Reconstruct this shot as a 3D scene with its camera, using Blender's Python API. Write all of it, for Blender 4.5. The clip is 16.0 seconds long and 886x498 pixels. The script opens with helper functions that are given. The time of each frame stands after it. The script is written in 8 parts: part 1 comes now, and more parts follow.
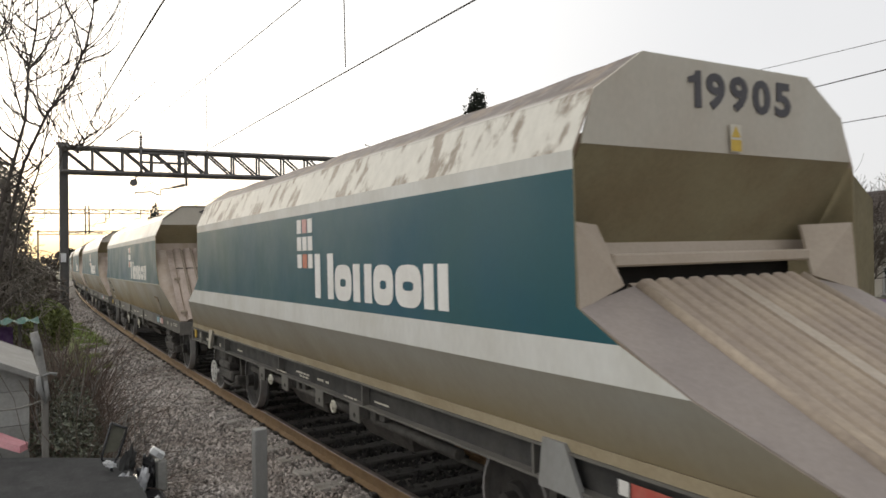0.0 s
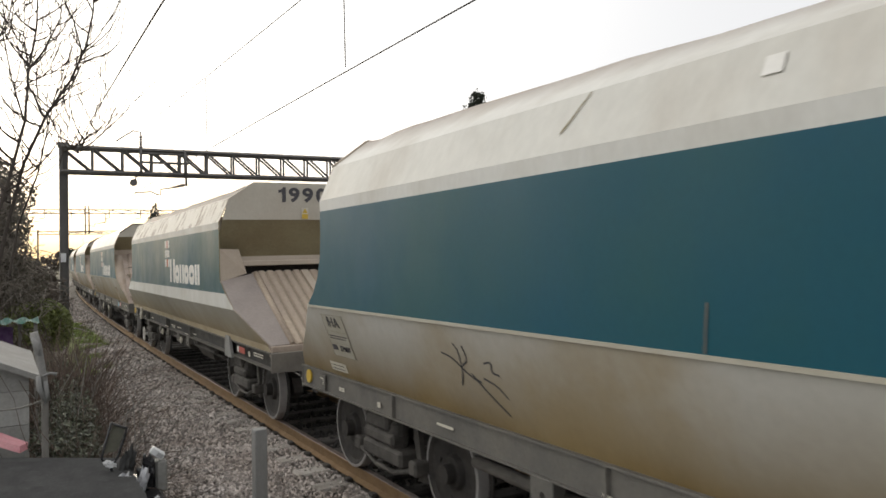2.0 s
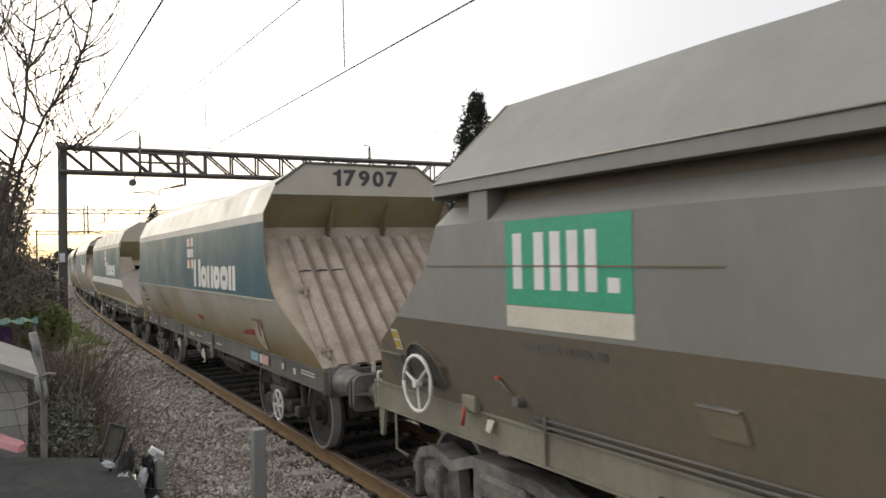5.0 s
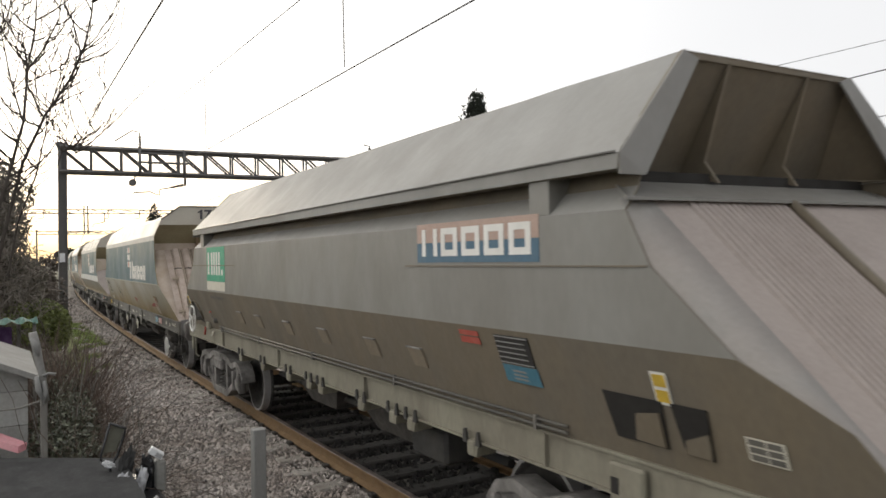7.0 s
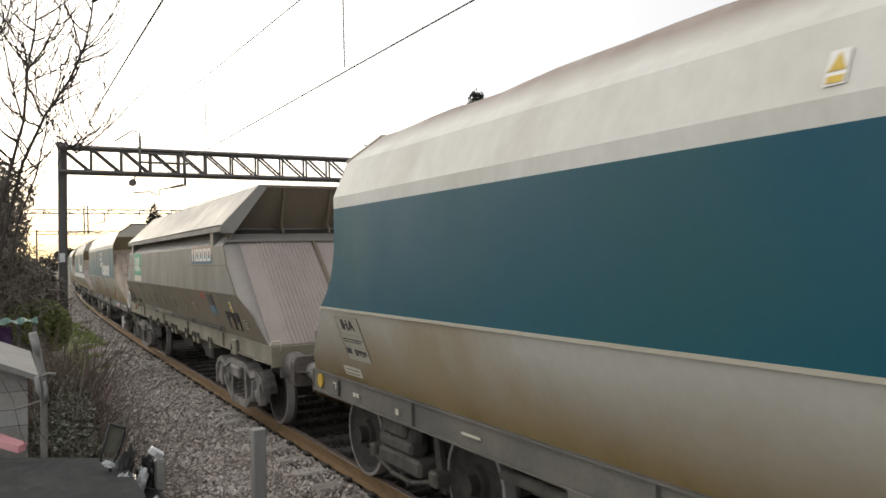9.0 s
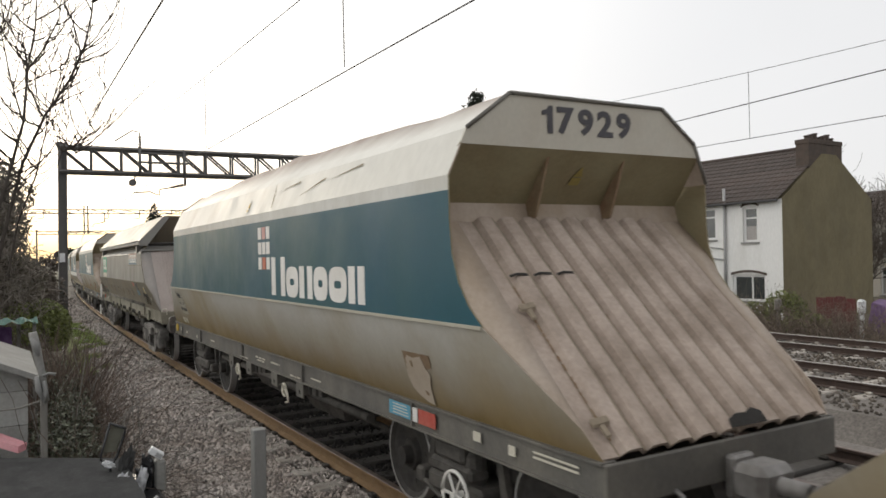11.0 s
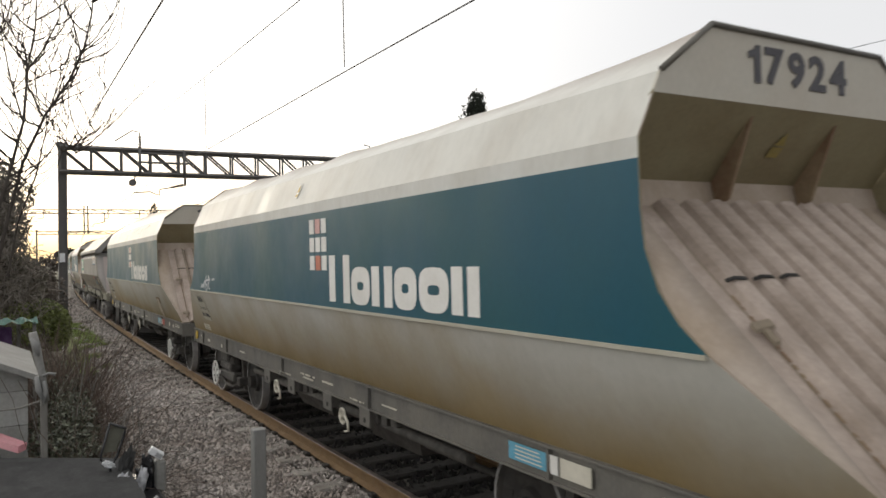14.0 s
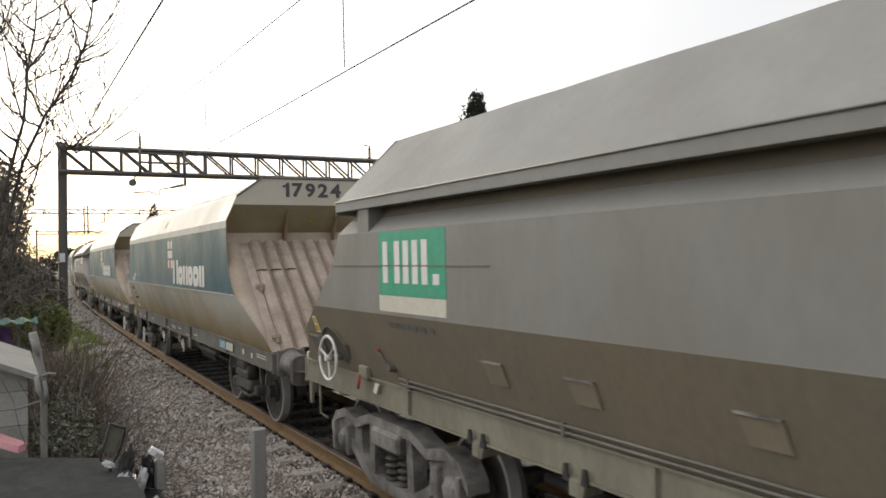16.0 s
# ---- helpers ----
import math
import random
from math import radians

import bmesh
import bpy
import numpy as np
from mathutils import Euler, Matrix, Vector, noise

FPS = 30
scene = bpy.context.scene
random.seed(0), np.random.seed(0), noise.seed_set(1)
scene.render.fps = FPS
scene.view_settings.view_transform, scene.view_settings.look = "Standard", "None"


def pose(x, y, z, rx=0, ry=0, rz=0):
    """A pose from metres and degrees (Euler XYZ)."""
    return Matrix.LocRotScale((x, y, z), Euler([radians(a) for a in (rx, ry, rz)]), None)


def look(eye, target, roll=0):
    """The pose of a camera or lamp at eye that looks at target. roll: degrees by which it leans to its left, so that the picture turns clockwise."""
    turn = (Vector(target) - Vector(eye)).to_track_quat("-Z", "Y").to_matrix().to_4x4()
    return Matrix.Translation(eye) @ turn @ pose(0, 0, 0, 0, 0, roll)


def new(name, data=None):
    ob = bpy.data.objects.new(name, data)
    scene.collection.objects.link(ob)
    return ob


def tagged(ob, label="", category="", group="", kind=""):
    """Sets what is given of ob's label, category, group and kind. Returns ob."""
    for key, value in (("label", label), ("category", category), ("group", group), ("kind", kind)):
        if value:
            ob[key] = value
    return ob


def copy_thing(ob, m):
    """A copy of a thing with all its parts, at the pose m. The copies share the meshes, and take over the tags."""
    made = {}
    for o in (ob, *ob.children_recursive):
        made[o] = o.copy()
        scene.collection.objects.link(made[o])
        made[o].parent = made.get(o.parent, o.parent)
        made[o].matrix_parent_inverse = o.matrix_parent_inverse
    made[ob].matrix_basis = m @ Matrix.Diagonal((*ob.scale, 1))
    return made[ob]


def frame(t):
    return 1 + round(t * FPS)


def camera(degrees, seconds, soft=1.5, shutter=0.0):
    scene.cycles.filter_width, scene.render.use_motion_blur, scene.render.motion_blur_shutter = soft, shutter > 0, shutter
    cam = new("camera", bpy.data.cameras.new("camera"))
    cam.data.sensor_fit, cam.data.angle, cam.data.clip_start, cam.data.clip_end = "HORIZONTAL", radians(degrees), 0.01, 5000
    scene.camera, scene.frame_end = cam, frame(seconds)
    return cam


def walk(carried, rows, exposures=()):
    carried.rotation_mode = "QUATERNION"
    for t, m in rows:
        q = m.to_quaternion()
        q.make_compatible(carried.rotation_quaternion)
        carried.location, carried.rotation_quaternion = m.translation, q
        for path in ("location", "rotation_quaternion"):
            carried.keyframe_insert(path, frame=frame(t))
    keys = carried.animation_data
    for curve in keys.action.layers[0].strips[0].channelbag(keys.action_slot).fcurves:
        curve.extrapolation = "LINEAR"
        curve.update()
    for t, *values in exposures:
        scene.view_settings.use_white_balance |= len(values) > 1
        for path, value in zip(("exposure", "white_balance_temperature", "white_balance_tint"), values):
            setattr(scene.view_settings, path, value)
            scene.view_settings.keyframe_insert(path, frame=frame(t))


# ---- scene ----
cam = camera(61.70, 16.0, soft=1.6, shutter=0.18)
EYE = Vector((0.0, 0.0, 2.362))


def aim(yaw, pitch):
    a, b = radians(yaw), radians(pitch)
    return EYE + Vector((math.sin(a) * math.cos(b), math.cos(a) * math.cos(b), math.sin(b)))


CAMERA_ROWS = [(0.0, look(EYE, aim(30.79, 0.79), -0.8)), (1.8, look(EYE, aim(30.79, 0.79), -0.8)),
               (3.2, look(EYE, aim(30.866, 0.79), -0.8)), (9.0, look(EYE, aim(30.866, 0.79), -0.8)),
               (16.0, look(EYE, aim(30.866, 0.79), -0.8))]
# the clip's camera opens a little while the darker wagons pass
walk(cam, CAMERA_ROWS, [(0.0, 0.0), (0.5, 0.04), (1.5, 0.10), (2.5, 0.03), (4.0, 0.0), (6.5, 0.13), (7.5, 0.14), (8.0, 0.15), (8.5, 0.14), (9.0, 0.11), (11.5, 0.04),
                        (12.5, 0.09), (13.5, 0.0), (14.5, 0.02), (15.5, 0.15), (16.0, 0.13)])

# ---------------------------------------------------------------- light
SUN_AZ, SUN_EL = 2.0, 9.0
world = bpy.data.worlds.new("world")
scene.world = world
world.use_nodes = True
wn, wl = world.node_tree.nodes, world.node_tree.links
wn.clear()
sky = wn.new("ShaderNodeTexSky")
sky.sky_type, sky.sun_disc = "NISHITA", False
sky.sun_elevation, sky.sun_rotation = radians(SUN_EL), radians(SUN_AZ)
sky.air_density, sky.dust_density, sky.ozone_density = 1.0, 4.0, 1.0
grey = wn.new("ShaderNodeHueSaturation")
grey.inputs["Saturation"].default_value = 0.6
grey.inputs["Value"].default_value = 0.09
wl.new(sky.outputs[0], grey.inputs["Color"])
# the cloud layer: thin and bright towards the low sun, warm at the horizon beneath it
geo = wn.new("ShaderNodeTexCoord")
dotp = wn.new("ShaderNodeVectorMath")
dotp.operation = "DOT_PRODUCT"
dotp.inputs[1].default_value = (-0.55, 0.75, 0.36)
wl.new(geo.outputs["Generated"], dotp.inputs[0])
ramp = wn.new("ShaderNodeValToRGB")
cr = ramp.color_ramp
cr.interpolation = "EASE"
cr.elements[0].position, cr.elements[0].color = 0.0, (0.78, 0.785, 0.80, 1)
cr.elements[1].position, cr.elements[1].color = 1.0, (1.62, 1.58, 1.50, 1)
mid = cr.elements.new(0.55)
mid.color = (0.80, 0.80, 0.81, 1)
half = wn.new("ShaderNodeMath")
half.operation = "MULTIPLY_ADD"
half.inputs[1].default_value = half.inputs[2].default_value = 0.5
wl.new(dotp.outputs["Value"], half.inputs[0])
wl.new(half.outputs[0], ramp.inputs[0])
cloudn = wn.new("ShaderNodeTexNoise")
cloudn.inputs["Scale"].default_value, cloudn.inputs["Detail"].default_value = 1.6, 3
cmul = wn.new("ShaderNodeMapRange")
cmul.inputs["To Min"].default_value, cmul.inputs["To Max"].default_value = 0.92, 1.08
wl.new(geo.outputs["Generated"], cloudn.inputs["Vector"])
wl.new(cloudn.outputs[0], cmul.inputs[0])
scl = wn.new("ShaderNodeVectorMath")
scl.operation = "SCALE"
wl.new(ramp.outputs[0], scl.inputs[0])
wl.new(cmul.outputs[0], scl.inputs["Scale"])
# warm band low over the horizon on the sun's side
sep = wn.new("ShaderNodeSeparateXYZ")
wl.new(geo.outputs["Generated"], sep.inputs[0])
low = wn.new("ShaderNodeMapRange")
low.inputs["From Min"].default_value, low.inputs["From Max"].default_value = 0.15, 0.015
wl.new(sep.outputs["Z"], low.inputs[0])
near = wn.new("ShaderNodeMapRange")
near.inputs["From Min"].default_value, near.inputs["From Max"].default_value = 0.88, 0.985
dsun = wn.new("ShaderNodeVectorMath")
dsun.operation = "DOT_PRODUCT"
dsun.inputs[1].default_value = (math.sin(radians(SUN_AZ)), math.cos(radians(SUN_AZ)), 0.05)
wl.new(geo.outputs["Generated"], dsun.inputs[0])
wl.new(dsun.outputs["Value"], near.inputs[0])
both = wn.new("ShaderNodeMath")
both.operation = "MULTIPLY"
wl.new(low.outputs[0], both.inputs[0])
wl.new(near.outputs[0], both.inputs[1])
warm = wn.new("ShaderNodeMixRGB")
warm.inputs[2].default_value = (1.02, 0.76, 0.34, 1)
wl.new(both.outputs[0], warm.inputs[0])
wl.new(scl.outputs[0], warm.inputs[1])
addc = wn.new("ShaderNodeMixRGB")
addc.blend_type = "ADD"
addc.inputs[0].default_value = 0.2
wl.new(warm.outputs[0], addc.inputs[1])
wl.new(grey.outputs[0], addc.inputs[2])
bg = wn.new("ShaderNodeBackground")
bg.inputs["Strength"].default_value = 1.0
wl.new(addc.outputs[0], bg.inputs["Color"])
wout = wn.new("ShaderNodeOutputWorld")
wl.new(bg.outputs[0], wout.inputs[0])

sun_data = bpy.data.lights.new("sun", "SUN")
sun_data.energy, sun_data.angle, sun_data.color = 0.9, radians(14), (1.0, 0.86, 0.66)
sun = new("sun", sun_data)
sd = Vector((math.sin(radians(SUN_AZ)) * math.cos(radians(SUN_EL)), math.cos(radians(SUN_AZ)) * math.cos(radians(SUN_EL)), math.sin(radians(SUN_EL))))
sun.matrix_world = look(sd * 200, (0, 0, 0))


# ---------------------------------------------------------------- materials
def mat(name, base, rough=0.6, metal=0.0, second=None, scale=3.0, amount=0.6, streak=1.0, grain=40.0, grain_amount=0.25,
        bump=0.0, bump_scale=60.0, per_object=0.0, per_island=0.0, low=None, low_range=(0, 1), low_amount=1.0, spec=0.5, contrast=(0.38, 0.66)):
    """Base colour with large stains of a second colour (stretched upright by streak), fine grain, relief, and a film of dirt
    (low) that thins out with the height over low_range."""
    m = bpy.data.materials.new(name)
    m.use_nodes = True
    n, l = m.node_tree.nodes, m.node_tree.links
    p = n["Principled BSDF"]
    p.inputs["Roughness"].default_value, p.inputs["Metallic"].default_value = rough, metal
    p.inputs["Specular IOR Level"].default_value = spec
    tc = n.new("ShaderNodeTexCoord")
    mp = n.new("ShaderNodeMapping")
    mp.inputs["Scale"].default_value = (1, 1, 1 / streak)
    l.new(tc.outputs["Object"], mp.inputs[0])
    oi = n.new("ShaderNodeObjectInfo")
    shift = n.new("ShaderNodeVectorMath")
    shift.operation = "SCALE"
    shift.inputs[0].default_value = (13.1, 7.7, 5.3)
    l.new(oi.outputs["Random"], shift.inputs["Scale"])
    l.new(shift.outputs[0], mp.inputs["Location"])

    def tex(s, detail=6.0, vec=None):
        t = n.new("ShaderNodeTexNoise")
        t.inputs["Scale"].default_value, t.inputs["Detail"].default_value, t.inputs["Roughness"].default_value = s, detail, 0.6
        l.new(vec or mp.outputs[0], t.inputs["Vector"])
        return t

    rgb = n.new("ShaderNodeRGB")
    rgb.outputs[0].default_value = (*base, 1)
    col = rgb.outputs[0]

    def mix(fac, other, kind="MIX"):
        nonlocal col
        x = n.new("ShaderNodeMixRGB")
        x.blend_type = kind
        if isinstance(fac, float):
            x.inputs[0].default_value = fac
        else:
            l.new(fac, x.inputs[0])
        l.new(col, x.inputs[1])
        if isinstance(other, tuple):
            x.inputs[2].default_value = (*other, 1)
        else:
            l.new(other, x.inputs[2])
        col = x.outputs[0]

    def ranged(sock, a, b, lo, hi):
        r = n.new("ShaderNodeMapRange")
        for k, v in zip(("From Min", "From Max", "To Min", "To Max"), (a, b, lo, hi)):
            r.inputs[k].default_value = v
        l.new(sock, r.inputs[0])
        return r.outputs[0]

    if low:
        sz = n.new("ShaderNodeSeparateXYZ")
        l.new(tc.outputs["Object"], sz.inputs[0])
        add = n.new("ShaderNodeMath")
        add.operation = "MULTIPLY_ADD"
        add.inputs[1].default_value = 0.5 * abs(low_range[1] - low_range[0])
        l.new(tex(1.3).outputs[0], add.inputs[0])
        l.new(sz.outputs["Z"], add.inputs[2])
        off = 0.25 * abs(low_range[1] - low_range[0])
        mix(ranged(add.outputs[0], low_range[0] + off, low_range[1] + off, low_amount, 0.0), low)
    if second:
        mix(ranged(tex(scale).outputs[0], contrast[0], contrast[1], 0.0, amount), second)
    if grain_amount:
        mix(grain_amount, ranged(tex(grain, 3.0).outputs[0], 0.3, 0.7, 0.35, 1.0), "MULTIPLY")
    if per_object:
        mix(1.0, ranged(oi.outputs["Random"], 0, 1, 1 - per_object, 1.0), "MULTIPLY")
    if per_island:
        g = n.new("ShaderNodeNewGeometry")
        mix(1.0, ranged(g.outputs["Random Per Island"], 0, 1, 1 - per_island, 1.0), "MULTIPLY")
    l.new(col, p.inputs["Base Color"])
    l.new(ranged(tex(scale * 2.3).outputs[0], 0.3, 0.7, max(0.05, rough - 0.12), min(1.0, rough + 0.12)), p.inputs["Roughness"])
    if bump:
        b = n.new("ShaderNodeBump")
        b.inputs["Strength"].default_value, b.inputs["Distance"].default_value = bump, 0.02
        l.new(tex(bump_scale, 4.0).outputs[0], b.inputs["Height"])
        l.new(b.outputs[0], p.inputs["Normal"])
    return m


M = {}
M["blue"] = mat("blue_paint", (0.004, 0.073, 0.115), 0.42, spec=0.22, second=(0.012, 0.080, 0.092), scale=0.55, amount=0.9, streak=1.3, contrast=(0.38, 0.66), grain=25, grain_amount=0.12)
# thin film of grey dust on the paint
blue_node = M["blue"].node_tree.nodes["Principled BSDF"]
blue_node.inputs["Sheen Weight"].default_value, blue_node.inputs["Sheen Roughness"].default_value = 0.12, 0.45
blue_node.inputs["Sheen Tint"].default_value = (0.75, 0.72, 0.68, 1)
M["white"] = mat("white_paint", (0.565, 0.557, 0.515), 0.5, second=(0.42, 0.385, 0.33), scale=1.3, amount=0.5, streak=2.2, grain=12, grain_amount=0.15, contrast=(0.48, 0.68),
                 low=(0.21, 0.15, 0.12), low_range=(3.62, 3.42), low_amount=0.9)
M["roofdirt"] = mat("weathered_white_paint", (0.60, 0.58, 0.52), 0.6, second=(0.20, 0.15, 0.105), scale=4.2, amount=0.8, streak=2.2, grain=14, grain_amount=0.2, contrast=(0.52, 0.60),
                    low=(0.105, 0.078, 0.066), low_range=(3.39, 3.32), low_amount=0.97)
M["stripe"] = mat("stripe_paint", (0.60, 0.60, 0.57), 0.5, second=(0.44, 0.42, 0.36), scale=2, amount=0.5, streak=2.0, grain=20, grain_amount=0.12)
M["lower"] = mat("dusty_lower_paint", (0.47, 0.46, 0.42), 0.55, second=(0.29, 0.215, 0.105), scale=0.5, amount=0.6, streak=1.2, contrast=(0.46, 0.64), grain=18, grain_amount=0.12,
                 low=(0.175, 0.118, 0.042), low_range=(1.16, 1.80), low_amount=1.0)
# dust is real; the sloping panel's shade is put into the darker base
M["lowerstripe"] = mat("dusty_shaded_tan_paint", (0.36, 0.345, 0.30), 0.6, second=(0.30, 0.265, 0.20), scale=0.9, amount=0.5, streak=1.6, grain=18, grain_amount=0.12,
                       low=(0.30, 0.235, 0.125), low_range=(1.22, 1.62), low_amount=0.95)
# valley dirt, and the shade painted on one flank of each rib
M["chutedirtshade"] = mat("rib_dirt_shade", (0.285, 0.235, 0.175), 0.9, second=(0.19, 0.155, 0.11), scale=3.0, amount=0.7, grain=28, grain_amount=0.3)
M["cheek"] = mat("dusty_inside_paint", (0.43, 0.36, 0.30), 0.75, second=(0.28, 0.21, 0.14), scale=2.2, amount=0.6, streak=1.6, grain=30, grain_amount=0.2)
M["margin"] = mat("grey_mauve_dust", (0.305, 0.265, 0.24), 0.8, second=(0.235, 0.205, 0.195), scale=2.0, amount=0.6, grain=30, grain_amount=0.2)
M["rust"] = mat("rust_stained_plate", (0.20, 0.125, 0.075), 0.85, second=(0.30, 0.24, 0.15), scale=3.5, amount=0.7, grain=30, grain_amount=0.25)
# wiped panel behind the code; also the light painted on the fold lip
M["cleanlitpaint"] = mat("wiped_clean_lit_paint", (0.40, 0.38, 0.315), 0.55, second=(0.34, 0.305, 0.23), scale=3, amount=0.5, grain=18, grain_amount=0.1)
M["greymargin"] = mat("grey_worn_margin", (0.255, 0.245, 0.23), 0.75, second=(0.33, 0.29, 0.265), scale=1.6, amount=0.7, grain=30, grain_amount=0.15)
# near-black, for the recessed frame web and small under-frame gear
M["darkweb"] = mat("dark_frame_web", (0.034, 0.033, 0.032), 0.75, second=(0.075, 0.07, 0.06), scale=3, amount=0.6, grain=40, grain_amount=0.3)
M["moss"] = mat("moss_bank", (0.15, 0.19, 0.045), 0.95, second=(0.15, 0.12, 0.085), scale=2.2, amount=0.9, grain=20, grain_amount=0.5, bump=0.5, bump_scale=30)
M["flange"] = mat("ochre_flange_paint", (0.40, 0.335, 0.225), 0.7, second=(0.27, 0.205, 0.12), scale=2.0, amount=0.6, grain=30, grain_amount=0.2)
M["bufferhead"] = mat("rubbed_buffer_plate", (0.095, 0.085, 0.078), 0.55, metal=0.2, second=(0.22, 0.20, 0.185), scale=6, amount=0.7, grain=40, grain_amount=0.25)
M["hosered"] = mat("red_hose_end", (0.36, 0.12, 0.11), 0.6, second=(0.24, 0.15, 0.14), scale=9, amount=0.5)
M["hood"] = mat("ochre_dust_paint", (0.275, 0.24, 0.145), 0.75, second=(0.205, 0.155, 0.085), scale=2.0, amount=0.6, grain=30, grain_amount=0.2)
M["plate"] = mat("cream_end_paint", (0.48, 0.455, 0.39), 0.6, second=(0.40, 0.34, 0.27), scale=1.5, amount=0.5, streak=1.5, grain=30, grain_amount=0.12)
M["corner"] = mat("tan_corner_paint", (0.47, 0.405, 0.33), 0.65, second=(0.36, 0.29, 0.22), scale=1.5, amount=0.6, grain=30, grain_amount=0.15)
# the same dirt and flank shade for the ochre chute
M["chutevalley"] = mat("ochre_rib_dirt_shade", (0.33, 0.27, 0.205), 0.9, second=(0.22, 0.18, 0.13), scale=2.0, amount=0.7, grain=28, grain_amount=0.3)
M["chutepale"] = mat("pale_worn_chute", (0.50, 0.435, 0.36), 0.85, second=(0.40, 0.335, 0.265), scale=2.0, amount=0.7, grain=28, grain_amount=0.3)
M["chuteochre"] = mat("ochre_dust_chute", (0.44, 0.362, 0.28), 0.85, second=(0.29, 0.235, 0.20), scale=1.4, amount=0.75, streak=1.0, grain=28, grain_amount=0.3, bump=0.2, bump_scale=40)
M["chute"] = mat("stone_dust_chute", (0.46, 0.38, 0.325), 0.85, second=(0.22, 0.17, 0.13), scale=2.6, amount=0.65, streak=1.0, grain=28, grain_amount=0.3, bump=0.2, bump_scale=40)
M["headsteel"] = mat("dusty_end_beam", (0.21, 0.195, 0.165), 0.75, second=(0.12, 0.112, 0.10), scale=1.6, amount=0.8, streak=1.5, grain=30, grain_amount=0.25)
M["sole"] = mat("grimy_frame_steel", (0.115, 0.11, 0.10), 0.7, second=(0.20, 0.185, 0.155), scale=2, amount=0.6, streak=1.5, grain=40, grain_amount=0.3)
M["castdust"] = mat("pale_dusty_casting", (0.29, 0.275, 0.26), 0.75, second=(0.055, 0.05, 0.045), scale=3.2, amount=0.9, grain=60, grain_amount=0.3, bump=0.2)
M["bogie"] = mat("brake_dust_steel", (0.06, 0.055, 0.05), 0.8, second=(0.14, 0.13, 0.115), scale=6, amount=0.6, grain=60, grain_amount=0.3, bump=0.2)
M["wheel"] = mat("wheel_steel", (0.024, 0.022, 0.021), 0.75, second=(0.06, 0.053, 0.045), scale=5, amount=0.6, grain=60, grain_amount=0.25)
M["tread"] = mat("bare_tyre_steel", (0.42, 0.41, 0.40), 0.40, metal=0.35, second=(0.25, 0.24, 0.23), scale=6, amount=0.5, grain=60, grain_amount=0.1)
M["grey"] = mat("grey_wagon_paint", (0.215, 0.21, 0.195), 0.5, second=(0.16, 0.15, 0.13), scale=1.1, amount=0.6, streak=2.0, grain=18, grain_amount=0.12)
M["greytop"] = mat("grey_roof_paint", (0.235, 0.232, 0.22), 0.55, second=(0.19, 0.178, 0.16), scale=0.9, amount=0.5, streak=1.5, grain=18, grain_amount=0.12)
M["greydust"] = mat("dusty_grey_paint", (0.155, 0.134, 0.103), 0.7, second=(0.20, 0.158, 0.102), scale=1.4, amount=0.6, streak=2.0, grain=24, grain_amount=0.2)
M["patchtan"] = mat("dusty_tan_patch", (0.235, 0.195, 0.14), 0.75, second=(0.17, 0.145, 0.105), scale=3, amount=0.6, grain=30, grain_amount=0.2)
M["greysole"] = mat("dusty_frame_paint", (0.255, 0.24, 0.185), 0.75, second=(0.17, 0.15, 0.115), scale=2.5, amount=0.8, streak=2.4, grain=30, grain_amount=0.25)
M["greychute"] = mat("pale_dust_chute", (0.345, 0.30, 0.275), 0.85, second=(0.26, 0.22, 0.20), scale=2.0, amount=0.5, grain=30, grain_amount=0.2)
M["buffer"] = mat("buffer_steel", (0.26, 0.25, 0.24), 0.5, metal=0.2, second=(0.07, 0.062, 0.055), scale=5, amount=0.8, grain=40, grain_amount=0.25)
M["faintline"] = mat("faded_line_paint", (0.27, 0.245, 0.20), 0.7)
M["tableblack"] = mat("black_data_panel", (0.03, 0.028, 0.027), 0.6, grain_amount=0.1)
M["black"] = mat("black_lettering", (0.055, 0.052, 0.06), 0.6, grain_amount=0.1)
M["lettering"] = mat("white_lettering", (0.74, 0.73, 0.70), 0.5, second=(0.55, 0.53, 0.48), scale=3, amount=0.4, grain_amount=0.1)
M["yellow"] = mat("yellow_marking", (0.62, 0.42, 0.05), 0.55, second=(0.42, 0.29, 0.06), scale=12, amount=0.5)
M["redscrape"] = mat("dull_red_scrape", (0.27, 0.035, 0.032), 0.65, second=(0.34, 0.10, 0.085), scale=9, amount=0.5)
M["faintyellow"] = mat("grimed_yellow_marking", (0.33, 0.255, 0.07), 0.7, second=(0.24, 0.19, 0.08), scale=12, amount=0.6)
M["red"] = mat("red_marking", (0.42, 0.07, 0.05), 0.6, second=(0.5, 0.2, 0.15), scale=9, amount=0.4)
M["accent"] = mat("faded_red_square", (0.52, 0.16, 0.09), 0.6, second=(0.58, 0.33, 0.25), scale=9, amount=0.4)
M["pink"] = mat("faded_pink_marking", (0.62, 0.36, 0.33), 0.6, second=(0.5, 0.3, 0.27), scale=6, amount=0.4)
M["signpink"] = mat("faded_salmon_paint", (0.44, 0.31, 0.255), 0.6, second=(0.4, 0.3, 0.25), scale=6, amount=0.4)
M["signblue"] = mat("sign_blue_paint", (0.045, 0.12, 0.19), 0.5, second=(0.07, 0.14, 0.19), scale=6, amount=0.4)
M["lightblue"] = mat("pale_blue_marking", (0.10, 0.33, 0.46), 0.55, second=(0.16, 0.38, 0.5), scale=9, amount=0.4)
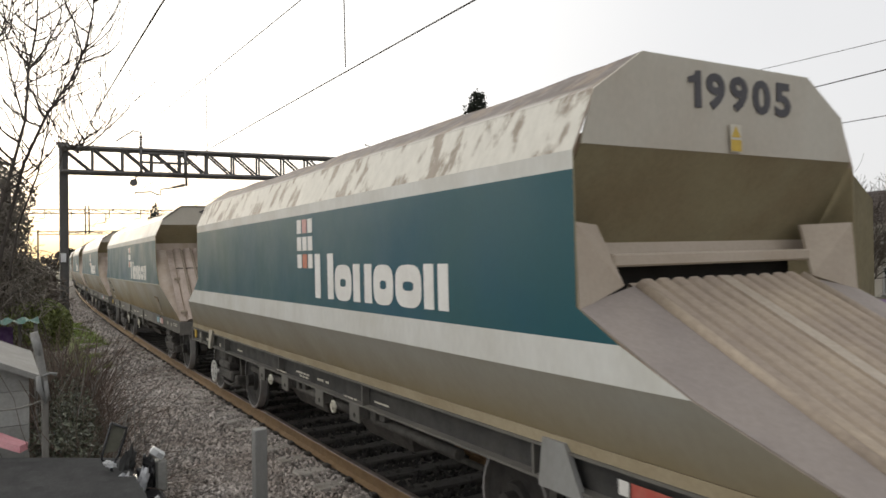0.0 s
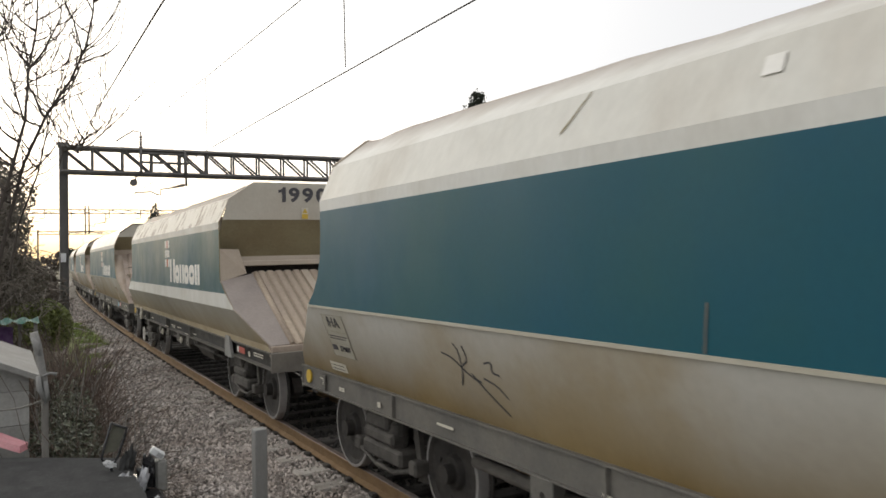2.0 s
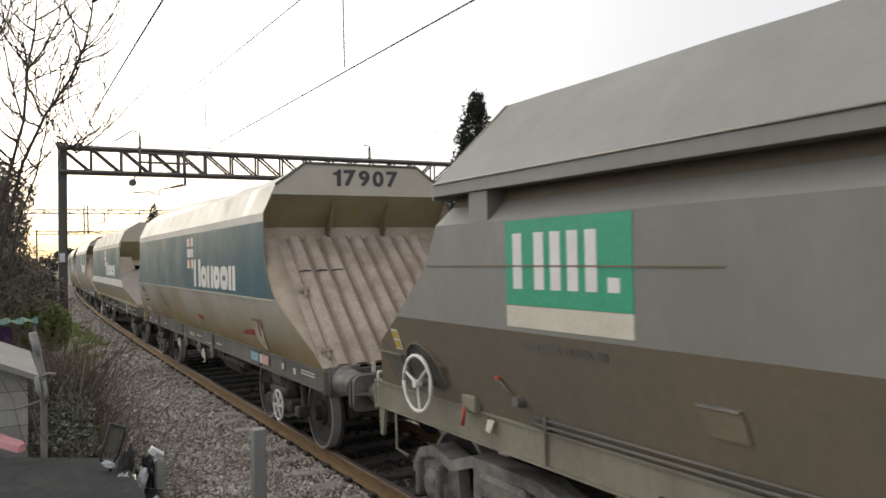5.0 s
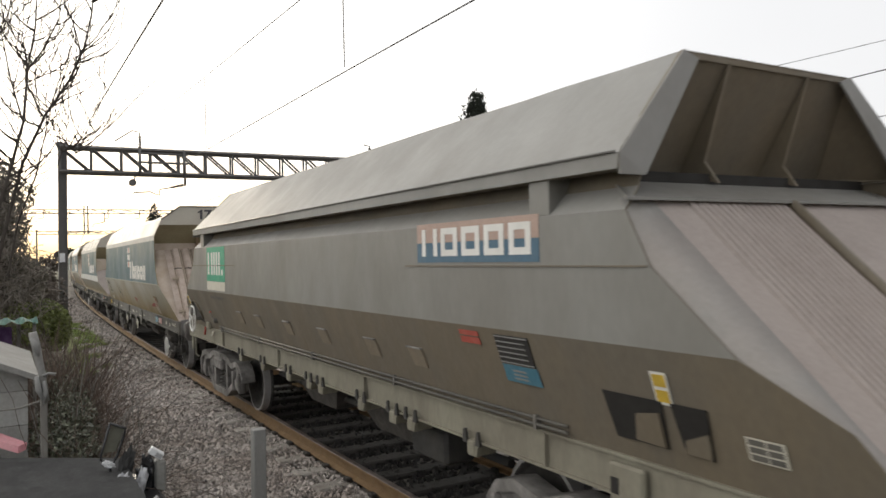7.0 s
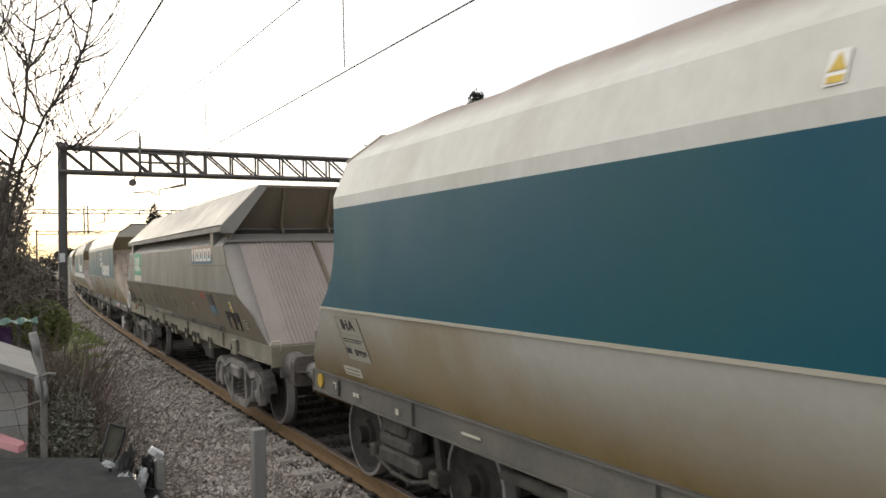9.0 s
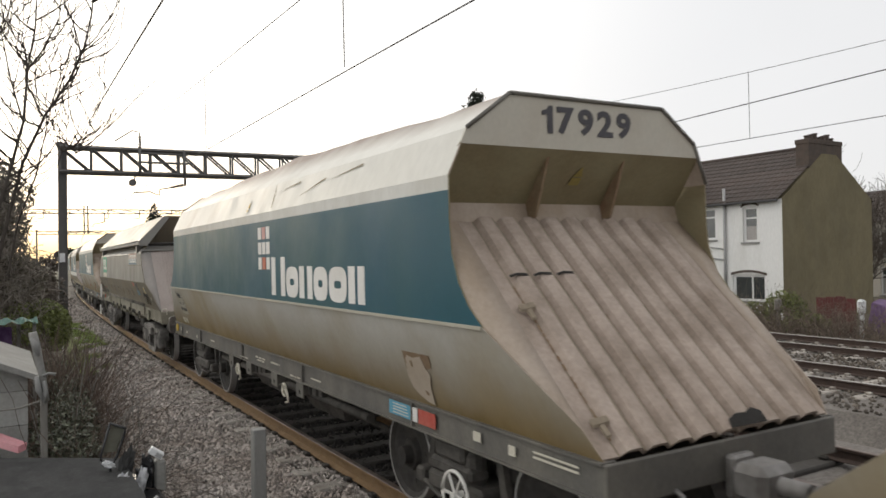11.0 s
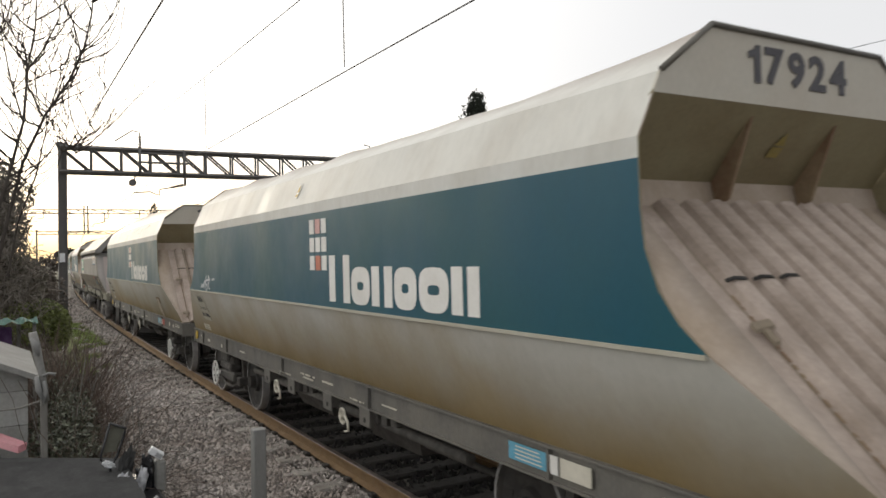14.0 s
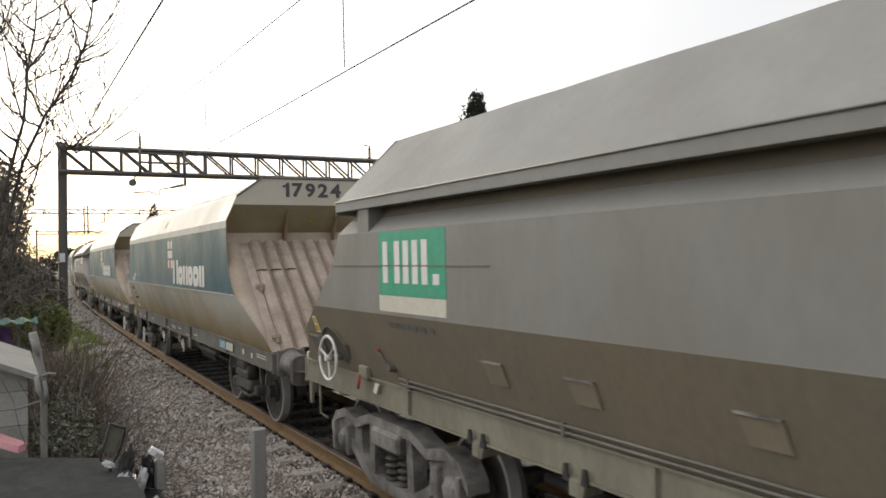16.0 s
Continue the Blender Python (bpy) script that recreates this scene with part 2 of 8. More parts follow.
M["dullblue"] = mat("dulled_blue_notice", (0.065, 0.19, 0.26), 0.6, second=(0.12, 0.20, 0.24), scale=9, amount=0.5)
M["green"] = mat("sign_green_paint", (0.03, 0.34, 0.20), 0.5, second=(0.05, 0.30, 0.19), scale=5, amount=0.4)
M["cream"] = mat("cream_sign_paint", (0.62, 0.59, 0.50), 0.55, second=(0.5, 0.46, 0.38), scale=5, amount=0.4)
# near-black stand-in for the shade inside holes, slots and gaps
M["darkhole"] = mat("hole_shade", (0.02, 0.018, 0.016), 0.9)
M["graffiti"] = mat("dark_spray", (0.05, 0.05, 0.06), 0.7)
M["graffitiwhite"] = mat("white_spray", (0.72, 0.73, 0.75), 0.7)
M["farrail"] = mat("dark_rusty_rail", (0.075, 0.05, 0.04), 0.8, second=(0.05, 0.035, 0.03), scale=5, amount=0.6, grain=60, grain_amount=0.3)
M["rail"] = mat("rusty_rail", (0.235, 0.150, 0.072), 0.75, second=(0.17, 0.098, 0.046), scale=5, amount=0.6, grain=60, grain_amount=0.3)
M["railtop"] = mat("worn_rail_head", (0.17, 0.13, 0.11), 0.45, metal=0.5, second=(0.10, 0.075, 0.065), scale=4, amount=0.6)
M["railbright"] = mat("polished_rail_head", (0.45, 0.43, 0.41), 0.35, metal=0.7, second=(0.32, 0.29, 0.27), scale=4, amount=0.6)
# grime, plus the train's shade put into the sleepers' colour
M["shadesleeper"] = mat("train_shade_concrete", (0.078, 0.070, 0.062), 0.9, second=(0.06, 0.054, 0.048), scale=5, amount=0.7, grain=60, grain_amount=0.3, per_object=0.4, bump=0.2)
M["sleeper"] = mat("stained_concrete", (0.44, 0.41, 0.37), 0.9, second=(0.22, 0.185, 0.155), scale=5, amount=0.7, grain=60, grain_amount=0.3, per_object=0.3, bump=0.2)
M["ballast"] = mat("ballast_bed", (0.22, 0.20, 0.18), 0.95, second=(0.10, 0.085, 0.075), scale=1.2, amount=0.6, grain=22, grain_amount=0.7, bump=0.8, bump_scale=22)
M["stone"] = mat("ballast_stone", (0.70, 0.64, 0.595), 0.9, second=(0.36, 0.28, 0.225), scale=0.7, amount=0.6, grain=30, grain_amount=0.25, per_island=0.75)
M["farstone"] = mat("brown_ballast_stone", (0.20, 0.172, 0.145), 0.9, second=(0.105, 0.085, 0.066), scale=0.5, amount=0.7, grain=30, grain_amount=0.25, per_island=0.6)
# stones between the rails, darkened in colour for the train's shade
M["darkstone"] = mat("train_shade_stone", (0.05, 0.046, 0.042), 0.95, second=(0.017, 0.015, 0.014), scale=1.5, amount=0.6, grain=30, grain_amount=0.3, per_island=0.6)
M["earth"] = mat("rough_ground", (0.13, 0.115, 0.085), 0.95, second=(0.075, 0.085, 0.04), scale=0.35, amount=0.8, grain=9, grain_amount=0.6, bump=0.6, bump_scale=12)
M["mast"] = mat("weathered_galvanised_steel", (0.16, 0.155, 0.15), 0.6, metal=0.4, second=(0.10, 0.09, 0.085), scale=2, amount=0.6, streak=3, grain=30, grain_amount=0.25)
M["wire"] = mat("dull_copper_wire", (0.06, 0.057, 0.055), 0.6, metal=0.5)
M["insulator"] = mat("brown_insulator", (0.06, 0.045, 0.04), 0.35)
M["render"] = mat("white_render", (0.78, 0.78, 0.77), 0.8, second=(0.55, 0.54, 0.50), scale=0.7, amount=0.55, streak=3.0, grain=14, grain_amount=0.12, bump=0.15, bump_scale=30, contrast=(0.5, 0.72))
M["gable"] = mat("mossy_gable_render", (0.195, 0.163, 0.095), 0.9, second=(0.14, 0.12, 0.07), scale=0.8, amount=0.7, streak=2.0, grain=10, grain_amount=0.25, bump=0.2, bump_scale=20)
M["tile"] = mat("brown_roof_tile", (0.075, 0.055, 0.047), 0.85, second=(0.06, 0.05, 0.045), scale=1.0, amount=0.6, grain=16, grain_amount=0.3, per_object=0.3)
M["brick"] = mat("red_brick", (0.118, 0.058, 0.042), 0.9, second=(0.085, 0.048, 0.038), scale=2.0, amount=0.6, grain=16, grain_amount=0.3)
M["chimney"] = mat("sooty_brick", (0.10, 0.075, 0.06), 0.9, second=(0.06, 0.05, 0.045), scale=3, amount=0.6, grain=18, grain_amount=0.3)
M["frame"] = mat("white_window_frame", (0.74, 0.74, 0.73), 0.45, grain_amount=0.05)
M["creamwall"] = mat("cream_render", (0.66, 0.62, 0.55), 0.85, second=(0.55, 0.5, 0.44), scale=0.8, amount=0.4, grain=14, grain_amount=0.1)
M["pipe"] = mat("black_pipe", (0.035, 0.035, 0.038), 0.5, grain_amount=0.1)
M["greypipe"] = mat("grey_pipe", (0.33, 0.33, 0.33), 0.5, grain_amount=0.1)
M["glass"] = mat("window_glass", (0.035, 0.04, 0.042), 0.08, second=(0.07, 0.075, 0.072), scale=1.5, amount=0.6, grain_amount=0.0, spec=0.8)
M["curtain"] = mat("net_curtain", (0.42, 0.40, 0.38), 0.9, second=(0.32, 0.30, 0.29), scale=8, amount=0.6, streak=6)
M["corrugated"] = mat("dark_roofing_sheet", (0.027, 0.027, 0.027), 0.85, second=(0.050, 0.050, 0.048), scale=3, amount=0.5, grain=40, grain_amount=0.3, bump=0.2)
M["felt"] = mat("grey_roof_felt", (0.30, 0.295, 0.28), 0.9, second=(0.22, 0.21, 0.19), scale=3, amount=0.6, grain=50, grain_amount=0.3)
M["board"] = mat("weathered_shed_board", (0.46, 0.455, 0.43), 0.85, second=(0.32, 0.31, 0.28), scale=4, amount=0.5, grain=40, grain_amount=0.3, per_object=0.35)
M["post"] = mat("weathered_post", (0.23, 0.22, 0.20), 0.85, second=(0.15, 0.135, 0.115), scale=5, amount=0.6, streak=4, grain=50, grain_amount=0.3)
M["concretepost"] = mat("grey_marker_post", (0.28, 0.28, 0.27), 0.85, second=(0.22, 0.21, 0.20), scale=3, amount=0.5, streak=3, grain=60, grain_amount=0.2)
M["bark"] = mat("dark_bark", (0.055, 0.045, 0.038), 0.9, second=(0.09, 0.075, 0.06), scale=6, amount=0.5, grain=40, grain_amount=0.3)
M["drybramble"] = mat("dry_bramble_stem", (0.17, 0.13, 0.10), 0.9, second=(0.27, 0.22, 0.17), scale=2, amount=0.6, grain_amount=0.2, per_island=0.55)
M["twig"] = mat("bare_twig", (0.105, 0.085, 0.07), 0.9, second=(0.17, 0.14, 0.115), scale=2, amount=0.6, grain_amount=0.2, per_island=0.5)
M["paletwig"] = mat("pale_bare_twig", (0.30, 0.265, 0.225), 0.9, second=(0.16, 0.135, 0.11), scale=3, amount=0.7, grain_amount=0.2, per_island=0.6)
M["bramble"] = mat("bramble_stem", (0.12, 0.082, 0.064), 0.9, second=(0.27, 0.215, 0.17), scale=2, amount=0.6, grain_amount=0.2, per_island=0.5)
M["leafdark"] = mat("conifer_foliage", (0.022, 0.030, 0.018), 0.8, second=(0.038, 0.048, 0.026), scale=2, amount=0.6, grain_amount=0.2, per_island=0.6)
M["hedgeleaf"] = mat("dusty_hedge_leaf", (0.12, 0.132, 0.078), 0.5, second=(0.25, 0.26, 0.20), scale=9, amount=0.7, grain_amount=0.1, per_island=0.8)
M["ivy"] = mat("ivy_leaf", (0.20, 0.18, 0.135), 0.6, second=(0.28, 0.25, 0.20), scale=3, amount=0.6, grain_amount=0.1, per_island=0.6)
M["leaf"] = mat("shrub_leaf", (0.15, 0.19, 0.055), 0.7, second=(0.20, 0.22, 0.08), scale=3, amount=0.6, grain_amount=0.1, per_island=0.6)
M["bushleaf"] = mat("dark_bush_leaf", (0.19, 0.225, 0.055), 0.7, second=(0.15, 0.17, 0.06), scale=3, amount=0.6, grain_amount=0.1, per_island=0.6)
M["grass"] = mat("verge_grass", (0.26, 0.36, 0.08), 0.8, second=(0.27, 0.27, 0.10), scale=2, amount=0.6, grain_amount=0.1, per_island=0.6)
M["purple"] = mat("purple_sheet", (0.10, 0.045, 0.14), 0.7, second=(0.24, 0.18, 0.28), scale=14, amount=0.5)
M["redfence"] = mat("faded_red_board", (0.13, 0.03, 0.028), 0.8, second=(0.085, 0.03, 0.027), scale=3, amount=0.5, per_object=0.3)
M["fence"] = mat("old_fence_board", (0.12, 0.10, 0.08), 0.9, second=(0.17, 0.15, 0.125), scale=3, amount=0.5, streak=4, per_object=0.4)
M["bag"] = mat("black_plastic_bag", (0.018, 0.018, 0.02), 0.3, grain_amount=0.0)
M["silver"] = mat("torn_silver_lining", (0.50, 0.51, 0.53), 0.4, second=(0.25, 0.25, 0.26), scale=8, amount=0.7)
M["whiteplastic"] = mat("white_plastic", (0.72, 0.73, 0.74), 0.4, second=(0.55, 0.55, 0.55), scale=8, amount=0.4)
M["pinkplastic"] = mat("pink_plastic", (0.58, 0.24, 0.27), 0.5, second=(0.62, 0.40, 0.40), scale=8, amount=0.4)
M["teal"] = mat("teal_plastic", (0.04, 0.19, 0.15), 0.6, second=(0.10, 0.17, 0.15), scale=8, amount=0.4)
M["olive"] = mat("mouldy_panel", (0.13, 0.13, 0.10), 0.8, second=(0.19, 0.18, 0.14), scale=6, amount=0.6)


# ---------------------------------------------------------------- builders
def part(name, bm, material, parent=None, label=""):
    me = bpy.data.meshes.new(name)
    bm.to_mesh(me)
    bm.free()
    for m in (material if isinstance(material, (list, tuple)) else [material]):
        me.materials.append(m)
    ob = new(name, me)
    if parent:
        ob.parent = parent
    return tagged(ob, label)


def share(name, me, parent, m):
    ob = new(name, me)
    ob.parent, ob.matrix_basis = parent, m
    return ob


def empty(name, label, category, group="", kind="", m=None):
    ob = new(name)
    ob.empty_display_size = 0.2
    if m is not None:
        ob.matrix_basis = m
    return tagged(ob, label, category, group, kind)


def box(bm, x0, x1, y0, y1, z0, z1, bevel=0.0, mi=0, m=None):
    vs = [bm.verts.new((x, y, z)) for x in (x0, x1) for y in (y0, y1) for z in (z0, z1)]
    fs = [bm.faces.new([vs[i] for i in f]) for f in ((0, 1, 3, 2), (4, 6, 7, 5), (0, 4, 5, 1), (2, 3, 7, 6), (0, 2, 6, 4), (1, 5, 7, 3))]
    for f in fs:
        f.material_index = mi
    if m is not None:
        bmesh.ops.transform(bm, matrix=m, verts=vs)
    if bevel:
        es = list({e for f in fs for e in f.edges})
        bmesh.ops.bevel(bm, geom=es, offset=bevel, segments=1, affect="EDGES", clamp_overlap=True, material=-1)
    return vs


def tube(bm, pts, radii, n=8, caps=True, mi=0):
    """A tube along pts."""
    if not isinstance(radii, (list, tuple)):
        radii = [radii] * len(pts)
    pts = [Vector(p) for p in pts]
    rings, up = [], None
    for i, p in enumerate(pts):
        d = (pts[min(i + 1, len(pts) - 1)] - pts[max(i - 1, 0)]).normalized()
        ref = Vector((0, 0, 1)) if abs(d.z) < 0.9 else Vector((1, 0, 0))
        a = d.cross(ref).normalized()
        if up is not None and a.dot(up) < 0:
            a = -a
        up = a
        b = d.cross(a)
        rings.append([bm.verts.new(p + (a * math.cos(k * 2 * math.pi / n) + b * math.sin(k * 2 * math.pi / n)) * radii[i]) for k in range(n)])
    for r, s in zip(rings, rings[1:]):
        for k in range(n):
            f = bm.faces.new((r[k], r[(k + 1) % n], s[(k + 1) % n], s[k]))
            f.smooth, f.material_index = n > 5, mi
    if caps:
        for r in (rings[0], rings[-1]):
            f = bm.faces.new(r)
            f.material_index = mi
    return rings


def lathe(bm, profile, centre, n=24, axis="x", mi=0):
    """Turns a profile of (along, radius) round an axis through centre."""
    c, rings = Vector(centre), []
    for a, r in profile:
        ring = []
        for k in range(n):
            u, v = math.cos(k * 2 * math.pi / n) * r, math.sin(k * 2 * math.pi / n) * r
            ring.append(bm.verts.new(c + (Vector((a, u, v)) if axis == "x" else Vector((u, a, v)) if axis == "y" else Vector((u, v, a)))))
        rings.append(ring)
    for r, s in zip(rings, rings[1:]):
        for k in range(n):
            f = bm.faces.new((r[k], r[(k + 1) % n], s[(k + 1) % n], s[k]))
            f.smooth, f.material_index = False, mi
    for r in (rings[0], rings[-1]):
        bm.faces.new(r).material_index = mi


def slab(bm, outline, offset, mi=0):
    """A flat polygon given thickness by an offset vector."""
    o = Vector(offset)
    a = [bm.verts.new(p) for p in outline]
    b = [bm.verts.new(Vector(p) + o) for p in outline]
    faces = [bm.faces.new(a), bm.faces.new(b[::-1])]
    for i in range(len(a)):
        j = (i + 1) % len(a)
        faces.append(bm.faces.new((a[i], b[i], b[j], a[j])))
    for f in faces:
        f.material_index = mi
    return faces


def fixed(bm):
    bmesh.ops.recalc_face_normals(bm, faces=bm.faces)
    return bm


def panel(rows, side, nl=14, thick=0.012, rough=0.0, seed=0.0, bend=()):
    """A folded plate that runs the length of a wagon: rows of (lateral, z, half length). side -1 or 1. rough: dents in metres. bend: how far the
    last row rises or drops, as (y, metres) from end to end."""
    bm = bmesh.new()
    grids = []
    for layer in (0, 1):
        grid = []
        for i, (a, z, h) in enumerate(rows):
            line = []
            for k in range(nl + 1):
                y = -h + 2 * h * k / nl
                da = dz = 0.0
                if rough and 0 < k < nl and i == len(rows) - 1:
                    dz = rough * noise.noise((y * 1.1 + seed, z * 3, seed))
                    da = rough * 0.8 * noise.noise((y * 0.8 - seed, z * 3 + 7, seed))
                    if bend:
                        dz += float(np.interp(y, [b[0] for b in bend], [b[1] for b in bend]))
                elif rough and 0 < k < nl and 0 < i:
                    da = 0.5 * rough * noise.noise((y * 0.9 - seed, z * 3 + 7, seed))
                line.append(bm.verts.new((side * (a - layer * thick + da), y, z + dz - layer * thick * 0.3)))
            grid.append(line)
        grids.append(grid)
    for layer, grid in enumerate(grids):
        for r, s in zip(grid, grid[1:]):
            for k in range(nl):
                f = bm.faces.new((r[k], r[k + 1], s[k + 1], s[k]))
                f.material_index = layer
    o, n_ = grids
    for i in range(len(rows) - 1):
        for k in (0, nl):
            bm.faces.new((o[i][k], o[i + 1][k], n_[i + 1][k], n_[i][k])).material_index = 1
    for i in (0, -1):
        for k in range(nl):
            bm.faces.new((o[i][k], o[i][k + 1], n_[i][k + 1], n_[i][k]))
    return fixed(bm)


def text_mesh(body, height, name, bold=0.0, depth=0.002):
    """Lettering in the built-in font, standing in the xz plane, its front towards -y, lower left corner at the origin. Returns the mesh and its width."""
    cu = bpy.data.curves.new(name, "FONT")
    cu.space_character = 0.92
    cu.body, cu.size, cu.offset, cu.extrude, cu.resolution_u = body, 1.0, bold, depth, 3
    ob = bpy.data.objects.new(name, cu)
    scene.collection.objects.link(ob)
    me = bpy.data.meshes.new_from_object(ob.evaluated_get(bpy.context.evaluated_depsgraph_get()))
    bpy.data.objects.remove(ob)
    bpy.data.curves.remove(cu)
    co = np.empty(len(me.vertices) * 3)
    me.vertices.foreach_get("co", co)
    co = co.reshape(-1, 3)
    lo, hi = co.min(0), co.max(0)
    k = height / (hi[1] - lo[1])
    out = np.stack([(co[:, 0] - lo[0]) * k, -co[:, 2], (co[:, 1] - lo[1]) * k], 1)
    me.vertices.foreach_set("co", out.ravel())
    me.update()
    return me, (hi[0] - lo[0]) * k


# ---------------------------------------------------------------- the line of the track
X0, BEND, CANT = 4.143, 0.0009, 0.664
RAIL_TOP = 0.09


def on_track(l, off=0.0):
    """The pose of the track's middle l metres along it, off metres to its right."""
    return Matrix.Translation((X0 + BEND * l * l / 2, l, 0)) @ pose(0, 0, 0, 0, 0, -math.degrees(BEND * l)) @ pose(0, 0, 0, 0, -CANT, 0) @ Matrix.Translation((off, 0, 0))


# ---------------------------------------------------------------- ground
def ground():
    bm = bmesh.new()
    xs = [-1500, -300, -60, -20, -8, -3, 0, 4, 10, 16, 22, 28, 40, 80, 300, 1500]
    ys = [-1500, -300, -60, -20, -5, 0, 5, 10, 15, 20, 30, 40, 60, 100, 200, 500, 1500, 3500]
    vs = [[bm.verts.new((x, y, -0.42 if abs(x) < 90 and abs(y) < 210 else -0.6)) for x in xs] for y in ys]
    for r, s in zip(vs, vs[1:]):
        for k in range(len(xs) - 1):
            bm.faces.new((r[k], r[k + 1], s[k + 1], s[k]))
    tagged(part("ground", bm, M["earth"]), "rough brown earth with thin moss beside a railway", "ground", kind="structure")


ground()


def along(bm, profile, l0, l1, step, off, mats=None, closed=True):
    """Extrudes a profile of (lateral, z) along the track."""
    rings, l = [], l0
    while l <= l1 + 1e-6:
        m = on_track(l, off)
        rings.append([bm.verts.new(m @ Vector((a, 0, z))) for a, z in profile])
        l += step
    n = len(profile)
    for r, s in zip(rings, rings[1:]):
        for k in range(n if closed else n - 1):
            f = bm.faces.new((r[k], r[(k + 1) % n], s[(k + 1) % n], s[k]))
            f.material_index = mats[k] if mats else 0
    if closed:
        bm.faces.new(rings[0])
        bm.faces.new(rings[-1][::-1])


def ballast_bed(lo, hi, slope_lo=0.7, slope_hi=0.7):
    bm = bmesh.new()
    along(bm, [(lo - slope_lo, -0.6), (lo, -0.13), (hi, -0.13), (hi + slope_hi, -0.6)], -60, 220, 10, 0.0)
    tagged(part("ballast_bed", fixed(bm), M["ballast"]), "bed of grey-brown crushed stone under railway tracks", "ballast bed", kind="structure")


ballast_bed(-2.25, 5.2)
ballast_bed(6.9, 15.6)

RAIL = [(-0.07, -0.159), (0.07, -0.159), (0.07, -0.148), (0.012, -0.128), (0.010, -0.045), (0.034, -0.036), (0.036, -0.006), (0.030, 0.0),
        (-0.030, 0.0), (-0.036, -0.006), (-0.034, -0.036), (-0.010, -0.045), (-0.012, -0.128), (-0.07, -0.148)]


def sleeper_mesh(material):
    bm = bmesh.new()
    box(bm, -0.86, 0.86, -0.13, 0.13, -0.2, 0.0, 0.02)
    for s in (-1, 1):
        box(bm, min(s * 0.86, s * 1.26), max(s * 0.86, s * 1.26), -0.13, 0.13, -0.2, 0.0, 0.02, 1)
    for s in (-1, 1):
        for a in (0.66, 0.87):
            box(bm, s * a - 0.035, s * a + 0.035, -0.05, 0.05, -0.002, 0.045, 0.012)
    me = bpy.data.meshes.new("sleeper")
    bm.to_mesh(me)
    bm.free()
    me.materials.append(material)
    me.materials.append(M["sleeper"])
    return me


SLEEPER, SHADE_SLEEPER = sleeper_mesh(M["sleeper"]), sleeper_mesh(M["shadesleeper"])


def track(off, top, l0, l1, near, head, side, sleeper):
    tr = empty("railway_track", "railway track of rusty steel rails on stained concrete sleepers", "railway track", "tracks of the line", "structure")
    for s in (-1, 1):
        bm = bmesh.new()
        prof = [(a + s * 0.7525, z + top) for a, z in RAIL]
        along(bm, prof, l0, l1, 4.0, off, [0] * 6 + [1, 1, 1] + [0] * 5)
        part("rail", fixed(bm), [side, head], tr, "rusty rail with a worn head")
    k = near[0]
    while k < near[1]:
        share("sleeper", sleeper, tr, on_track(k, off) @ pose(0, 0, top - 0.165))
        k += 0.65
    return tr


track(0.0, RAIL_TOP, -60, 220, (-6, 75), M["railtop"], M["rail"], SHADE_SLEEPER)
track(3.4, RAIL_TOP, -60, 220, (0, 40), M["railtop"], M["farrail"], SHADE_SLEEPER)
track(9.2, 0.06, -60, 220, (-2, 45), M["railbright"], M["farrail"], SLEEPER)
track(13.2, 0.06, -60, 220, (-2, 45), M["railbright"], M["farrail"], SLEEPER)


def stones(name, patches, material, label, seed):
    """Loose crushed stones as one mesh. patches: (l0, l1, lateral 0, lateral 1, count, size, z)."""
    rng = np.random.default_rng(seed)
    base = np.array([(1, 0, 0.1), (0.3, 0.9, -0.1), (-0.8, 0.6, 0.15), (-0.75, -0.65, -0.1), (0.35, -0.95, 0.1), (0.1, 0.05, 0.75), (-0.1, 0, -0.8)])
    tri = np.array([(0, 1, 5), (1, 2, 5), (2, 3, 5), (3, 4, 5), (4, 0, 5), (1, 0, 6), (2, 1, 6), (3, 2, 6), (4, 3, 6), (0, 4, 6)])
    vs, fs, count = [], [], 0
    for l0, l1, a0, a1, num, size, z in patches:
        for _ in range(num):
            l, a = rng.uniform(l0, l1), rng.uniform(a0, a1)
            drop = 0.0
            if a < -2.25:
                drop = (a + 2.25) * 0.62
            k = size * rng.uniform(0.55, 1.25)
            q = Euler(rng.uniform(0, 6.28, 3)).to_matrix()
            p = (base * rng.uniform(0.7, 1.25, base.shape) * k * np.array([1, 0.8, 0.75])) @ np.array(q)
            c = on_track(l) @ Vector((a, 0, z + drop + rng.uniform(-0.2, 0.5) * size))
            vs.append(p + np.array(c))
            fs.append(tri + count * 7)
            count += 1
    me = bpy.data.meshes.new(name)
    me.from_pydata(np.concatenate(vs).tolist(), [], np.concatenate(fs).tolist())
    me.materials.append(material)
    tagged(new(name, me), label, "ballast", kind="stuff")


stones("ballast_stones", [(3.5, 10, -2.9, -1.16, 14500, 0.036, -0.12), (3.5, 20, -1.13, -0.85, 3800, 0.034, -0.10), (10, 18, -2.9, -1.16, 11500, 0.043, -0.12), (18, 34, -2.8, -0.87, 5000, 0.065, -0.12),
                          (34, 60, -2.8, -0.87, 2500, 0.08, -0.12)], M["stone"], "loose pale grey crushed stones beside the near rail", 5)
stones("dark_ballast", [(3, 22, -0.64, 0.66, 5500, 0.05, -0.12), (3, 22, 0.86, 1.9, 1500, 0.05, -0.12)], M["darkstone"], "grimy crushed stones between the rails, train shade in their colour", 6)
stones("far_ballast", [(4, 26, 7.0, 15.4, 9000, 0.06, -0.13)], M["farstone"], "grey crushed stones round the far tracks", 7)


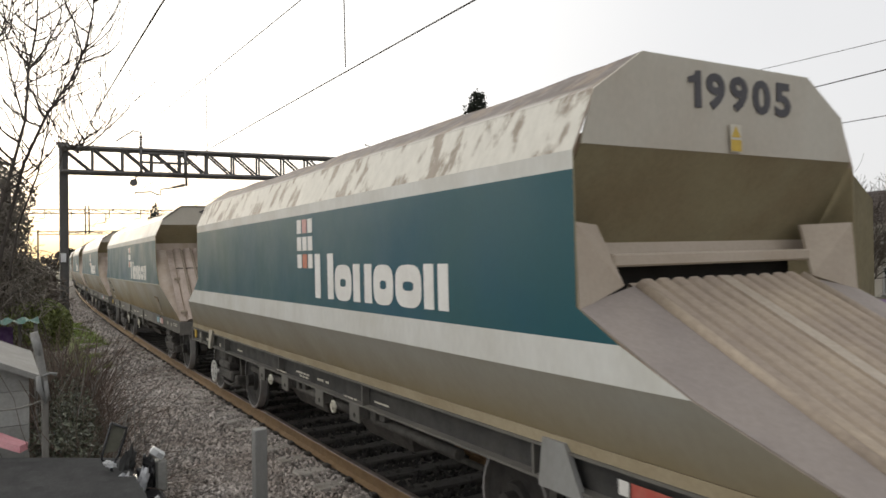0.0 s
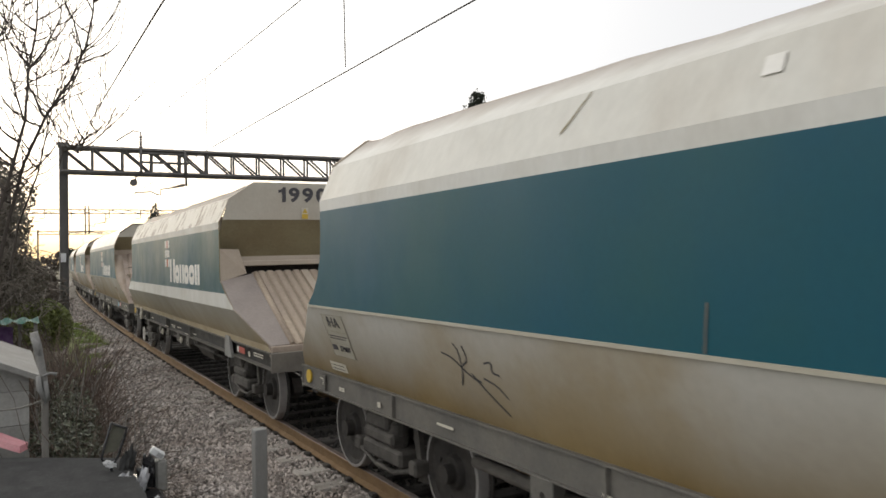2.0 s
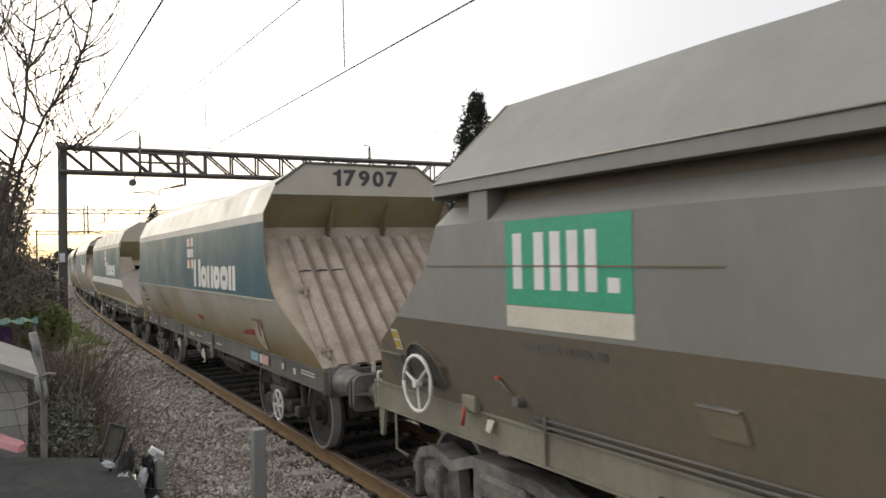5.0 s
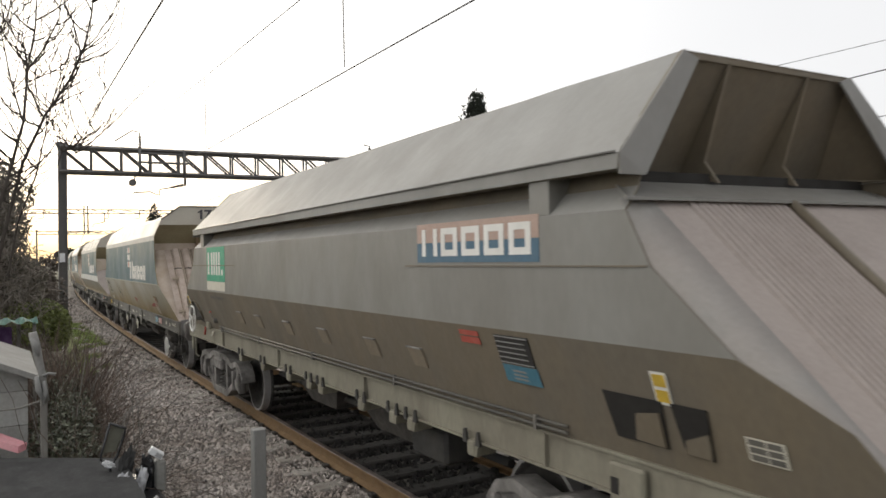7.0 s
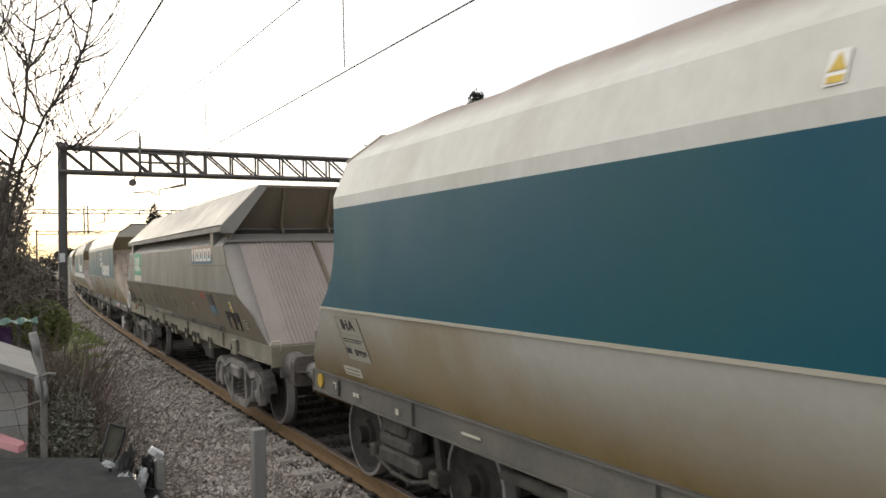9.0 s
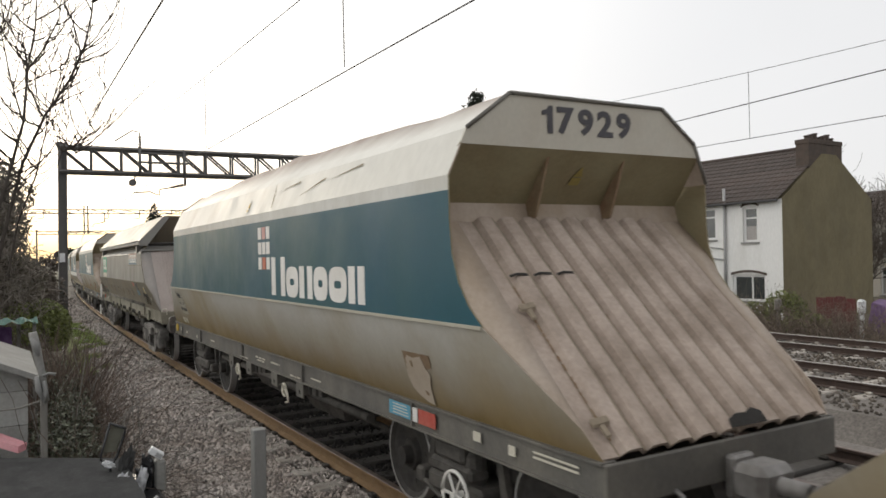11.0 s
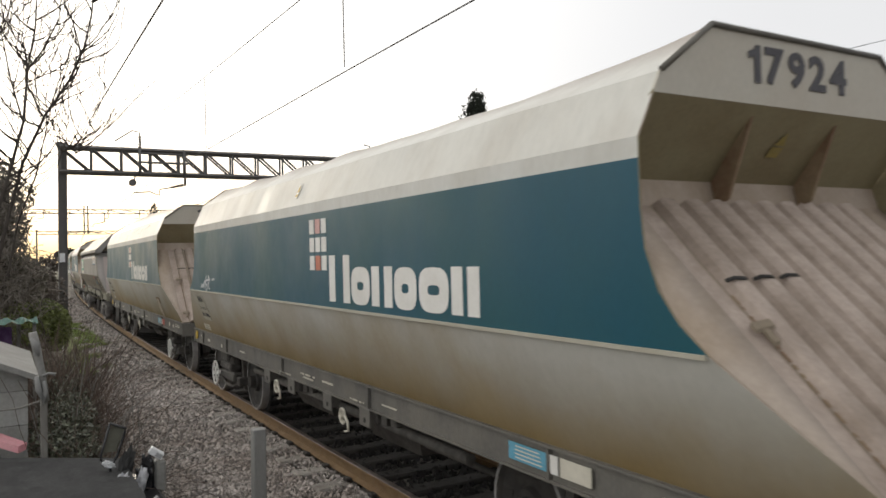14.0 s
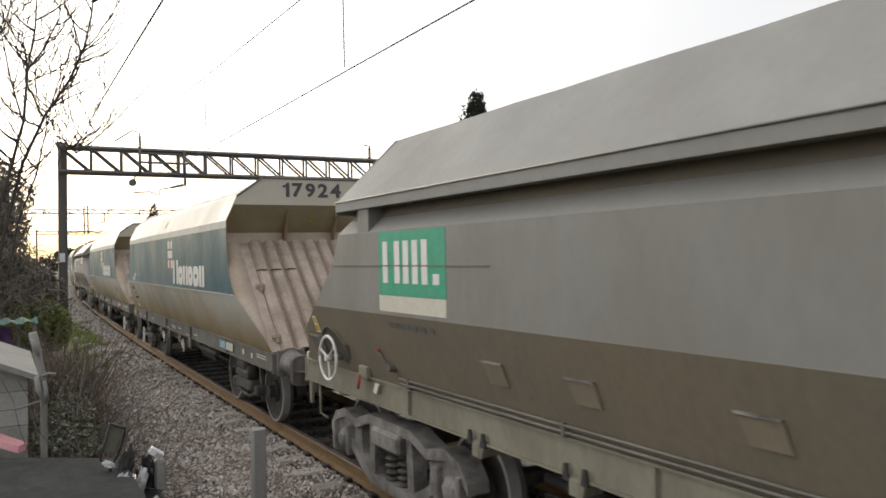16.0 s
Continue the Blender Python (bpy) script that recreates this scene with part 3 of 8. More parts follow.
# ---------------------------------------------------------------- wagons
def wheelset_mesh():
    bm = bmesh.new()
    for s in (-1, 1):
        prof = [(0.685, 0.10), (0.685, 0.35), (0.68, 0.47), (0.70, 0.475), (0.715, 0.44), (0.815, 0.432), (0.817, 0.402), (0.810, 0.385), (0.79, 0.355), (0.77, 0.16), (0.815, 0.14), (0.815, 0.09), (0.90, 0.085), (0.90, 0.001)]
        lathe(bm, [(s * a, r) for a, r in prof], (0, 0, 0), 28)
    lathe(bm, [(-0.68, 0.08), (0.68, 0.08)], (0, 0, 0), 12)
    fixed(bm)
    for f in bm.faces:
        c = f.calc_center_median()
        r = math.hypot(c.y, c.z)
        f.material_index = 1 if r > 0.395 and (abs(c.x) > 0.71) else 0
    # wear marks on the disc, so that its turning shows
    for k in range(4):
        for s in (-1, 1):
            a = k * math.pi / 2
            box(bm, s * 0.775 - 0.01, s * 0.775 + 0.01, math.cos(a) * 0.25 - 0.02, math.cos(a) * 0.25 + 0.02, math.sin(a) * 0.25 - 0.02, math.sin(a) * 0.25 + 0.02)
    me = bpy.data.meshes.new("wheelset")
    bm.to_mesh(me)
    bm.free()
    me.materials.append(M["wheel"])
    me.materials.append(M["tread"])
    return me


WHEELSET = wheelset_mesh()
WHEEL_Z, WHEELS = RAIL_TOP + 0.435, []


def spoked_wheel(bm, c, r, rim, spokes, tilt=0.0, axis="x"):
    n = 24
    pts = [Vector(c) + Vector((0, math.cos(k * 2 * math.pi / n) * r, math.sin(k * 2 * math.pi / n) * r)) for k in range(n + 1)]
    tube(bm, pts, rim, 6)
    lathe(bm, [(-0.03, rim * 1.9), (0.03, rim * 1.9)], c, 10)
    for k in range(spokes):
        a = tilt + k * 2 * math.pi / spokes
        tube(bm, [c, Vector(c) + Vector((0, math.cos(a) * r, math.sin(a) * r))], rim * 0.75, 5)


def add_wheelsets(bogie, base):
    for dy in (-base / 2, base / 2):
        w = new("wheelset", WHEELSET)
        w.parent = bogie
        w.location = (0, dy, WHEEL_Z)
        tagged(w, "steel wheelset with bright worn tyres")


def inside_bogie(parent, y):
    """A low bogie whose wheels stand outside its frame, with brake gear between the wheels."""
    pieces = []
    for s in (-1, 1):
        bm = bmesh.new()
        pieces.append(bm)
        slab(bm, [(s * 0.60, -1.45, 0.50), (s * 0.60, -1.2, 0.38), (s * 0.60, -0.5, 0.36), (s * 0.60, 0.5, 0.36), (s * 0.60, 1.2, 0.38), (s * 0.60, 1.45, 0.50),
                  (s * 0.60, 1.35, 0.70), (s * 0.60, 0.4, 0.78), (s * 0.60, -0.4, 0.78), (s * 0.60, -1.35, 0.70)], (-s * 0.14, 0, 0))
        box(bm, s * 0.62, s * 0.98, -0.42, 0.42, 0.42, 0.58, 0.03)
        box(bm, s * 0.80, s * 1.00, -0.30, 0.34, 0.60, 0.72, 0.03)
        for dy in (-0.2, 0.12):
            lathe(bm, [(0.58, 0.085), (0.62, 0.10), (0.80, 0.10), (0.84, 0.07)], (s * 0.88, dy, 0), 12, axis="z")
        for e in (-1, 1):
            # brake hangers and beams close to each wheel
            slab(bm, [(s * 0.86, e * 0.46, 0.88), (s * 0.86, e * 0.54, 0.88), (s * 0.86, e * 0.66, 0.34), (s * 0.86, e * 0.56, 0.34)], (-s * 0.05, 0, 0))
            box(bm, s * 0.72, s * 0.96, e * 0.60 - 0.07, e * 0.60 + 0.07, 0.40, 0.54, 0.02)
            tube(bm, [(s * 0.93, e * 0.6, 0.45), (s * 0.93, e * 0.2, 0.34), (s * 0.93, -e * 0.2, 0.34)], 0.025, 6)
    bm = bmesh.new()
    box(bm, -1.02, 1.02, -0.22, 0.22, 0.74, 0.90, 0.03)
    bogie = part("bogie", fixed(bm), M["bogie"], parent, "grimy bogie coated in brake dust")
    bogie.location = (0, y, 0)
    for bm in pieces:
        part("side_frame", fixed(bm), M["bogie"], bogie, "grimy side frame with springs and brake gear")
    add_wheelsets(bogie, 2.12)
    return bogie


def cast_bogie(parent, y):
    """A three-piece cast bogie with side frames outside the wheels."""
    pieces, nests = [], []
    for s in (-1, 1):
        bm = bmesh.new()
        pieces.append(bm)
        x = s * 1.06
        # one fish-bellied casting with two openings, framed by raised flanges
        def flange(pts, wide, out):
            for (y0, z0), (y1, z1) in zip(pts, pts[1:]):
                slab(bm, [(x + s * out, y0, z0), (x + s * out, y1, z1), (x + s * out, y1, z1 - wide), (x + s * out, y0, z0 - wide)], (-s * (0.15 + out), 0, 0))
        top = [(-1.34, 0.66), (-1.22, 0.80), (-1.0, 0.86), (-0.72, 0.80), (-0.42, 0.90), (0.42, 0.90), (0.72, 0.80), (1.0, 0.86), (1.22, 0.80), (1.34, 0.66)]
        low = [(-0.86, 0.58), (-0.66, 0.46), (-0.40, 0.335), (0.40, 0.335), (0.66, 0.46), (0.86, 0.58)]
        flange(top, 0.09, 0.05)
        flange(low, 0.10, 0.04)
        for e in (-1, 1):
            # web between the flanges beside each opening
            slab(bm, [(x, e * 1.0, 0.80), (x, e * 0.86, 0.52), (x, e * 0.66, 0.44), (x, e * 0.70, 0.76)], (-s * 0.10, 0, 0))
            slab(bm, [(x + s * 0.03, e * 0.42, 0.84), (x + s * 0.03, e * 0.31, 0.84), (x + s * 0.03, e * 0.34, 0.30), (x + s * 0.03, e * 0.45, 0.33)], (-s * 0.14, 0, 0))
        # spring nest: two visible coils, a friction wedge block and the bolster end
        nest = bmesh.new()
        for dy in (-0.14, 0.10):
            for k in range(5):
                lathe(nest, [(0.325 + 0.062 * k, 0.060), (0.345 + 0.062 * k, 0.085), (0.365 + 0.062 * k, 0.060)], (x - s * 0.06, dy, 0), 10, axis="z")
        nests.append(nest)
        box(bm, x - 0.10, x + 0.07, -0.28, 0.28, 0.64, 0.82, 0.03)
        box(bm, x - 0.05, x + 0.10, -0.10, 0.14, 0.68, 0.78, 0.02)
        for e in (-1, 1):
            # axle box ends
            lathe(bm, [(-s * 0.08, 0.13), (s * 0.05, 0.13), (s * 0.07, 0.10), (s * 0.09, 0.06)], (x - s * 0.02, e * 1.06, WHEEL_Z), 16)
            for k in range(3):
                a = 0.5 + k * 2.094
                lathe(bm, [(s * 0.05, 0.022), (s * 0.085, 0.022)], (x - s * 0.02, e * 1.06 + math.cos(a) * 0.075, WHEEL_Z + math.sin(a) * 0.075), 6)
            slab(bm, [(x + s * 0.02, e * 1.06 - 0.20, 0.76), (x + s * 0.02, e * 1.06 + 0.20, 0.76), (x + s * 0.02, e * 1.06 + 0.15, 0.60), (x + s * 0.02, e * 1.06 - 0.15, 0.60)], (-s * 0.13, 0, 0))
            for k in (-1, 1):
                box(bm, x - 0.08, x + 0.03, e * 1.06 + k * 0.17 - 0.03, e * 1.06 + k * 0.17 + 0.03, 0.40, 0.70, 0.012)
    bm = bmesh.new()
    box(bm, -1.0, 1.0, -0.2, 0.2, 0.66, 0.82, 0.02)
    bogie = part("bogie", fixed(bm), M["bogie"], parent, "dusty cast steel bogie")
    bogie.location = (0, y, 0)
    for bm, nest in zip(pieces, nests):
        side_frame = part("side_frame", fixed(bm), M["castdust"], bogie, "pale dusty cast side frame")
        part("spring_nest", fixed(nest), M["bogie"], side_frame, "dark coil springs")
    add_wheelsets(bogie, 2.12)
    return bogie


def rounded_plate(bm, c, w, h, y0, y1, r=0.07):
    """A plate with rounded corners that faces along the track."""
    pts = []
    for sx, sz, a0 in ((1, 1, 0), (-1, 1, 90), (-1, -1, 180), (1, -1, 270)):
        for k in range(4):
            a = math.radians(a0 + 30 * k)
            pts.append((c[0] + sx * (w / 2 - r) + r * math.cos(a), y0, c[1] + sz * (h / 2 - r) + r * math.sin(a)))
    slab(bm, pts, (0, y1 - y0, 0))


def buffers(parent, end, y, reach=0.66):
    """Two buffers and a coupling hook on the headstock at y; end -1 or 1. reach: length of a buffer."""
    for s in (-1, 1):
        bm = bmesh.new()
        c = (s * 0.865, y, 1.04)
        box(bm, c[0] - 0.19, c[0] + 0.19, min(y, y + end * 0.03), max(y, y + end * 0.03), 0.87, 1.21, 0.01)
        lathe(bm, [(0.0, 0.165), (end * 0.05, 0.16), (end * 0.16, 0.145), (end * 0.36, 0.135), (end * 0.38, 0.125)], c, 44, axis="y")
        buffer = part("buffer", fixed(bm), M["buffer"], parent, "grey steel buffer with a broad worn head")
        bm = bmesh.new()
        lathe(bm, [(end * 0.37, 0.10), (end * (reach - 0.04), 0.10)], c, 36, axis="y")
        part("plunger", fixed(bm), M["buffer"], buffer)
        bm = bmesh.new()
        rounded_plate(bm, (c[0], c[2]), 0.50, 0.36, y + end * (reach - 0.05), y + end * reach)
        for k in (-1, 1):
            slab(bm, [(c[0] + k * 0.09, y + end * (reach - 0.04), 1.03), (c[0] + k * 0.23, y + end * (reach - 0.04), 1.03), (c[0] + k * 0.09, y + end * (reach - 0.20), 1.03)], (0, 0, 0.02))
        part("buffer_head", fixed(bm), M["bufferhead"], buffer, "dark rubbed buffer head")
    bm = bmesh.new()
    box(bm, -0.09, 0.09, min(y, y + end * 0.05), max(y, y + end * 0.05), 0.85, 1.10, 0.02)
    tube(bm, [(0, y, 0.98), (0, y + end * 0.25, 0.98), (0, y + end * 0.34, 1.05), (0, y + end * 0.30, 1.13)], [0.045, 0.04, 0.035, 0.02], 7)
    for k in range(3):
        c = Vector((0.0, y + end * (0.36 + 0.13 * k), 0.96 - 0.02 * k))
        ring = [c + Vector((math.sin(a) * 0.06, math.cos(a) * 0.09, 0.04 * math.sin(a * 2 + k))) for a in [i * math.pi / 5 for i in range(11)]]
        tube(bm, ring, 0.024, 6)
    for s, r in ((-0.30, 0.2), (0.33, 0.22), (0.45, 0.16)):
        tube(bm, [(s, y, 0.86), (s, y + end * 0.12, 0.80), (s * 0.9, y + end * 0.30, 0.80 - r), (s * 0.7, y + end * 0.55, 0.82 - r), (s * 0.6, y + end * 0.7, 0.86)], 0.024, 7)
    part("coupling", fixed(bm), M["buffer"], parent, "greasy coupling links and brake hoses")
    bm = bmesh.new()
    box(bm, -0.24, 0.24, min(y, y + end * 0.012), max(y, y + end * 0.012), 0.98, 1.14)
    part("coupling_slot", fixed(bm), M["darkhole"], parent, "dark slot behind the coupling")
    bm = bmesh.new()
    box(bm, -0.30, 0.30, min(y, y + end * 0.10), max(y, y + end * 0.10), 1.15, 1.185, 0.008)
    part("slot_ledge", fixed(bm), M["sole"], parent, "dusty ledge over the coupling slot")
    for g in (-0.52, 0.52):
        bm = bmesh.new()
        box(bm, g - 0.022, g + 0.022, min(y + end * 0.01, y + end * 0.05), max(y + end * 0.01, y + end * 0.05), 1.00, 1.22, 0.008)
        part("lamp_bracket", fixed(bm), M["cream"], parent, "pale upright lamp bracket")
    for g, dip in ((0.24, 0.10), (0.34, 0.16), (-0.16, 0.13)):
        bm = bmesh.new()
        pts = [(g, y + end * 0.02, 1.04), (g + 0.02, y + end * 0.14, 1.10), (g - 0.02, y + end * 0.26, 1.06 - dip), (g - 0.10, y + end * 0.42, 0.98 - dip), (g - 0.16, y + end * 0.56, 1.0 - dip)]
        tube(bm, pts, 0.027, 8)
        hose = part("brake_hose", fixed(bm), M["sole"], parent, "grimy rubber brake hose")
        bm = bmesh.new()
        tube(bm, [pts[1], (g + 0.015, y + end * 0.19, 1.10)], 0.04, 8)
        part("hose_valve", fixed(bm), M["hosered"] if g == 0.24 else M["buffer"], hose, "hose valve")


def bar_coupling(parent, end, y):
    bm = bmesh.new()
    box(bm, -0.11, 0.11, min(y, y + end * 0.08), max(y, y + end * 0.08), 0.80, 1.08, 0.02)
    box(bm, -0.17, 0.17, min(y + end * 0.08, y + end * 0.34), max(y + end * 0.08, y + end * 0.34), 0.82, 1.06, 0.05)
    tube(bm, [(0, y, 0.94), (0, y + end * 0.54, 0.94)], 0.06, 8)
    tube(bm, [(-0.55, y, 0.92), (-0.55, y + end * 0.05, 0.90), (-0.55, y + end * 0.05, 0.62), (-0.5, y + end * 0.05, 0.60)], 0.022, 6)
    tube(bm, [(-0.35, y, 0.80), (-0.35, y + end * 0.2, 0.62), (-0.3, y + end * 0.7, 0.60)], 0.03, 7)
    part("coupling", fixed(bm), M["buffer"], parent, "grimy bar coupling with brake hose")


def corrugated(p_top, p_bot, half, ribs, depth, first=None, plate=0.03, flat=()):
    """A chute plate from p_top (y, z) to p_bot with ribs that run down it; flat: ribs that are missing."""
    bm = bmesh.new()
    d = Vector((0, p_bot[0] - p_top[0], p_bot[1] - p_top[1])).normalized()
    e = 1 if p_bot[0] > p_top[0] else -1
    nrm = Vector((0, -d.z * e, d.y * e)).normalized()
    lo, hi = first if first else (-half, half)
    xs = [(-half, 0.0)] if lo > -half else []
    pitch = (hi - lo) / ribs
    for k in range(ribs):
        x = lo + k * pitch
        if k in flat:
            xs += [(x + 0.01 * pitch, 0.0), (x + 0.08 * pitch, depth * 0.9), (x + 0.9 * pitch, depth * 0.9)]
            continue
        xs += [(x + 0.01 * pitch, 0.0), (x + 0.08 * pitch, 0.0), (x + 0.20 * pitch, depth * 0.78), (x + 0.32 * pitch, depth * 0.97), (x + 0.52 * pitch, depth), (x + 0.72 * pitch, depth * 0.95), (x + 0.86 * pitch, depth * 0.70), (x + 0.96 * pitch, depth * 0.08)]
    xs += [(hi, 0.0)]
    if hi < half:
        xs.append((half, 0.0))
    steps = 10
    rows = []
    for i in range(steps + 1):
        f = i / steps
        c = Vector((0, p_top[0] + (p_bot[0] - p_top[0]) * f, p_top[1] + (p_bot[1] - p_top[1]) * f))
        rows.append([bm.verts.new(c + Vector((x, 0, 0)) + nrm * (h + 0.008 * noise.noise((x * 3, f * 6, half)))) for x, h in xs])
    for r, s in zip(rows, rows[1:]):
        for k in range(len(xs) - 1):
            f = bm.faces.new((r[k], r[k + 1], s[k + 1], s[k]))
            if flat and abs(xs[k][1] - depth * 0.9) < 1e-6 and abs(xs[k + 1][1] - depth * 0.9) < 1e-6:
                f.material_index = 2
                continue
            # second material: dirt in the valleys, shade put into one flank of each rib
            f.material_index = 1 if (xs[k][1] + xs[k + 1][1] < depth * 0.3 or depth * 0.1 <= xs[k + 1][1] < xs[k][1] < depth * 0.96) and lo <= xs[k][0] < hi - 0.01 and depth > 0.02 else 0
    # turned-down back of the sheet
    back = [[bm.verts.new(v.co - nrm * plate) for v, (x, h) in zip(r, xs)] for r in (rows[0], rows[-1])]
    for r, b in zip((rows[0], rows[-1]), back):
        for k in range(len(xs) - 1):
            bm.faces.new((r[k], r[k + 1], b[k + 1], b[k]))
    for k in range(len(xs) - 1):
        bm.faces.new((back[0][k], back[0][k + 1], back[1][k + 1], back[1][k]))
    return fixed(bm)


def frame_parts(w, half, face, z0, z1, material, web=None, head=None):
    """Solebars, headstocks and cross members of a wagon's underframe."""
    for s in (-1, 1):
        bm = bmesh.new()
        inset = 0.07 if web else 0.012
        box(bm, s * (face - inset), s * (face - inset - 0.018), -half, half, z0, z1, 0.0, 1 if web else 0)
        box(bm, s * (face + 0.012), s * (face - 0.11), -half, half, z1 - 0.002, z1 + 0.016)
        box(bm, s * (face + 0.012), s * (face - 0.11), -half, half, z0 - 0.016, z0 + 0.002)
        for y in (-4.05, -1.3, 1.3, 4.05):
            box(bm, s * (face - 0.075 if web else face - 0.014), s * (face + 0.006 if web else face + 0.02), y - 0.012, y + 0.012, z0, z1)
        part("solebar", fixed(bm), [material, web] if web else material, w, "grimy steel frame beam with painted marks")
    for e in (-1, 1):
        bm = bmesh.new()
        y = e * half
        box(bm, -face, face, min(y, y + e * 0.035), max(y, y + e * 0.035), z0 - 0.05, z1 + 0.01, 0.008)
        part("headstock", fixed(bm), head or material, w, "grimy steel end beam")


def bars(name, parent, items, material, face, label=""):
    """Flat painted marks on a wagon's left side: items of (y from, y to, z from, z to)."""
    bm = bmesh.new()
    for y0, y1, z0, z1 in items:
        box(bm, -face - 0.003, -face + 0.001, y0, y1, z0, z1)
    return part(name, fixed(bm), material, parent, label)


def margin_ribbon(bm, s, e, line, inner, edge, outer):
    """The smooth strip between a chute and the curved edge of the side: line gives the chute's (y, z), edge the side's (z, y)."""
    last = None
    for y, z in line:
        z_edge = 9.0
        for (z0, y0), (z1, y1) in zip(edge, edge[1:]):
            if min(y0, y1) <= y <= max(y0, y1) and y0 != y1:
                z_edge = z0 + (z1 - z0) * (y - y0) / (y1 - y0)
                break
        zo = min(z, z_edge)
        pair = [(s * inner, e * y, z), (s * outer(zo), e * y, zo)]
        top, low = [bm.verts.new(p) for p in pair], [bm.verts.new((p[0], p[1] - e * 0.010, p[2] - 0.010)) for p in pair]
        if last:
            bm.faces.new((last[0][0], last[0][1], top[1], top[0])).smooth = True
            bm.faces.new((last[1][0], last[1][1], low[1], low[0]))
            for k in (0, 1):
                bm.faces.new((last[0][k], top[k], low[k], last[1][k]))
        last = top, low


HW = 1.35
EDGE = [(1.165, 6.39), (1.35, 6.275), (1.63, 5.895), (1.915, 5.53), (2.05, 5.36), (2.21, 5.235), (2.42, 5.152), (2.63, 5.128), (2.876, 5.125), (2.985, 5.125)]


GLYPHS = {}


def flagged_one(h, name):
    """A bold figure one with a flag, as stencilled on the wagon ends."""
    bm = bmesh.new()
    slab(bm, [(x * h, -0.002, z * h) for x, z in ((0.20, 0), (0.42, 0), (0.42, 1.0), (0.26, 1.0), (0.20, 0.87), (0.0, 0.80), (0.0, 0.64), (0.20, 0.68))], (0, 0.004, 0))
    me = bpy.data.meshes.new(name)
    fixed(bm).to_mesh(me)
    bm.free()
    return me, 0.42 * h


def digits(body, height, width, name, bold, parent, m, label):
    """Painted figures, each one a part of its own, side by side over the given width."""
    meshes = []
    for ch in body:
        if (ch, height) not in GLYPHS:
            GLYPHS[ch, height] = flagged_one(height, name) if ch == "1" and bold else text_mesh(ch, height, name, bold)
        me, w = GLYPHS[ch, height]
        meshes.append((me.copy(), w))
    gap = 0.16 * height
    k = width / (sum(w for _, w in meshes) + gap * (len(body) - 1))
    x = 0.0
    for me, w in meshes:
        me.materials.append(M["black"])
        for v in me.vertices:
            v.co.x *= k
        tagged(share(name, me, parent, m @ pose(x, 0, 0)), label)
        x += (w + gap) * k


def end_text(parent, body, y, z, end, height, lat):
    digits(body, height, height * 4.33, "painted_digit", 0.036, parent, pose(lat if end < 0 else -lat, y, z, 0, 0, 0 if end < 0 else 180), "large dark grey painted figure")


def logo(parent, y, z, s=1.0):
    """The painted company mark as plain shapes: a block of nine squares and six letter-sized shapes, on the left side, running towards -y."""
    x = -HW
    for r in range(3):
        for c in range(3):
            y1 = y + 0.53 - c * 0.167
            z1 = z + 0.825 - r * 0.187
            bm = bmesh.new()
            box(bm, x - 0.004, x + 0.001, y1 - 0.132, y1, z1 - 0.148, z1)
            red = (r, c) in ((0, 1), (2, 1))
            part("painted_square", fixed(bm), M["pink" if r == 0 else "accent"] if red else M["lettering"], parent, "faded red square" if red else "small white square")

    def ring(yc, w, z0, h, t):
        """A rounded ring lying on the side."""
        n = 20
        o, i = [], []
        for k in range(n):
            a = k * 2 * math.pi / n
            cy, cz = math.copysign(abs(math.cos(a)) ** 0.65, math.cos(a)), math.copysign(abs(math.sin(a)) ** 0.65, math.sin(a))
            o.append((yc + cy * w / 2, z0 + h / 2 + cz * h / 2))
            i.append((yc + cy * (w / 2 - t), z0 + h / 2 + cz * (h / 2 - t)))
        ov, iv = [bm.verts.new((x - 0.004, *p)) for p in o], [bm.verts.new((x - 0.004, *p)) for p in i]
        for k in range(n):
            bm.faces.new((ov[k], ov[(k + 1) % n], iv[(k + 1) % n], iv[k]))

    pos = y
    for kind, w, h in (("bars", 0.50, 0.45), ("ring", 0.41, 0.345), ("bars", 0.40, 0.345), ("ring", 0.39, 0.345), ("ring", 0.45, 0.345), ("bars", 0.365, 0.345)):
        bm = bmesh.new()
        if kind == "bars":
            box(bm, x - 0.004, x + 0.001, pos - 0.15, pos, z, z + h)
            part("letter_shape", fixed(bm), M["lettering"], parent, "white letter-sized painted shape")
            bm = bmesh.new()
            box(bm, x - 0.004, x + 0.001, pos - w, pos - w + 0.15, z, z + h)
        else:
            ring(pos - w / 2, w, z - 0.005, h, 0.135)
        part("letter_shape", fixed(bm), M["lettering"], parent, "white letter-sized painted shape")
        pos -= w + 0.035


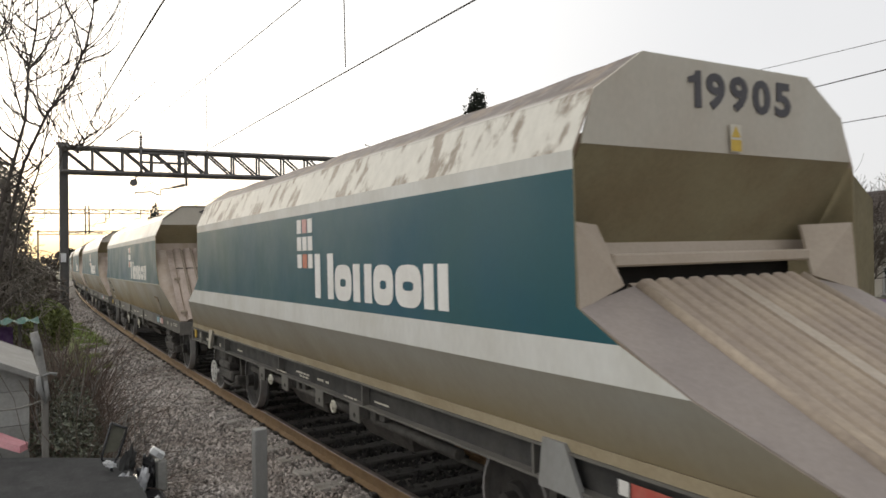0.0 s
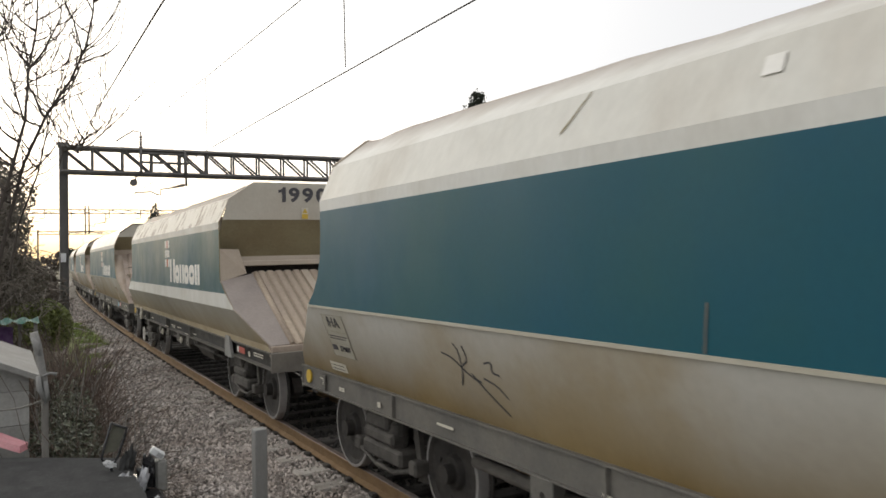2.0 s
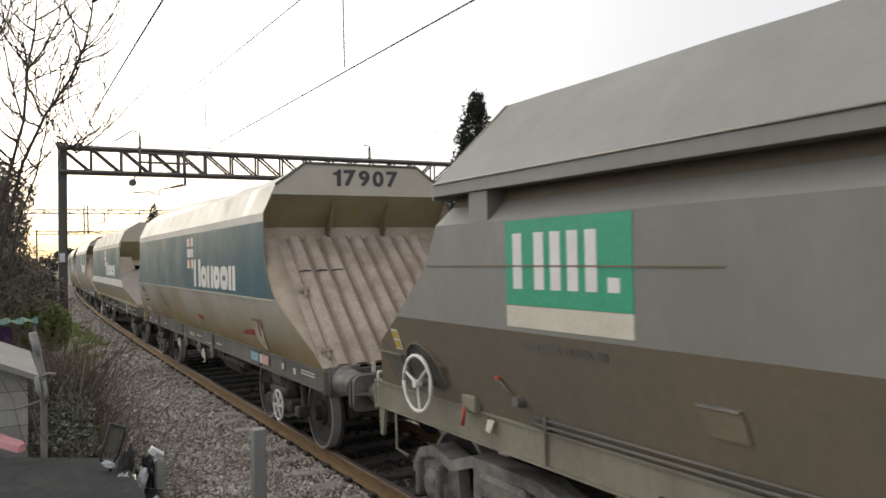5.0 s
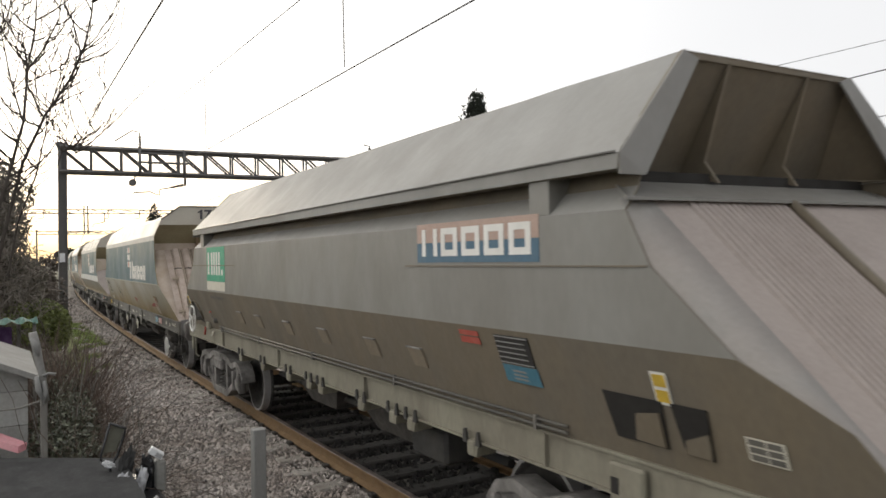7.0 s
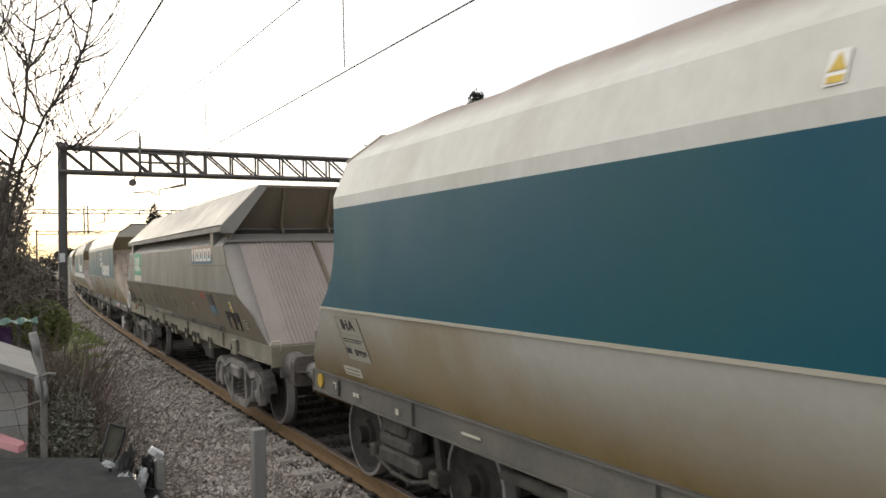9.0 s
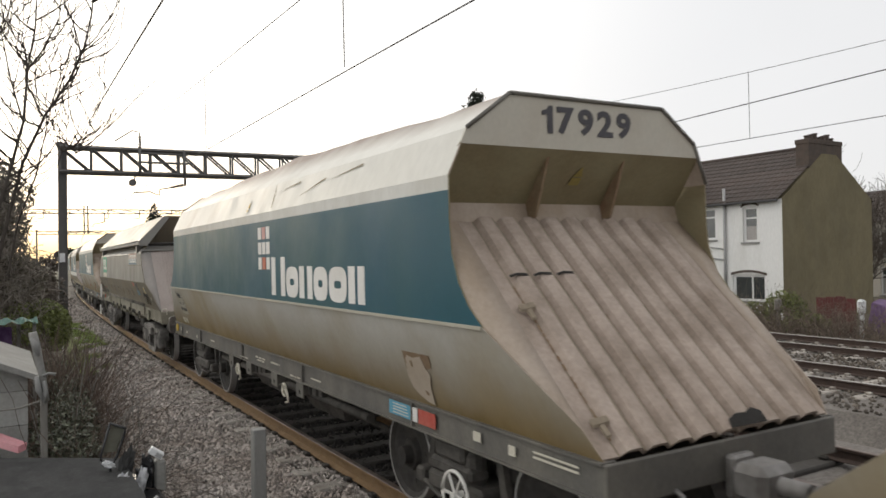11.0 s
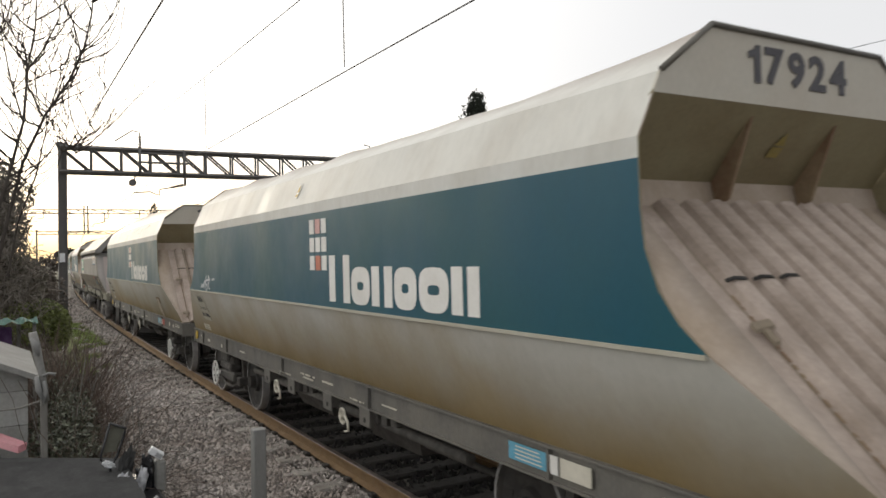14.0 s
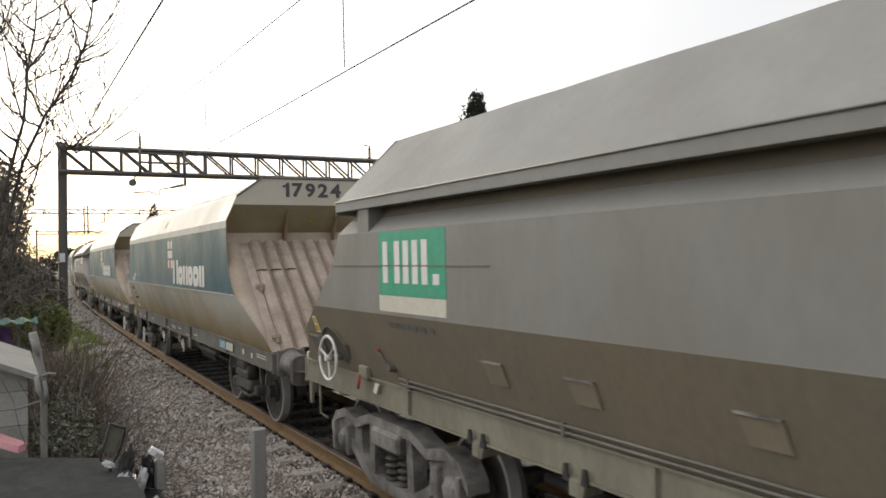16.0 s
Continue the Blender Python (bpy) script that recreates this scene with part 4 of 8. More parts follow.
def blue_wagon(stripe):
    """An aggregate hopper wagon with a blue side. stripe: the variant with a pale stripe and a slotted end."""
    w = empty("hopper_wagon", "blue and cream aggregate hopper wagon with dusty ribbed chutes", "hopper wagon", "wagons of the train")
    hy = 4.80 if stripe else 5.125
    if stripe:
        edge = [(1.25, 6.44), (1.70, 5.60), (1.915, 5.13), (2.10, 4.80), (2.40, 4.80), (2.876, 4.80), (2.985, 4.80)]
        lower = [(1.10, 1.25, 6.44), (HW, 1.70, 5.60)]
        strip = [(HW, 1.70, 5.60), (HW, 1.915, 5.13)]
        blue = [(HW, z, h) for z, h in edge if 1.914 < z < 2.877]
        plate_low, top_z, mid_z = 3.02, 3.60, 3.34
    else:
        edge = EDGE
        lower = [(1.085 + (z - 1.165) / 0.75 * 0.265, z, h) for z, h in edge if z < 1.92]
        strip = None
        blue = [(HW, z, h) for z, h in edge if 1.914 < z < 2.877]
        plate_low, top_z, mid_z = 3.214, 3.615, 3.33
    for s in (-1, 1):
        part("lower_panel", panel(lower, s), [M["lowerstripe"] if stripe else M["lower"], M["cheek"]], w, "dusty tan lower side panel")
        if strip:
            part("bottom_flange", panel([(1.10, 1.165, 6.48), (1.115, 1.252, 6.44)], s), [M["flange"], M["cheek"]], w, "pale tan flange along the bottom edge")
            part("stripe_panel", panel(strip, s), [M["stripe"], M["cheek"]], w, "pale grey stripe along the side")
        if not strip:
            # pale strip: light caught by the fold, put into its colour
            bm = bmesh.new()
            box(bm, s * (HW - 0.004), s * (HW + 0.010), -5.52, 5.52, 1.898, 1.922)
            part("fold_lip", fixed(bm), M["cleanlitpaint"], w, "fold lip, pale with the light it catches")
        part("blue_panel", panel(blue, s), [M["blue"], M["hood"]], w, "glossy petrol blue side panel")
        part("eaves_panel", panel([(HW, 2.876, hy), (HW, 2.985, hy)], s), [M["stripe"], M["hood"]], w, "pale strip above the blue")
    for e in (-1, 1):
        bm = bmesh.new()
        y = e * (hy + 0.015)
        out = [(-1.29, plate_low), (-1.19, mid_z), (-0.80, top_z), (0.80, top_z), (1.19, mid_z), (1.29, plate_low)]
        if not stripe:
            out[0], out[-1] = (-1.245, plate_low), (1.245, plate_low)
        slab(bm, [(a, y, z) for a, z in out], (0, -e * 0.02, 0))
        part("end_plate", fixed(bm), M["plate"], w, "cream end plate")
        # hood underside and the upright back of the recess
        by, bz = e * (4.46 if stripe else 4.77), 2.46 if stripe else 2.81
        bm = bmesh.new()
        slab(bm, [(-1.245 if not stripe else -1.29, y - e * 0.004, plate_low), (1.245 if not stripe else 1.29, y - e * 0.004, plate_low), (1.335, by, bz), (-1.335, by, bz)], (0, 0, 0.015))
        part("hood", fixed(bm), M["hood"], w, "ochre dusty underside of the end hood")
        if stripe:
            bm = bmesh.new()
            slab(bm, [(-1.335, by, bz + 0.01), (1.335, by, bz + 0.01), (1.335, by + e * 0.02, 2.36), (-1.335, by + e * 0.02, 2.36)], (0, -e * 0.015, 0))
            part("back_panel", fixed(bm), M["corner"], w)
            bm = bmesh.new()
            box(bm, -0.96, 0.96, min(by, by + e * 0.24), max(by, by + e * 0.24), 2.31, 2.39, 0.012)
            part("shelf", fixed(bm), M["corner"], w, "tan shelf over a dark slot")
            bm = bmesh.new()
            box(bm, -0.97, 0.97, min(by - e * 0.03, by + e * 0.05), max(by - e * 0.03, by + e * 0.05), 2.10, 2.32)
            part("slot", fixed(bm), M["darkhole"], w, "dark open slot")
            for s in (-1, 1):
                bm = bmesh.new()
                slab(bm, [(s * 1.336, e * 4.79, 2.58), (s * 1.0, e * 4.60, 2.57), (s * 0.92, e * 4.74, 2.20), (s * 1.336, e * 4.82, 2.08)], (0, -e * 0.02, 0))
                part("corner_plate", fixed(bm), M["corner"], w, "cream folded corner plate")
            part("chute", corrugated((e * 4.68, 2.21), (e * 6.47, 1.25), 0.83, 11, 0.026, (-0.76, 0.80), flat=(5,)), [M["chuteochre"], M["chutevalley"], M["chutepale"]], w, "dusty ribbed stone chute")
            for s in (-1, 1):
                bm = bmesh.new()
                slab(bm, [(s * 1.335, e * 4.80, 2.10), (s * 0.80, e * 4.72, 2.20), (s * 0.80, e * 6.46, 1.268), (s * 1.09, e * 6.46, 1.258), (s * 1.335, e * 5.60, 1.70)], (0, 0, -0.012))
                part("chute_margin", fixed(bm), M["margin"], w, "smooth grey-mauve dusty margin of the chute")
                bm = bmesh.new()
                tube(bm, [(s * 0.79, e * 4.74, 2.195), (s * 0.79, e * 6.46, 1.255)], 0.04, 10)
                part("chute_kerb", fixed(bm), M["chuteochre"], w, "rounded tan kerb beside the chute")
            bm = bmesh.new()
            box(bm, -1.09, 1.09, min(e * 6.40, e * 6.495), max(e * 6.40, e * 6.495), 1.10, 1.25, 0.01)
            part("chute_lip", fixed(bm), M["cheek"], w)
        else:
            bm = bmesh.new()
            slab(bm, [(-1.335, by, bz + 0.01), (1.335, by, bz + 0.01), (1.33, by + e * 0.05, 2.66), (-1.33, by + e * 0.05, 2.66)], (0, -e * 0.015, 0))
            part("back_panel", fixed(bm), M["cheek"], w)
            for g in (-0.40, 0.40):
                bm = bmesh.new()
                slab(bm, [(g - 0.012, y - e * 0.03, plate_low + 0.005), (g - 0.012, by + e * 0.02, bz), (g - 0.012, by + e * 0.05, 2.67), (g - 0.012, by + e * 0.14, 2.70)], (0.024, 0, 0))
                part("gusset", fixed(bm), M["rust"], w, "rust-stained gusset under the hood")
            bm = bmesh.new()
            for (a0, z0), (a1, z1) in zip(out[1:], out[2:-1]):
                tube(bm, [(a0, y + e * 0.006, z0 + 0.004), (a1, y + e * 0.006, z1 + 0.004)], 0.017, 6)
            tube(bm, [(1.19, y + e * 0.006, mid_z), (1.35, y - e * 0.01, 2.99)], 0.017, 6)
            part("end_rim", fixed(bm), M["sole" if e < 0 else "corner"], w, "worn rim round the end plate")
            part("chute", corrugated((e * 4.82, 2.66), (e * 6.38, 1.185), 1.09, 9, 0.056, (-0.965, 0.985)), [M["chute"], M["chutedirtshade"]], w, "dusty ribbed stone chute")
            for s in (-1, 1):
                bm = bmesh.new()
                margin_ribbon(bm, s, e, [(4.82 + 1.55 * k / 24, 2.665 - 1.4655 * k / 24) for k in range(25)], 1.092, EDGE, lambda z: min(1.335, 1.075 + (z - 1.165) / 0.75 * 0.26))
                part("chute_margin", fixed(bm), M["cheek"], w, "smooth dusty margin of the chute")

            def on_chute(x, f, up):
                """A point on the chute, f of the way down it and raised by up."""
                return Vector((x, e * (4.82 + 1.56 * f + up * 0.687), 2.66 - 1.475 * f + up * 0.727))
            # hatch in the chute: its dark upper edge, hinges, the broken seams down its sides, and the hole at its foot
            for x in (-0.895, -0.68, -0.465):
                bm = bmesh.new()
                slab(bm, [on_chute(x - 0.085, 0.312, 0.050), on_chute(x - 0.02, 0.309, 0.065), on_chute(x + 0.075, 0.311, 0.060), on_chute(x + 0.075, 0.301, 0.060), on_chute(x - 0.02, 0.300, 0.065), on_chute(x - 0.08, 0.303, 0.050)], (0, 0, 0.004))
                part("hatch_edge", fixed(bm), M["darkhole"], w)
            for x, f in ((-0.99, 0.45), (-0.99, 0.90)):
                bm = bmesh.new()
                slab(bm, [on_chute(x - 0.06, f + 0.01, 0.03), on_chute(x + 0.06, f + 0.01, 0.05), on_chute(x + 0.06, f - 0.01, 0.05), on_chute(x - 0.06, f - 0.01, 0.03)], (0, 0, 0.02))
                slab(bm, [on_chute(x - 0.01, f + 0.05, 0.03), on_chute(x + 0.02, f + 0.05, 0.04), on_chute(x + 0.02, f, 0.04), on_chute(x - 0.01, f, 0.03)], (0, 0, 0.02))
                part("hinge", fixed(bm), M["chutedirtshade"], w)
            bm = bmesh.new()
            rs = random.Random(6)
            for x in (-0.965, -0.32):
                f = 0.34
                while f < 0.95:
                    g = f + rs.uniform(0.01, 0.035)
                    wl, wr = rs.uniform(0.002, 0.007), rs.uniform(0.002, 0.009)
                    slab(bm, [on_chute(x - wl * 0.6, g, 0.012), on_chute(x + wr * 0.7, g, 0.016), on_chute(x + wr, f, 0.016), on_chute(x - wl, f, 0.012)], (0, 0, 0.004))
                    f = g + rs.uniform(0.0, 0.025)
            tagged(part("broken_seam", fixed(bm), M["rust"], w, "broken dark seam of the hatch"), kind="stuff")
            bm = bmesh.new()
            slab(bm, [on_chute(0.0, 1.0, 0.062), on_chute(0.36, 1.0, 0.062), on_chute(0.37, 0.962, 0.064), on_chute(0.30, 0.945, 0.064), on_chute(0.21, 0.958, 0.064), on_chute(0.12, 0.955, 0.064), on_chute(0.02, 0.972, 0.064)], (0, 0, 0.003))
            part("foot_hole", fixed(bm), M["darkhole"], w, "dark ragged hole at the foot of the chute")
    # floor and cross ridge of the hopper, under the open top
    bm = bmesh.new()
    slab(bm, [(-1.05, -6.3, 1.2), (1.05, -6.3, 1.2), (1.05, 6.3, 1.2), (-1.05, 6.3, 1.2)], (0, 0, -0.03))
    part("hopper_floor", fixed(bm), M["cheek"], w)
    frame_parts(w, 6.50 if stripe else 6.40, 1.11, 0.95, 1.155, M["sole"], M["darkweb"] if stripe else None, M["headsteel"] if stripe else None)
    for y in (-2.0, -0.4, 0.5, 2.1):
        bm = bmesh.new()
        box(bm, -0.9, 0.9, y - 0.05, y + 0.05, 0.72, 0.94)
        part("cross_beam", fixed(bm), M["bogie"], w)
    for y in (-1.1, 1.1):
        bm = bmesh.new()
        slab(bm, [(-0.95, y - 0.85, 0.95), (-0.95, y + 0.85, 0.95), (-0.72, y + 0.52, 0.50), (-0.72, y - 0.52, 0.50)], (1.8, 0, 0))
        part("discharge_door", fixed(bm), M["bogie"], w, "dark hopper door under the frame")
    for x, z, r in ((-0.98, 0.80, 0.05), (-0.7, 0.62, 0.03), (0.98, 0.80, 0.05)):
        bm = bmesh.new()
        tube(bm, [(x, -2.9, z), (x, 2.9, z)], r, 8)
        part("pull_rod", fixed(bm), M["bogie"], w)
    for y in (-4.46, 4.62):
        inside_bogie(w, y)
    for y in ((-0.66, 1.50) if stripe else (-0.75, 1.40)):
        bm = bmesh.new()
        z = 0.84 if stripe else 0.79
        spoked_wheel(bm, (-1.16, y, z), 0.055 if stripe else 0.075, 0.014, 4)
        if not stripe:
            tube(bm, [(-1.16, y - 0.075, z), (-1.17, y - 0.15, z - 0.03), (-1.17, y - 0.17, z - 0.12), (-1.17, y - 0.08, z - 0.14)], 0.014, 6)
        lever = part("door_lever", fixed(bm), M["cream"], w, "off-white hand lever and dial")
        for c in (y + 0.50, y - 0.47):
            bm = bmesh.new()
            box(bm, -1.13, -1.11, c - 0.12, c + 0.12, 0.765, 0.945, 0.006)
            box(bm, -1.11, -1.00, c - 0.10, c + 0.10, 0.80, 0.945, 0.006)
            part("lever_plate", fixed(bm), M["sole"], lever, "square bracket plate with a hole")
            bm = bmesh.new()
            lathe(bm, [(-1.1335, 0.001), (-1.1335, 0.026), (-1.12, 0.026)], (0, c - 0.01, 0.83), 8)
            part("plate_hole", fixed(bm), M["darkhole"], lever)
        for k in range(3):
            bm = bmesh.new()
            box(bm, -1.06, -0.98, y - 0.62 - 0.2 * k, y - 0.5 - 0.2 * k, 0.80 + 0.02 * k, 0.94, 0.008)
            part("hanger", fixed(bm), M["bogie"], w)
    return w


def grey_wagon():
    """A grey aggregate hopper wagon with an overhanging roof edge and cast bogies."""
    w = empty("hopper_wagon", "dusty grey aggregate hopper wagon with overhanging roof edges", "hopper wagon", "wagons of the train")
    hw = 1.38
    for s in (-1, 1):
        part("lower_panel", panel([(1.16, 1.28, 6.40), (1.30, 1.68, 6.12), (hw, 1.925, 5.66)], s), [M["greydust"], M["greydust"]], w, "brown-dusted lower side panel")
        part("side_panel", panel([(hw, 1.925, 5.66), (hw, 2.33, 5.17), (hw, 2.62, 5.01)], s), [M["grey"], M["greydust"]], w, "grey painted side panel")
        part("ledge", panel([(hw, 2.62, 5.01), (1.25, 2.748, 4.98)], s), [M["greytop"], M["greydust"]], w)
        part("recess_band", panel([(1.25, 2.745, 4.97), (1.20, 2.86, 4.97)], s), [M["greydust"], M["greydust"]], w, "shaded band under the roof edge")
        part("roof_panel", panel([(1.18, 2.845, 4.98), (1.405, 2.83, 4.99), (1.405, 2.912, 5.0), (0.79, 3.53, 4.88)], s, nl=20, rough=0.012, seed=9.0 + s), [M["greytop"], M["greydust"]], w, "pale grey sloping roof panel with a lip")
        bm = bmesh.new()
        tube(bm, [(s * 1.412, -4.98, 2.918), (s * 1.412, 4.98, 2.918)], 0.008, 6)
        part("roof_bead", fixed(bm), M["grey"], w, "thin bead along the roof fold")
        for ya, yb in ((-4.40, -4.21), (4.34, 4.56)):
            bm = bmesh.new()
            box(bm, s * 1.14, s * (hw - 0.002), ya, yb, 2.622, 2.838, 0.004)
            part("roof_post", fixed(bm), M["grey"], w)
        for ya, yb in ((-5.15, -2.6), (2.5, 5.15)):
            bm = bmesh.new()
            box(bm, s * (hw - 0.004), s * (hw + 0.008), ya, yb, 2.325, 2.335)
            part("seam", fixed(bm), M["greydust"], w)
    for e in (-1, 1):
        bm = bmesh.new()
        slab(bm, [(-0.80, e * 4.90, 3.53), (0.80, e * 4.90, 3.53), (1.02, e * 4.50, 2.88), (-1.02, e * 4.50, 2.88)], (0, -e * 0.02, 0))
        box(bm, -0.79, 0.79, min(e * 4.83, e * 4.895), max(e * 4.83, e * 4.895), 3.49, 3.528)
        part("hood", fixed(bm), M["greydust"], w, "dusty brown inward-sloping hood plate")
        for s in (-1, 1):
            bm = bmesh.new()
            slab(bm, [(s * 1.40, e * 5.0, 2.912), (s * 1.40, e * 5.0, 2.83), (s * 1.02, e * 4.50, 2.88), (s * 0.80, e * 4.90, 3.53)], (0, -e * 0.02, 0))
            part("hood_cheek", fixed(bm), M["greydust"], w)
            bm = bmesh.new()
            slab(bm, [(s * 1.40, e * 5.008, 2.80), (s * 1.40, e * 5.008, 2.912), (s * 0.80, e * 4.912, 3.53), (s * 0.68, e * 4.912, 3.49), (s * 1.22, e * 5.008, 2.80)], (0, -e * 0.016, 0))
            part("end_frame", fixed(bm), M["greytop"], w, "flat grey frame round the end hood")
        bm = bmesh.new()
        wide, reach = (1.26, 5.0) if e > 0 else (1.375, 5.02)
        slab(bm, [(-wide, e * reach, 2.668), (wide, e * reach, 2.668), (1.04, e * 4.49, 2.885), (-1.04, e * 4.49, 2.885)], (0, 0, 0.015))
        part("hood_lip", fixed(bm), M["grey"], w, "grey lip above the chute")
        for g in (-0.40, 0.36):
            bm = bmesh.new()
            slab(bm, [(g - 0.012, e * 4.90, 3.50), (g - 0.012, e * 4.50, 2.88), (g - 0.012, e * 4.80, 2.80), (g - 0.012, e * 4.70, 2.94)], (0.024, 0, 0))
            part("gusset", fixed(bm), M["greydust"], w)
        # panel whose near-black colour stands for the shade in the gap
        bm = bmesh.new()
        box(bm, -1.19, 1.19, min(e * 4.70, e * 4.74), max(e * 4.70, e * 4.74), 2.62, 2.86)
        part("back_panel", fixed(bm), M["darkhole"], w, "near-black panel for the shade behind the chute")
        part("chute", corrugated((4.66, 2.735) if e > 0 else (-4.965, 2.675), (6.40, 1.285) if e > 0 else (-6.46, 1.285), 1.14, 15, 0.015, (-0.90, -0.06)), [M["greychute"], M["greychute"]], w, "pale dusty chute with fine ribs")
        for s in (-1, 1):
            bm = bmesh.new()
            y_top, y_foot = (4.66, 6.40) if e > 0 else (4.90, 6.46)
            line = [(y_top + (y_foot - y_top) * k / 24, 2.74 - 1.45 * k / 24) for k in range(25)]
            line = [p for p in line if p[0] > (4.985 if e > 0 else 4.96)]
            margin_ribbon(bm, s, e, line, 1.143, [(1.28, 6.40), (1.68, 6.12), (1.925, 5.66), (2.33, 5.17), (2.62, 5.01), (2.80, 4.98)],
                          lambda z: hw - 0.013 if z > 1.925 else 1.29 + (z - 1.68) / 0.245 * 0.077 if z > 1.68 else 1.15 + (z - 1.28) / 0.40 * 0.14)
            part("chute_margin", fixed(bm), M["greymargin"], w, "smooth dusty margin of the chute")
        bm = bmesh.new()
        tube(bm, [(0.0, 4.72 if e > 0 else -5.0, 2.72 if e > 0 else 2.665), (0.0, e * 6.42, 1.32)], 0.035, 6)
        part("chute_rib", fixed(bm), M["greydust"], w, "dark rib down the middle of the chute")
        bm = bmesh.new()
        box(bm, -1.14, 1.14, min(e * 6.42, e * 6.50), max(e * 6.42, e * 6.50), 1.24, 1.29, 0.008)
        for g in (-0.5, 0.62):
            box(bm, g - 0.03, g + 0.03, min(e * 6.44, e * 6.50), max(e * 6.44, e * 6.50), 1.22, 1.44, 0.008)
        part("chute_lip", fixed(bm), M["greydust"], w)
        for s in (-1, 1):
            bm = bmesh.new()
            tube(bm, [(s * 1.15, e * 6.50, 1.22), (s * 1.15, e * 6.51, 1.33), (s * 1.13, e * 6.54, 1.345), (s * 1.06, e * 6.56, 1.345), (s * 1.05, e * 6.56, 1.33), (s * 1.05, e * 6.56, 1.22)], 0.013, 7)
            part("corner_rail", fixed(bm), M["cream"], w, "off-white corner handrail")
        # square openings through the lower side, with a steep plate behind
        for s in ((-1, 1) if e < 0 else ()):
            for y0, y1 in ((4.72, 5.14), (5.20, 5.42)):
                bm = bmesh.new()
                slab(bm, [(s * 1.296, e * y1, 1.655), (s * 1.296, e * y0, 1.655), (s * 1.205, e * (y0 + 0.02), 1.395), (s * 1.205, e * (y1 - 0.03), 1.395)], (s * 0.006, 0, 0))
                part("opening", fixed(bm), M["darkhole"], w, "dark opening in the lower side")
            bm = bmesh.new()
            slab(bm, [(s * 1.282, e * 5.115, 1.59), (s * 1.268, e * 4.95, 1.56), (s * 1.215, e * 4.90, 1.41), (s * 1.212, e * 5.10, 1.402)], (s * 0.016, 0, 0))
            part("opening_plate", fixed(bm), M["greydust"], w, "dusty plate in the opening")
            bm = bmesh.new()
            slab(bm, [(s * 1.255, e * 5.40, 1.535), (s * 1.238, e * 5.25, 1.475), (s * 1.212, e * 5.23, 1.402), (s * 1.212, e * 5.385, 1.402)], (s * 0.014, 0, 0))
            part("opening_plate", fixed(bm), M["greydust"], w, "dusty plate in the opening")
        buffers(w, e, e * 6.53)
    bm = bmesh.new()
    slab(bm, [(-1.05, -6.3, 1.24), (1.05, -6.3, 1.24), (1.05, 6.3, 1.24), (-1.05, 6.3, 1.24)], (0, 0, -0.03))
    part("hopper_floor", fixed(bm), M["greydust"], w)
    frame_parts(w, 6.53, 1.17, 1.06, 1.27, M["greysole"])
    for s in (-1, 1):
        bm = bmesh.new()
        for k in range(2):
            tube(bm, [(s * 1.205, -4.3, 1.32 + 0.04 * k), (s * 1.205, 4.15, 1.32 + 0.04 * k)], 0.011, 6)
        for y in range(-4, 5, 2):
            box(bm, s * 1.15, s * 1.218, y - 0.015, y + 0.015, 1.29, 1.38)
        part("pipe_run", fixed(bm), M["sole"], w, "pair of thin pipes along the frame")
        for y in (-3.2, -2.25, -1.91, -1.23, -0.17, 0.19, 0.89, 1.93, 3.0):
            bm = bmesh.new()
            box(bm, s * 1.00, s * 1.20, y - 0.05, y + 0.05, 0.94, 1.05, 0.01)
            slab(bm, [(s * 1.19, y - 0.10, 1.07), (s * 1.19, y - 0.06, 0.94), (s * 1.19, y - 0.03, 0.94), (s * 1.19, y - 0.05, 1.07)], (-s * 0.03, 0, 0))
            part("bracket", fixed(bm), M["greysole"], w)
            for dy in (-0.10, 0.07):
                bm = bmesh.new()
                slab(bm, [(s * 1.186, y + dy - 0.03, 1.03), (s * 1.186, y + dy + 0.03, 1.03), (s * 1.186, y + dy + 0.012, 1.13), (s * 1.186, y + dy - 0.012, 1.13)], (s * 0.02, 0, 0))
                part("clip", fixed(bm), M["darkweb"], w)
        for y in (2.61, 1.73, 0.57, -0.55, -1.72, -2.57):
            bm = bmesh.new()
            slab(bm, [(s * 1.30, y + 0.12, 1.675), (s * 1.30, y - 0.12, 1.675), (s * 1.2475, y - 0.13, 1.525), (s * 1.2475, y + 0.08, 1.525)], (s * 0.012, 0, 0.0))
            part("patch_plate", fixed(bm), M["patchtan"], w)
            # pale strip: highlight on the plate's top edge put into colour
            bm = bmesh.new()
            box(bm, min(s * 1.303, s * 1.325), max(s * 1.303, s * 1.325), y - 0.12, y + 0.12, 1.673, 1.685)
            part("patch_edge", fixed(bm), M["castdust"], w)
    for y in (-1.0, 1.0):
        bm = bmesh.new()
        slab(bm, [(-0.85, y - 0.8, 0.98), (-0.85, y + 0.8, 0.98), (-0.7, y + 0.42, 0.58), (-0.7, y - 0.42, 0.58)], (1.6, 0, 0))
        part("discharge_door", fixed(bm), M["bogie"], w, "dusty hopper door under the frame")
    bm = bmesh.new()
    tube(bm, [(-0.62, -2.9, 0.72), (-0.62, 2.9, 0.72)], 0.04, 8)
    box(bm, -1.0, -0.7, -2.5, -1.9, 0.66, 0.95, 0.03)
    part("brake_cylinder", fixed(bm), M["darkweb"], w, "dusty brake cylinder and rod under the frame")
    for y in (-4.60, 4.60):
        cast_bogie(w, y)
    # hand brake wheel at the leading end
    bm = bmesh.new()
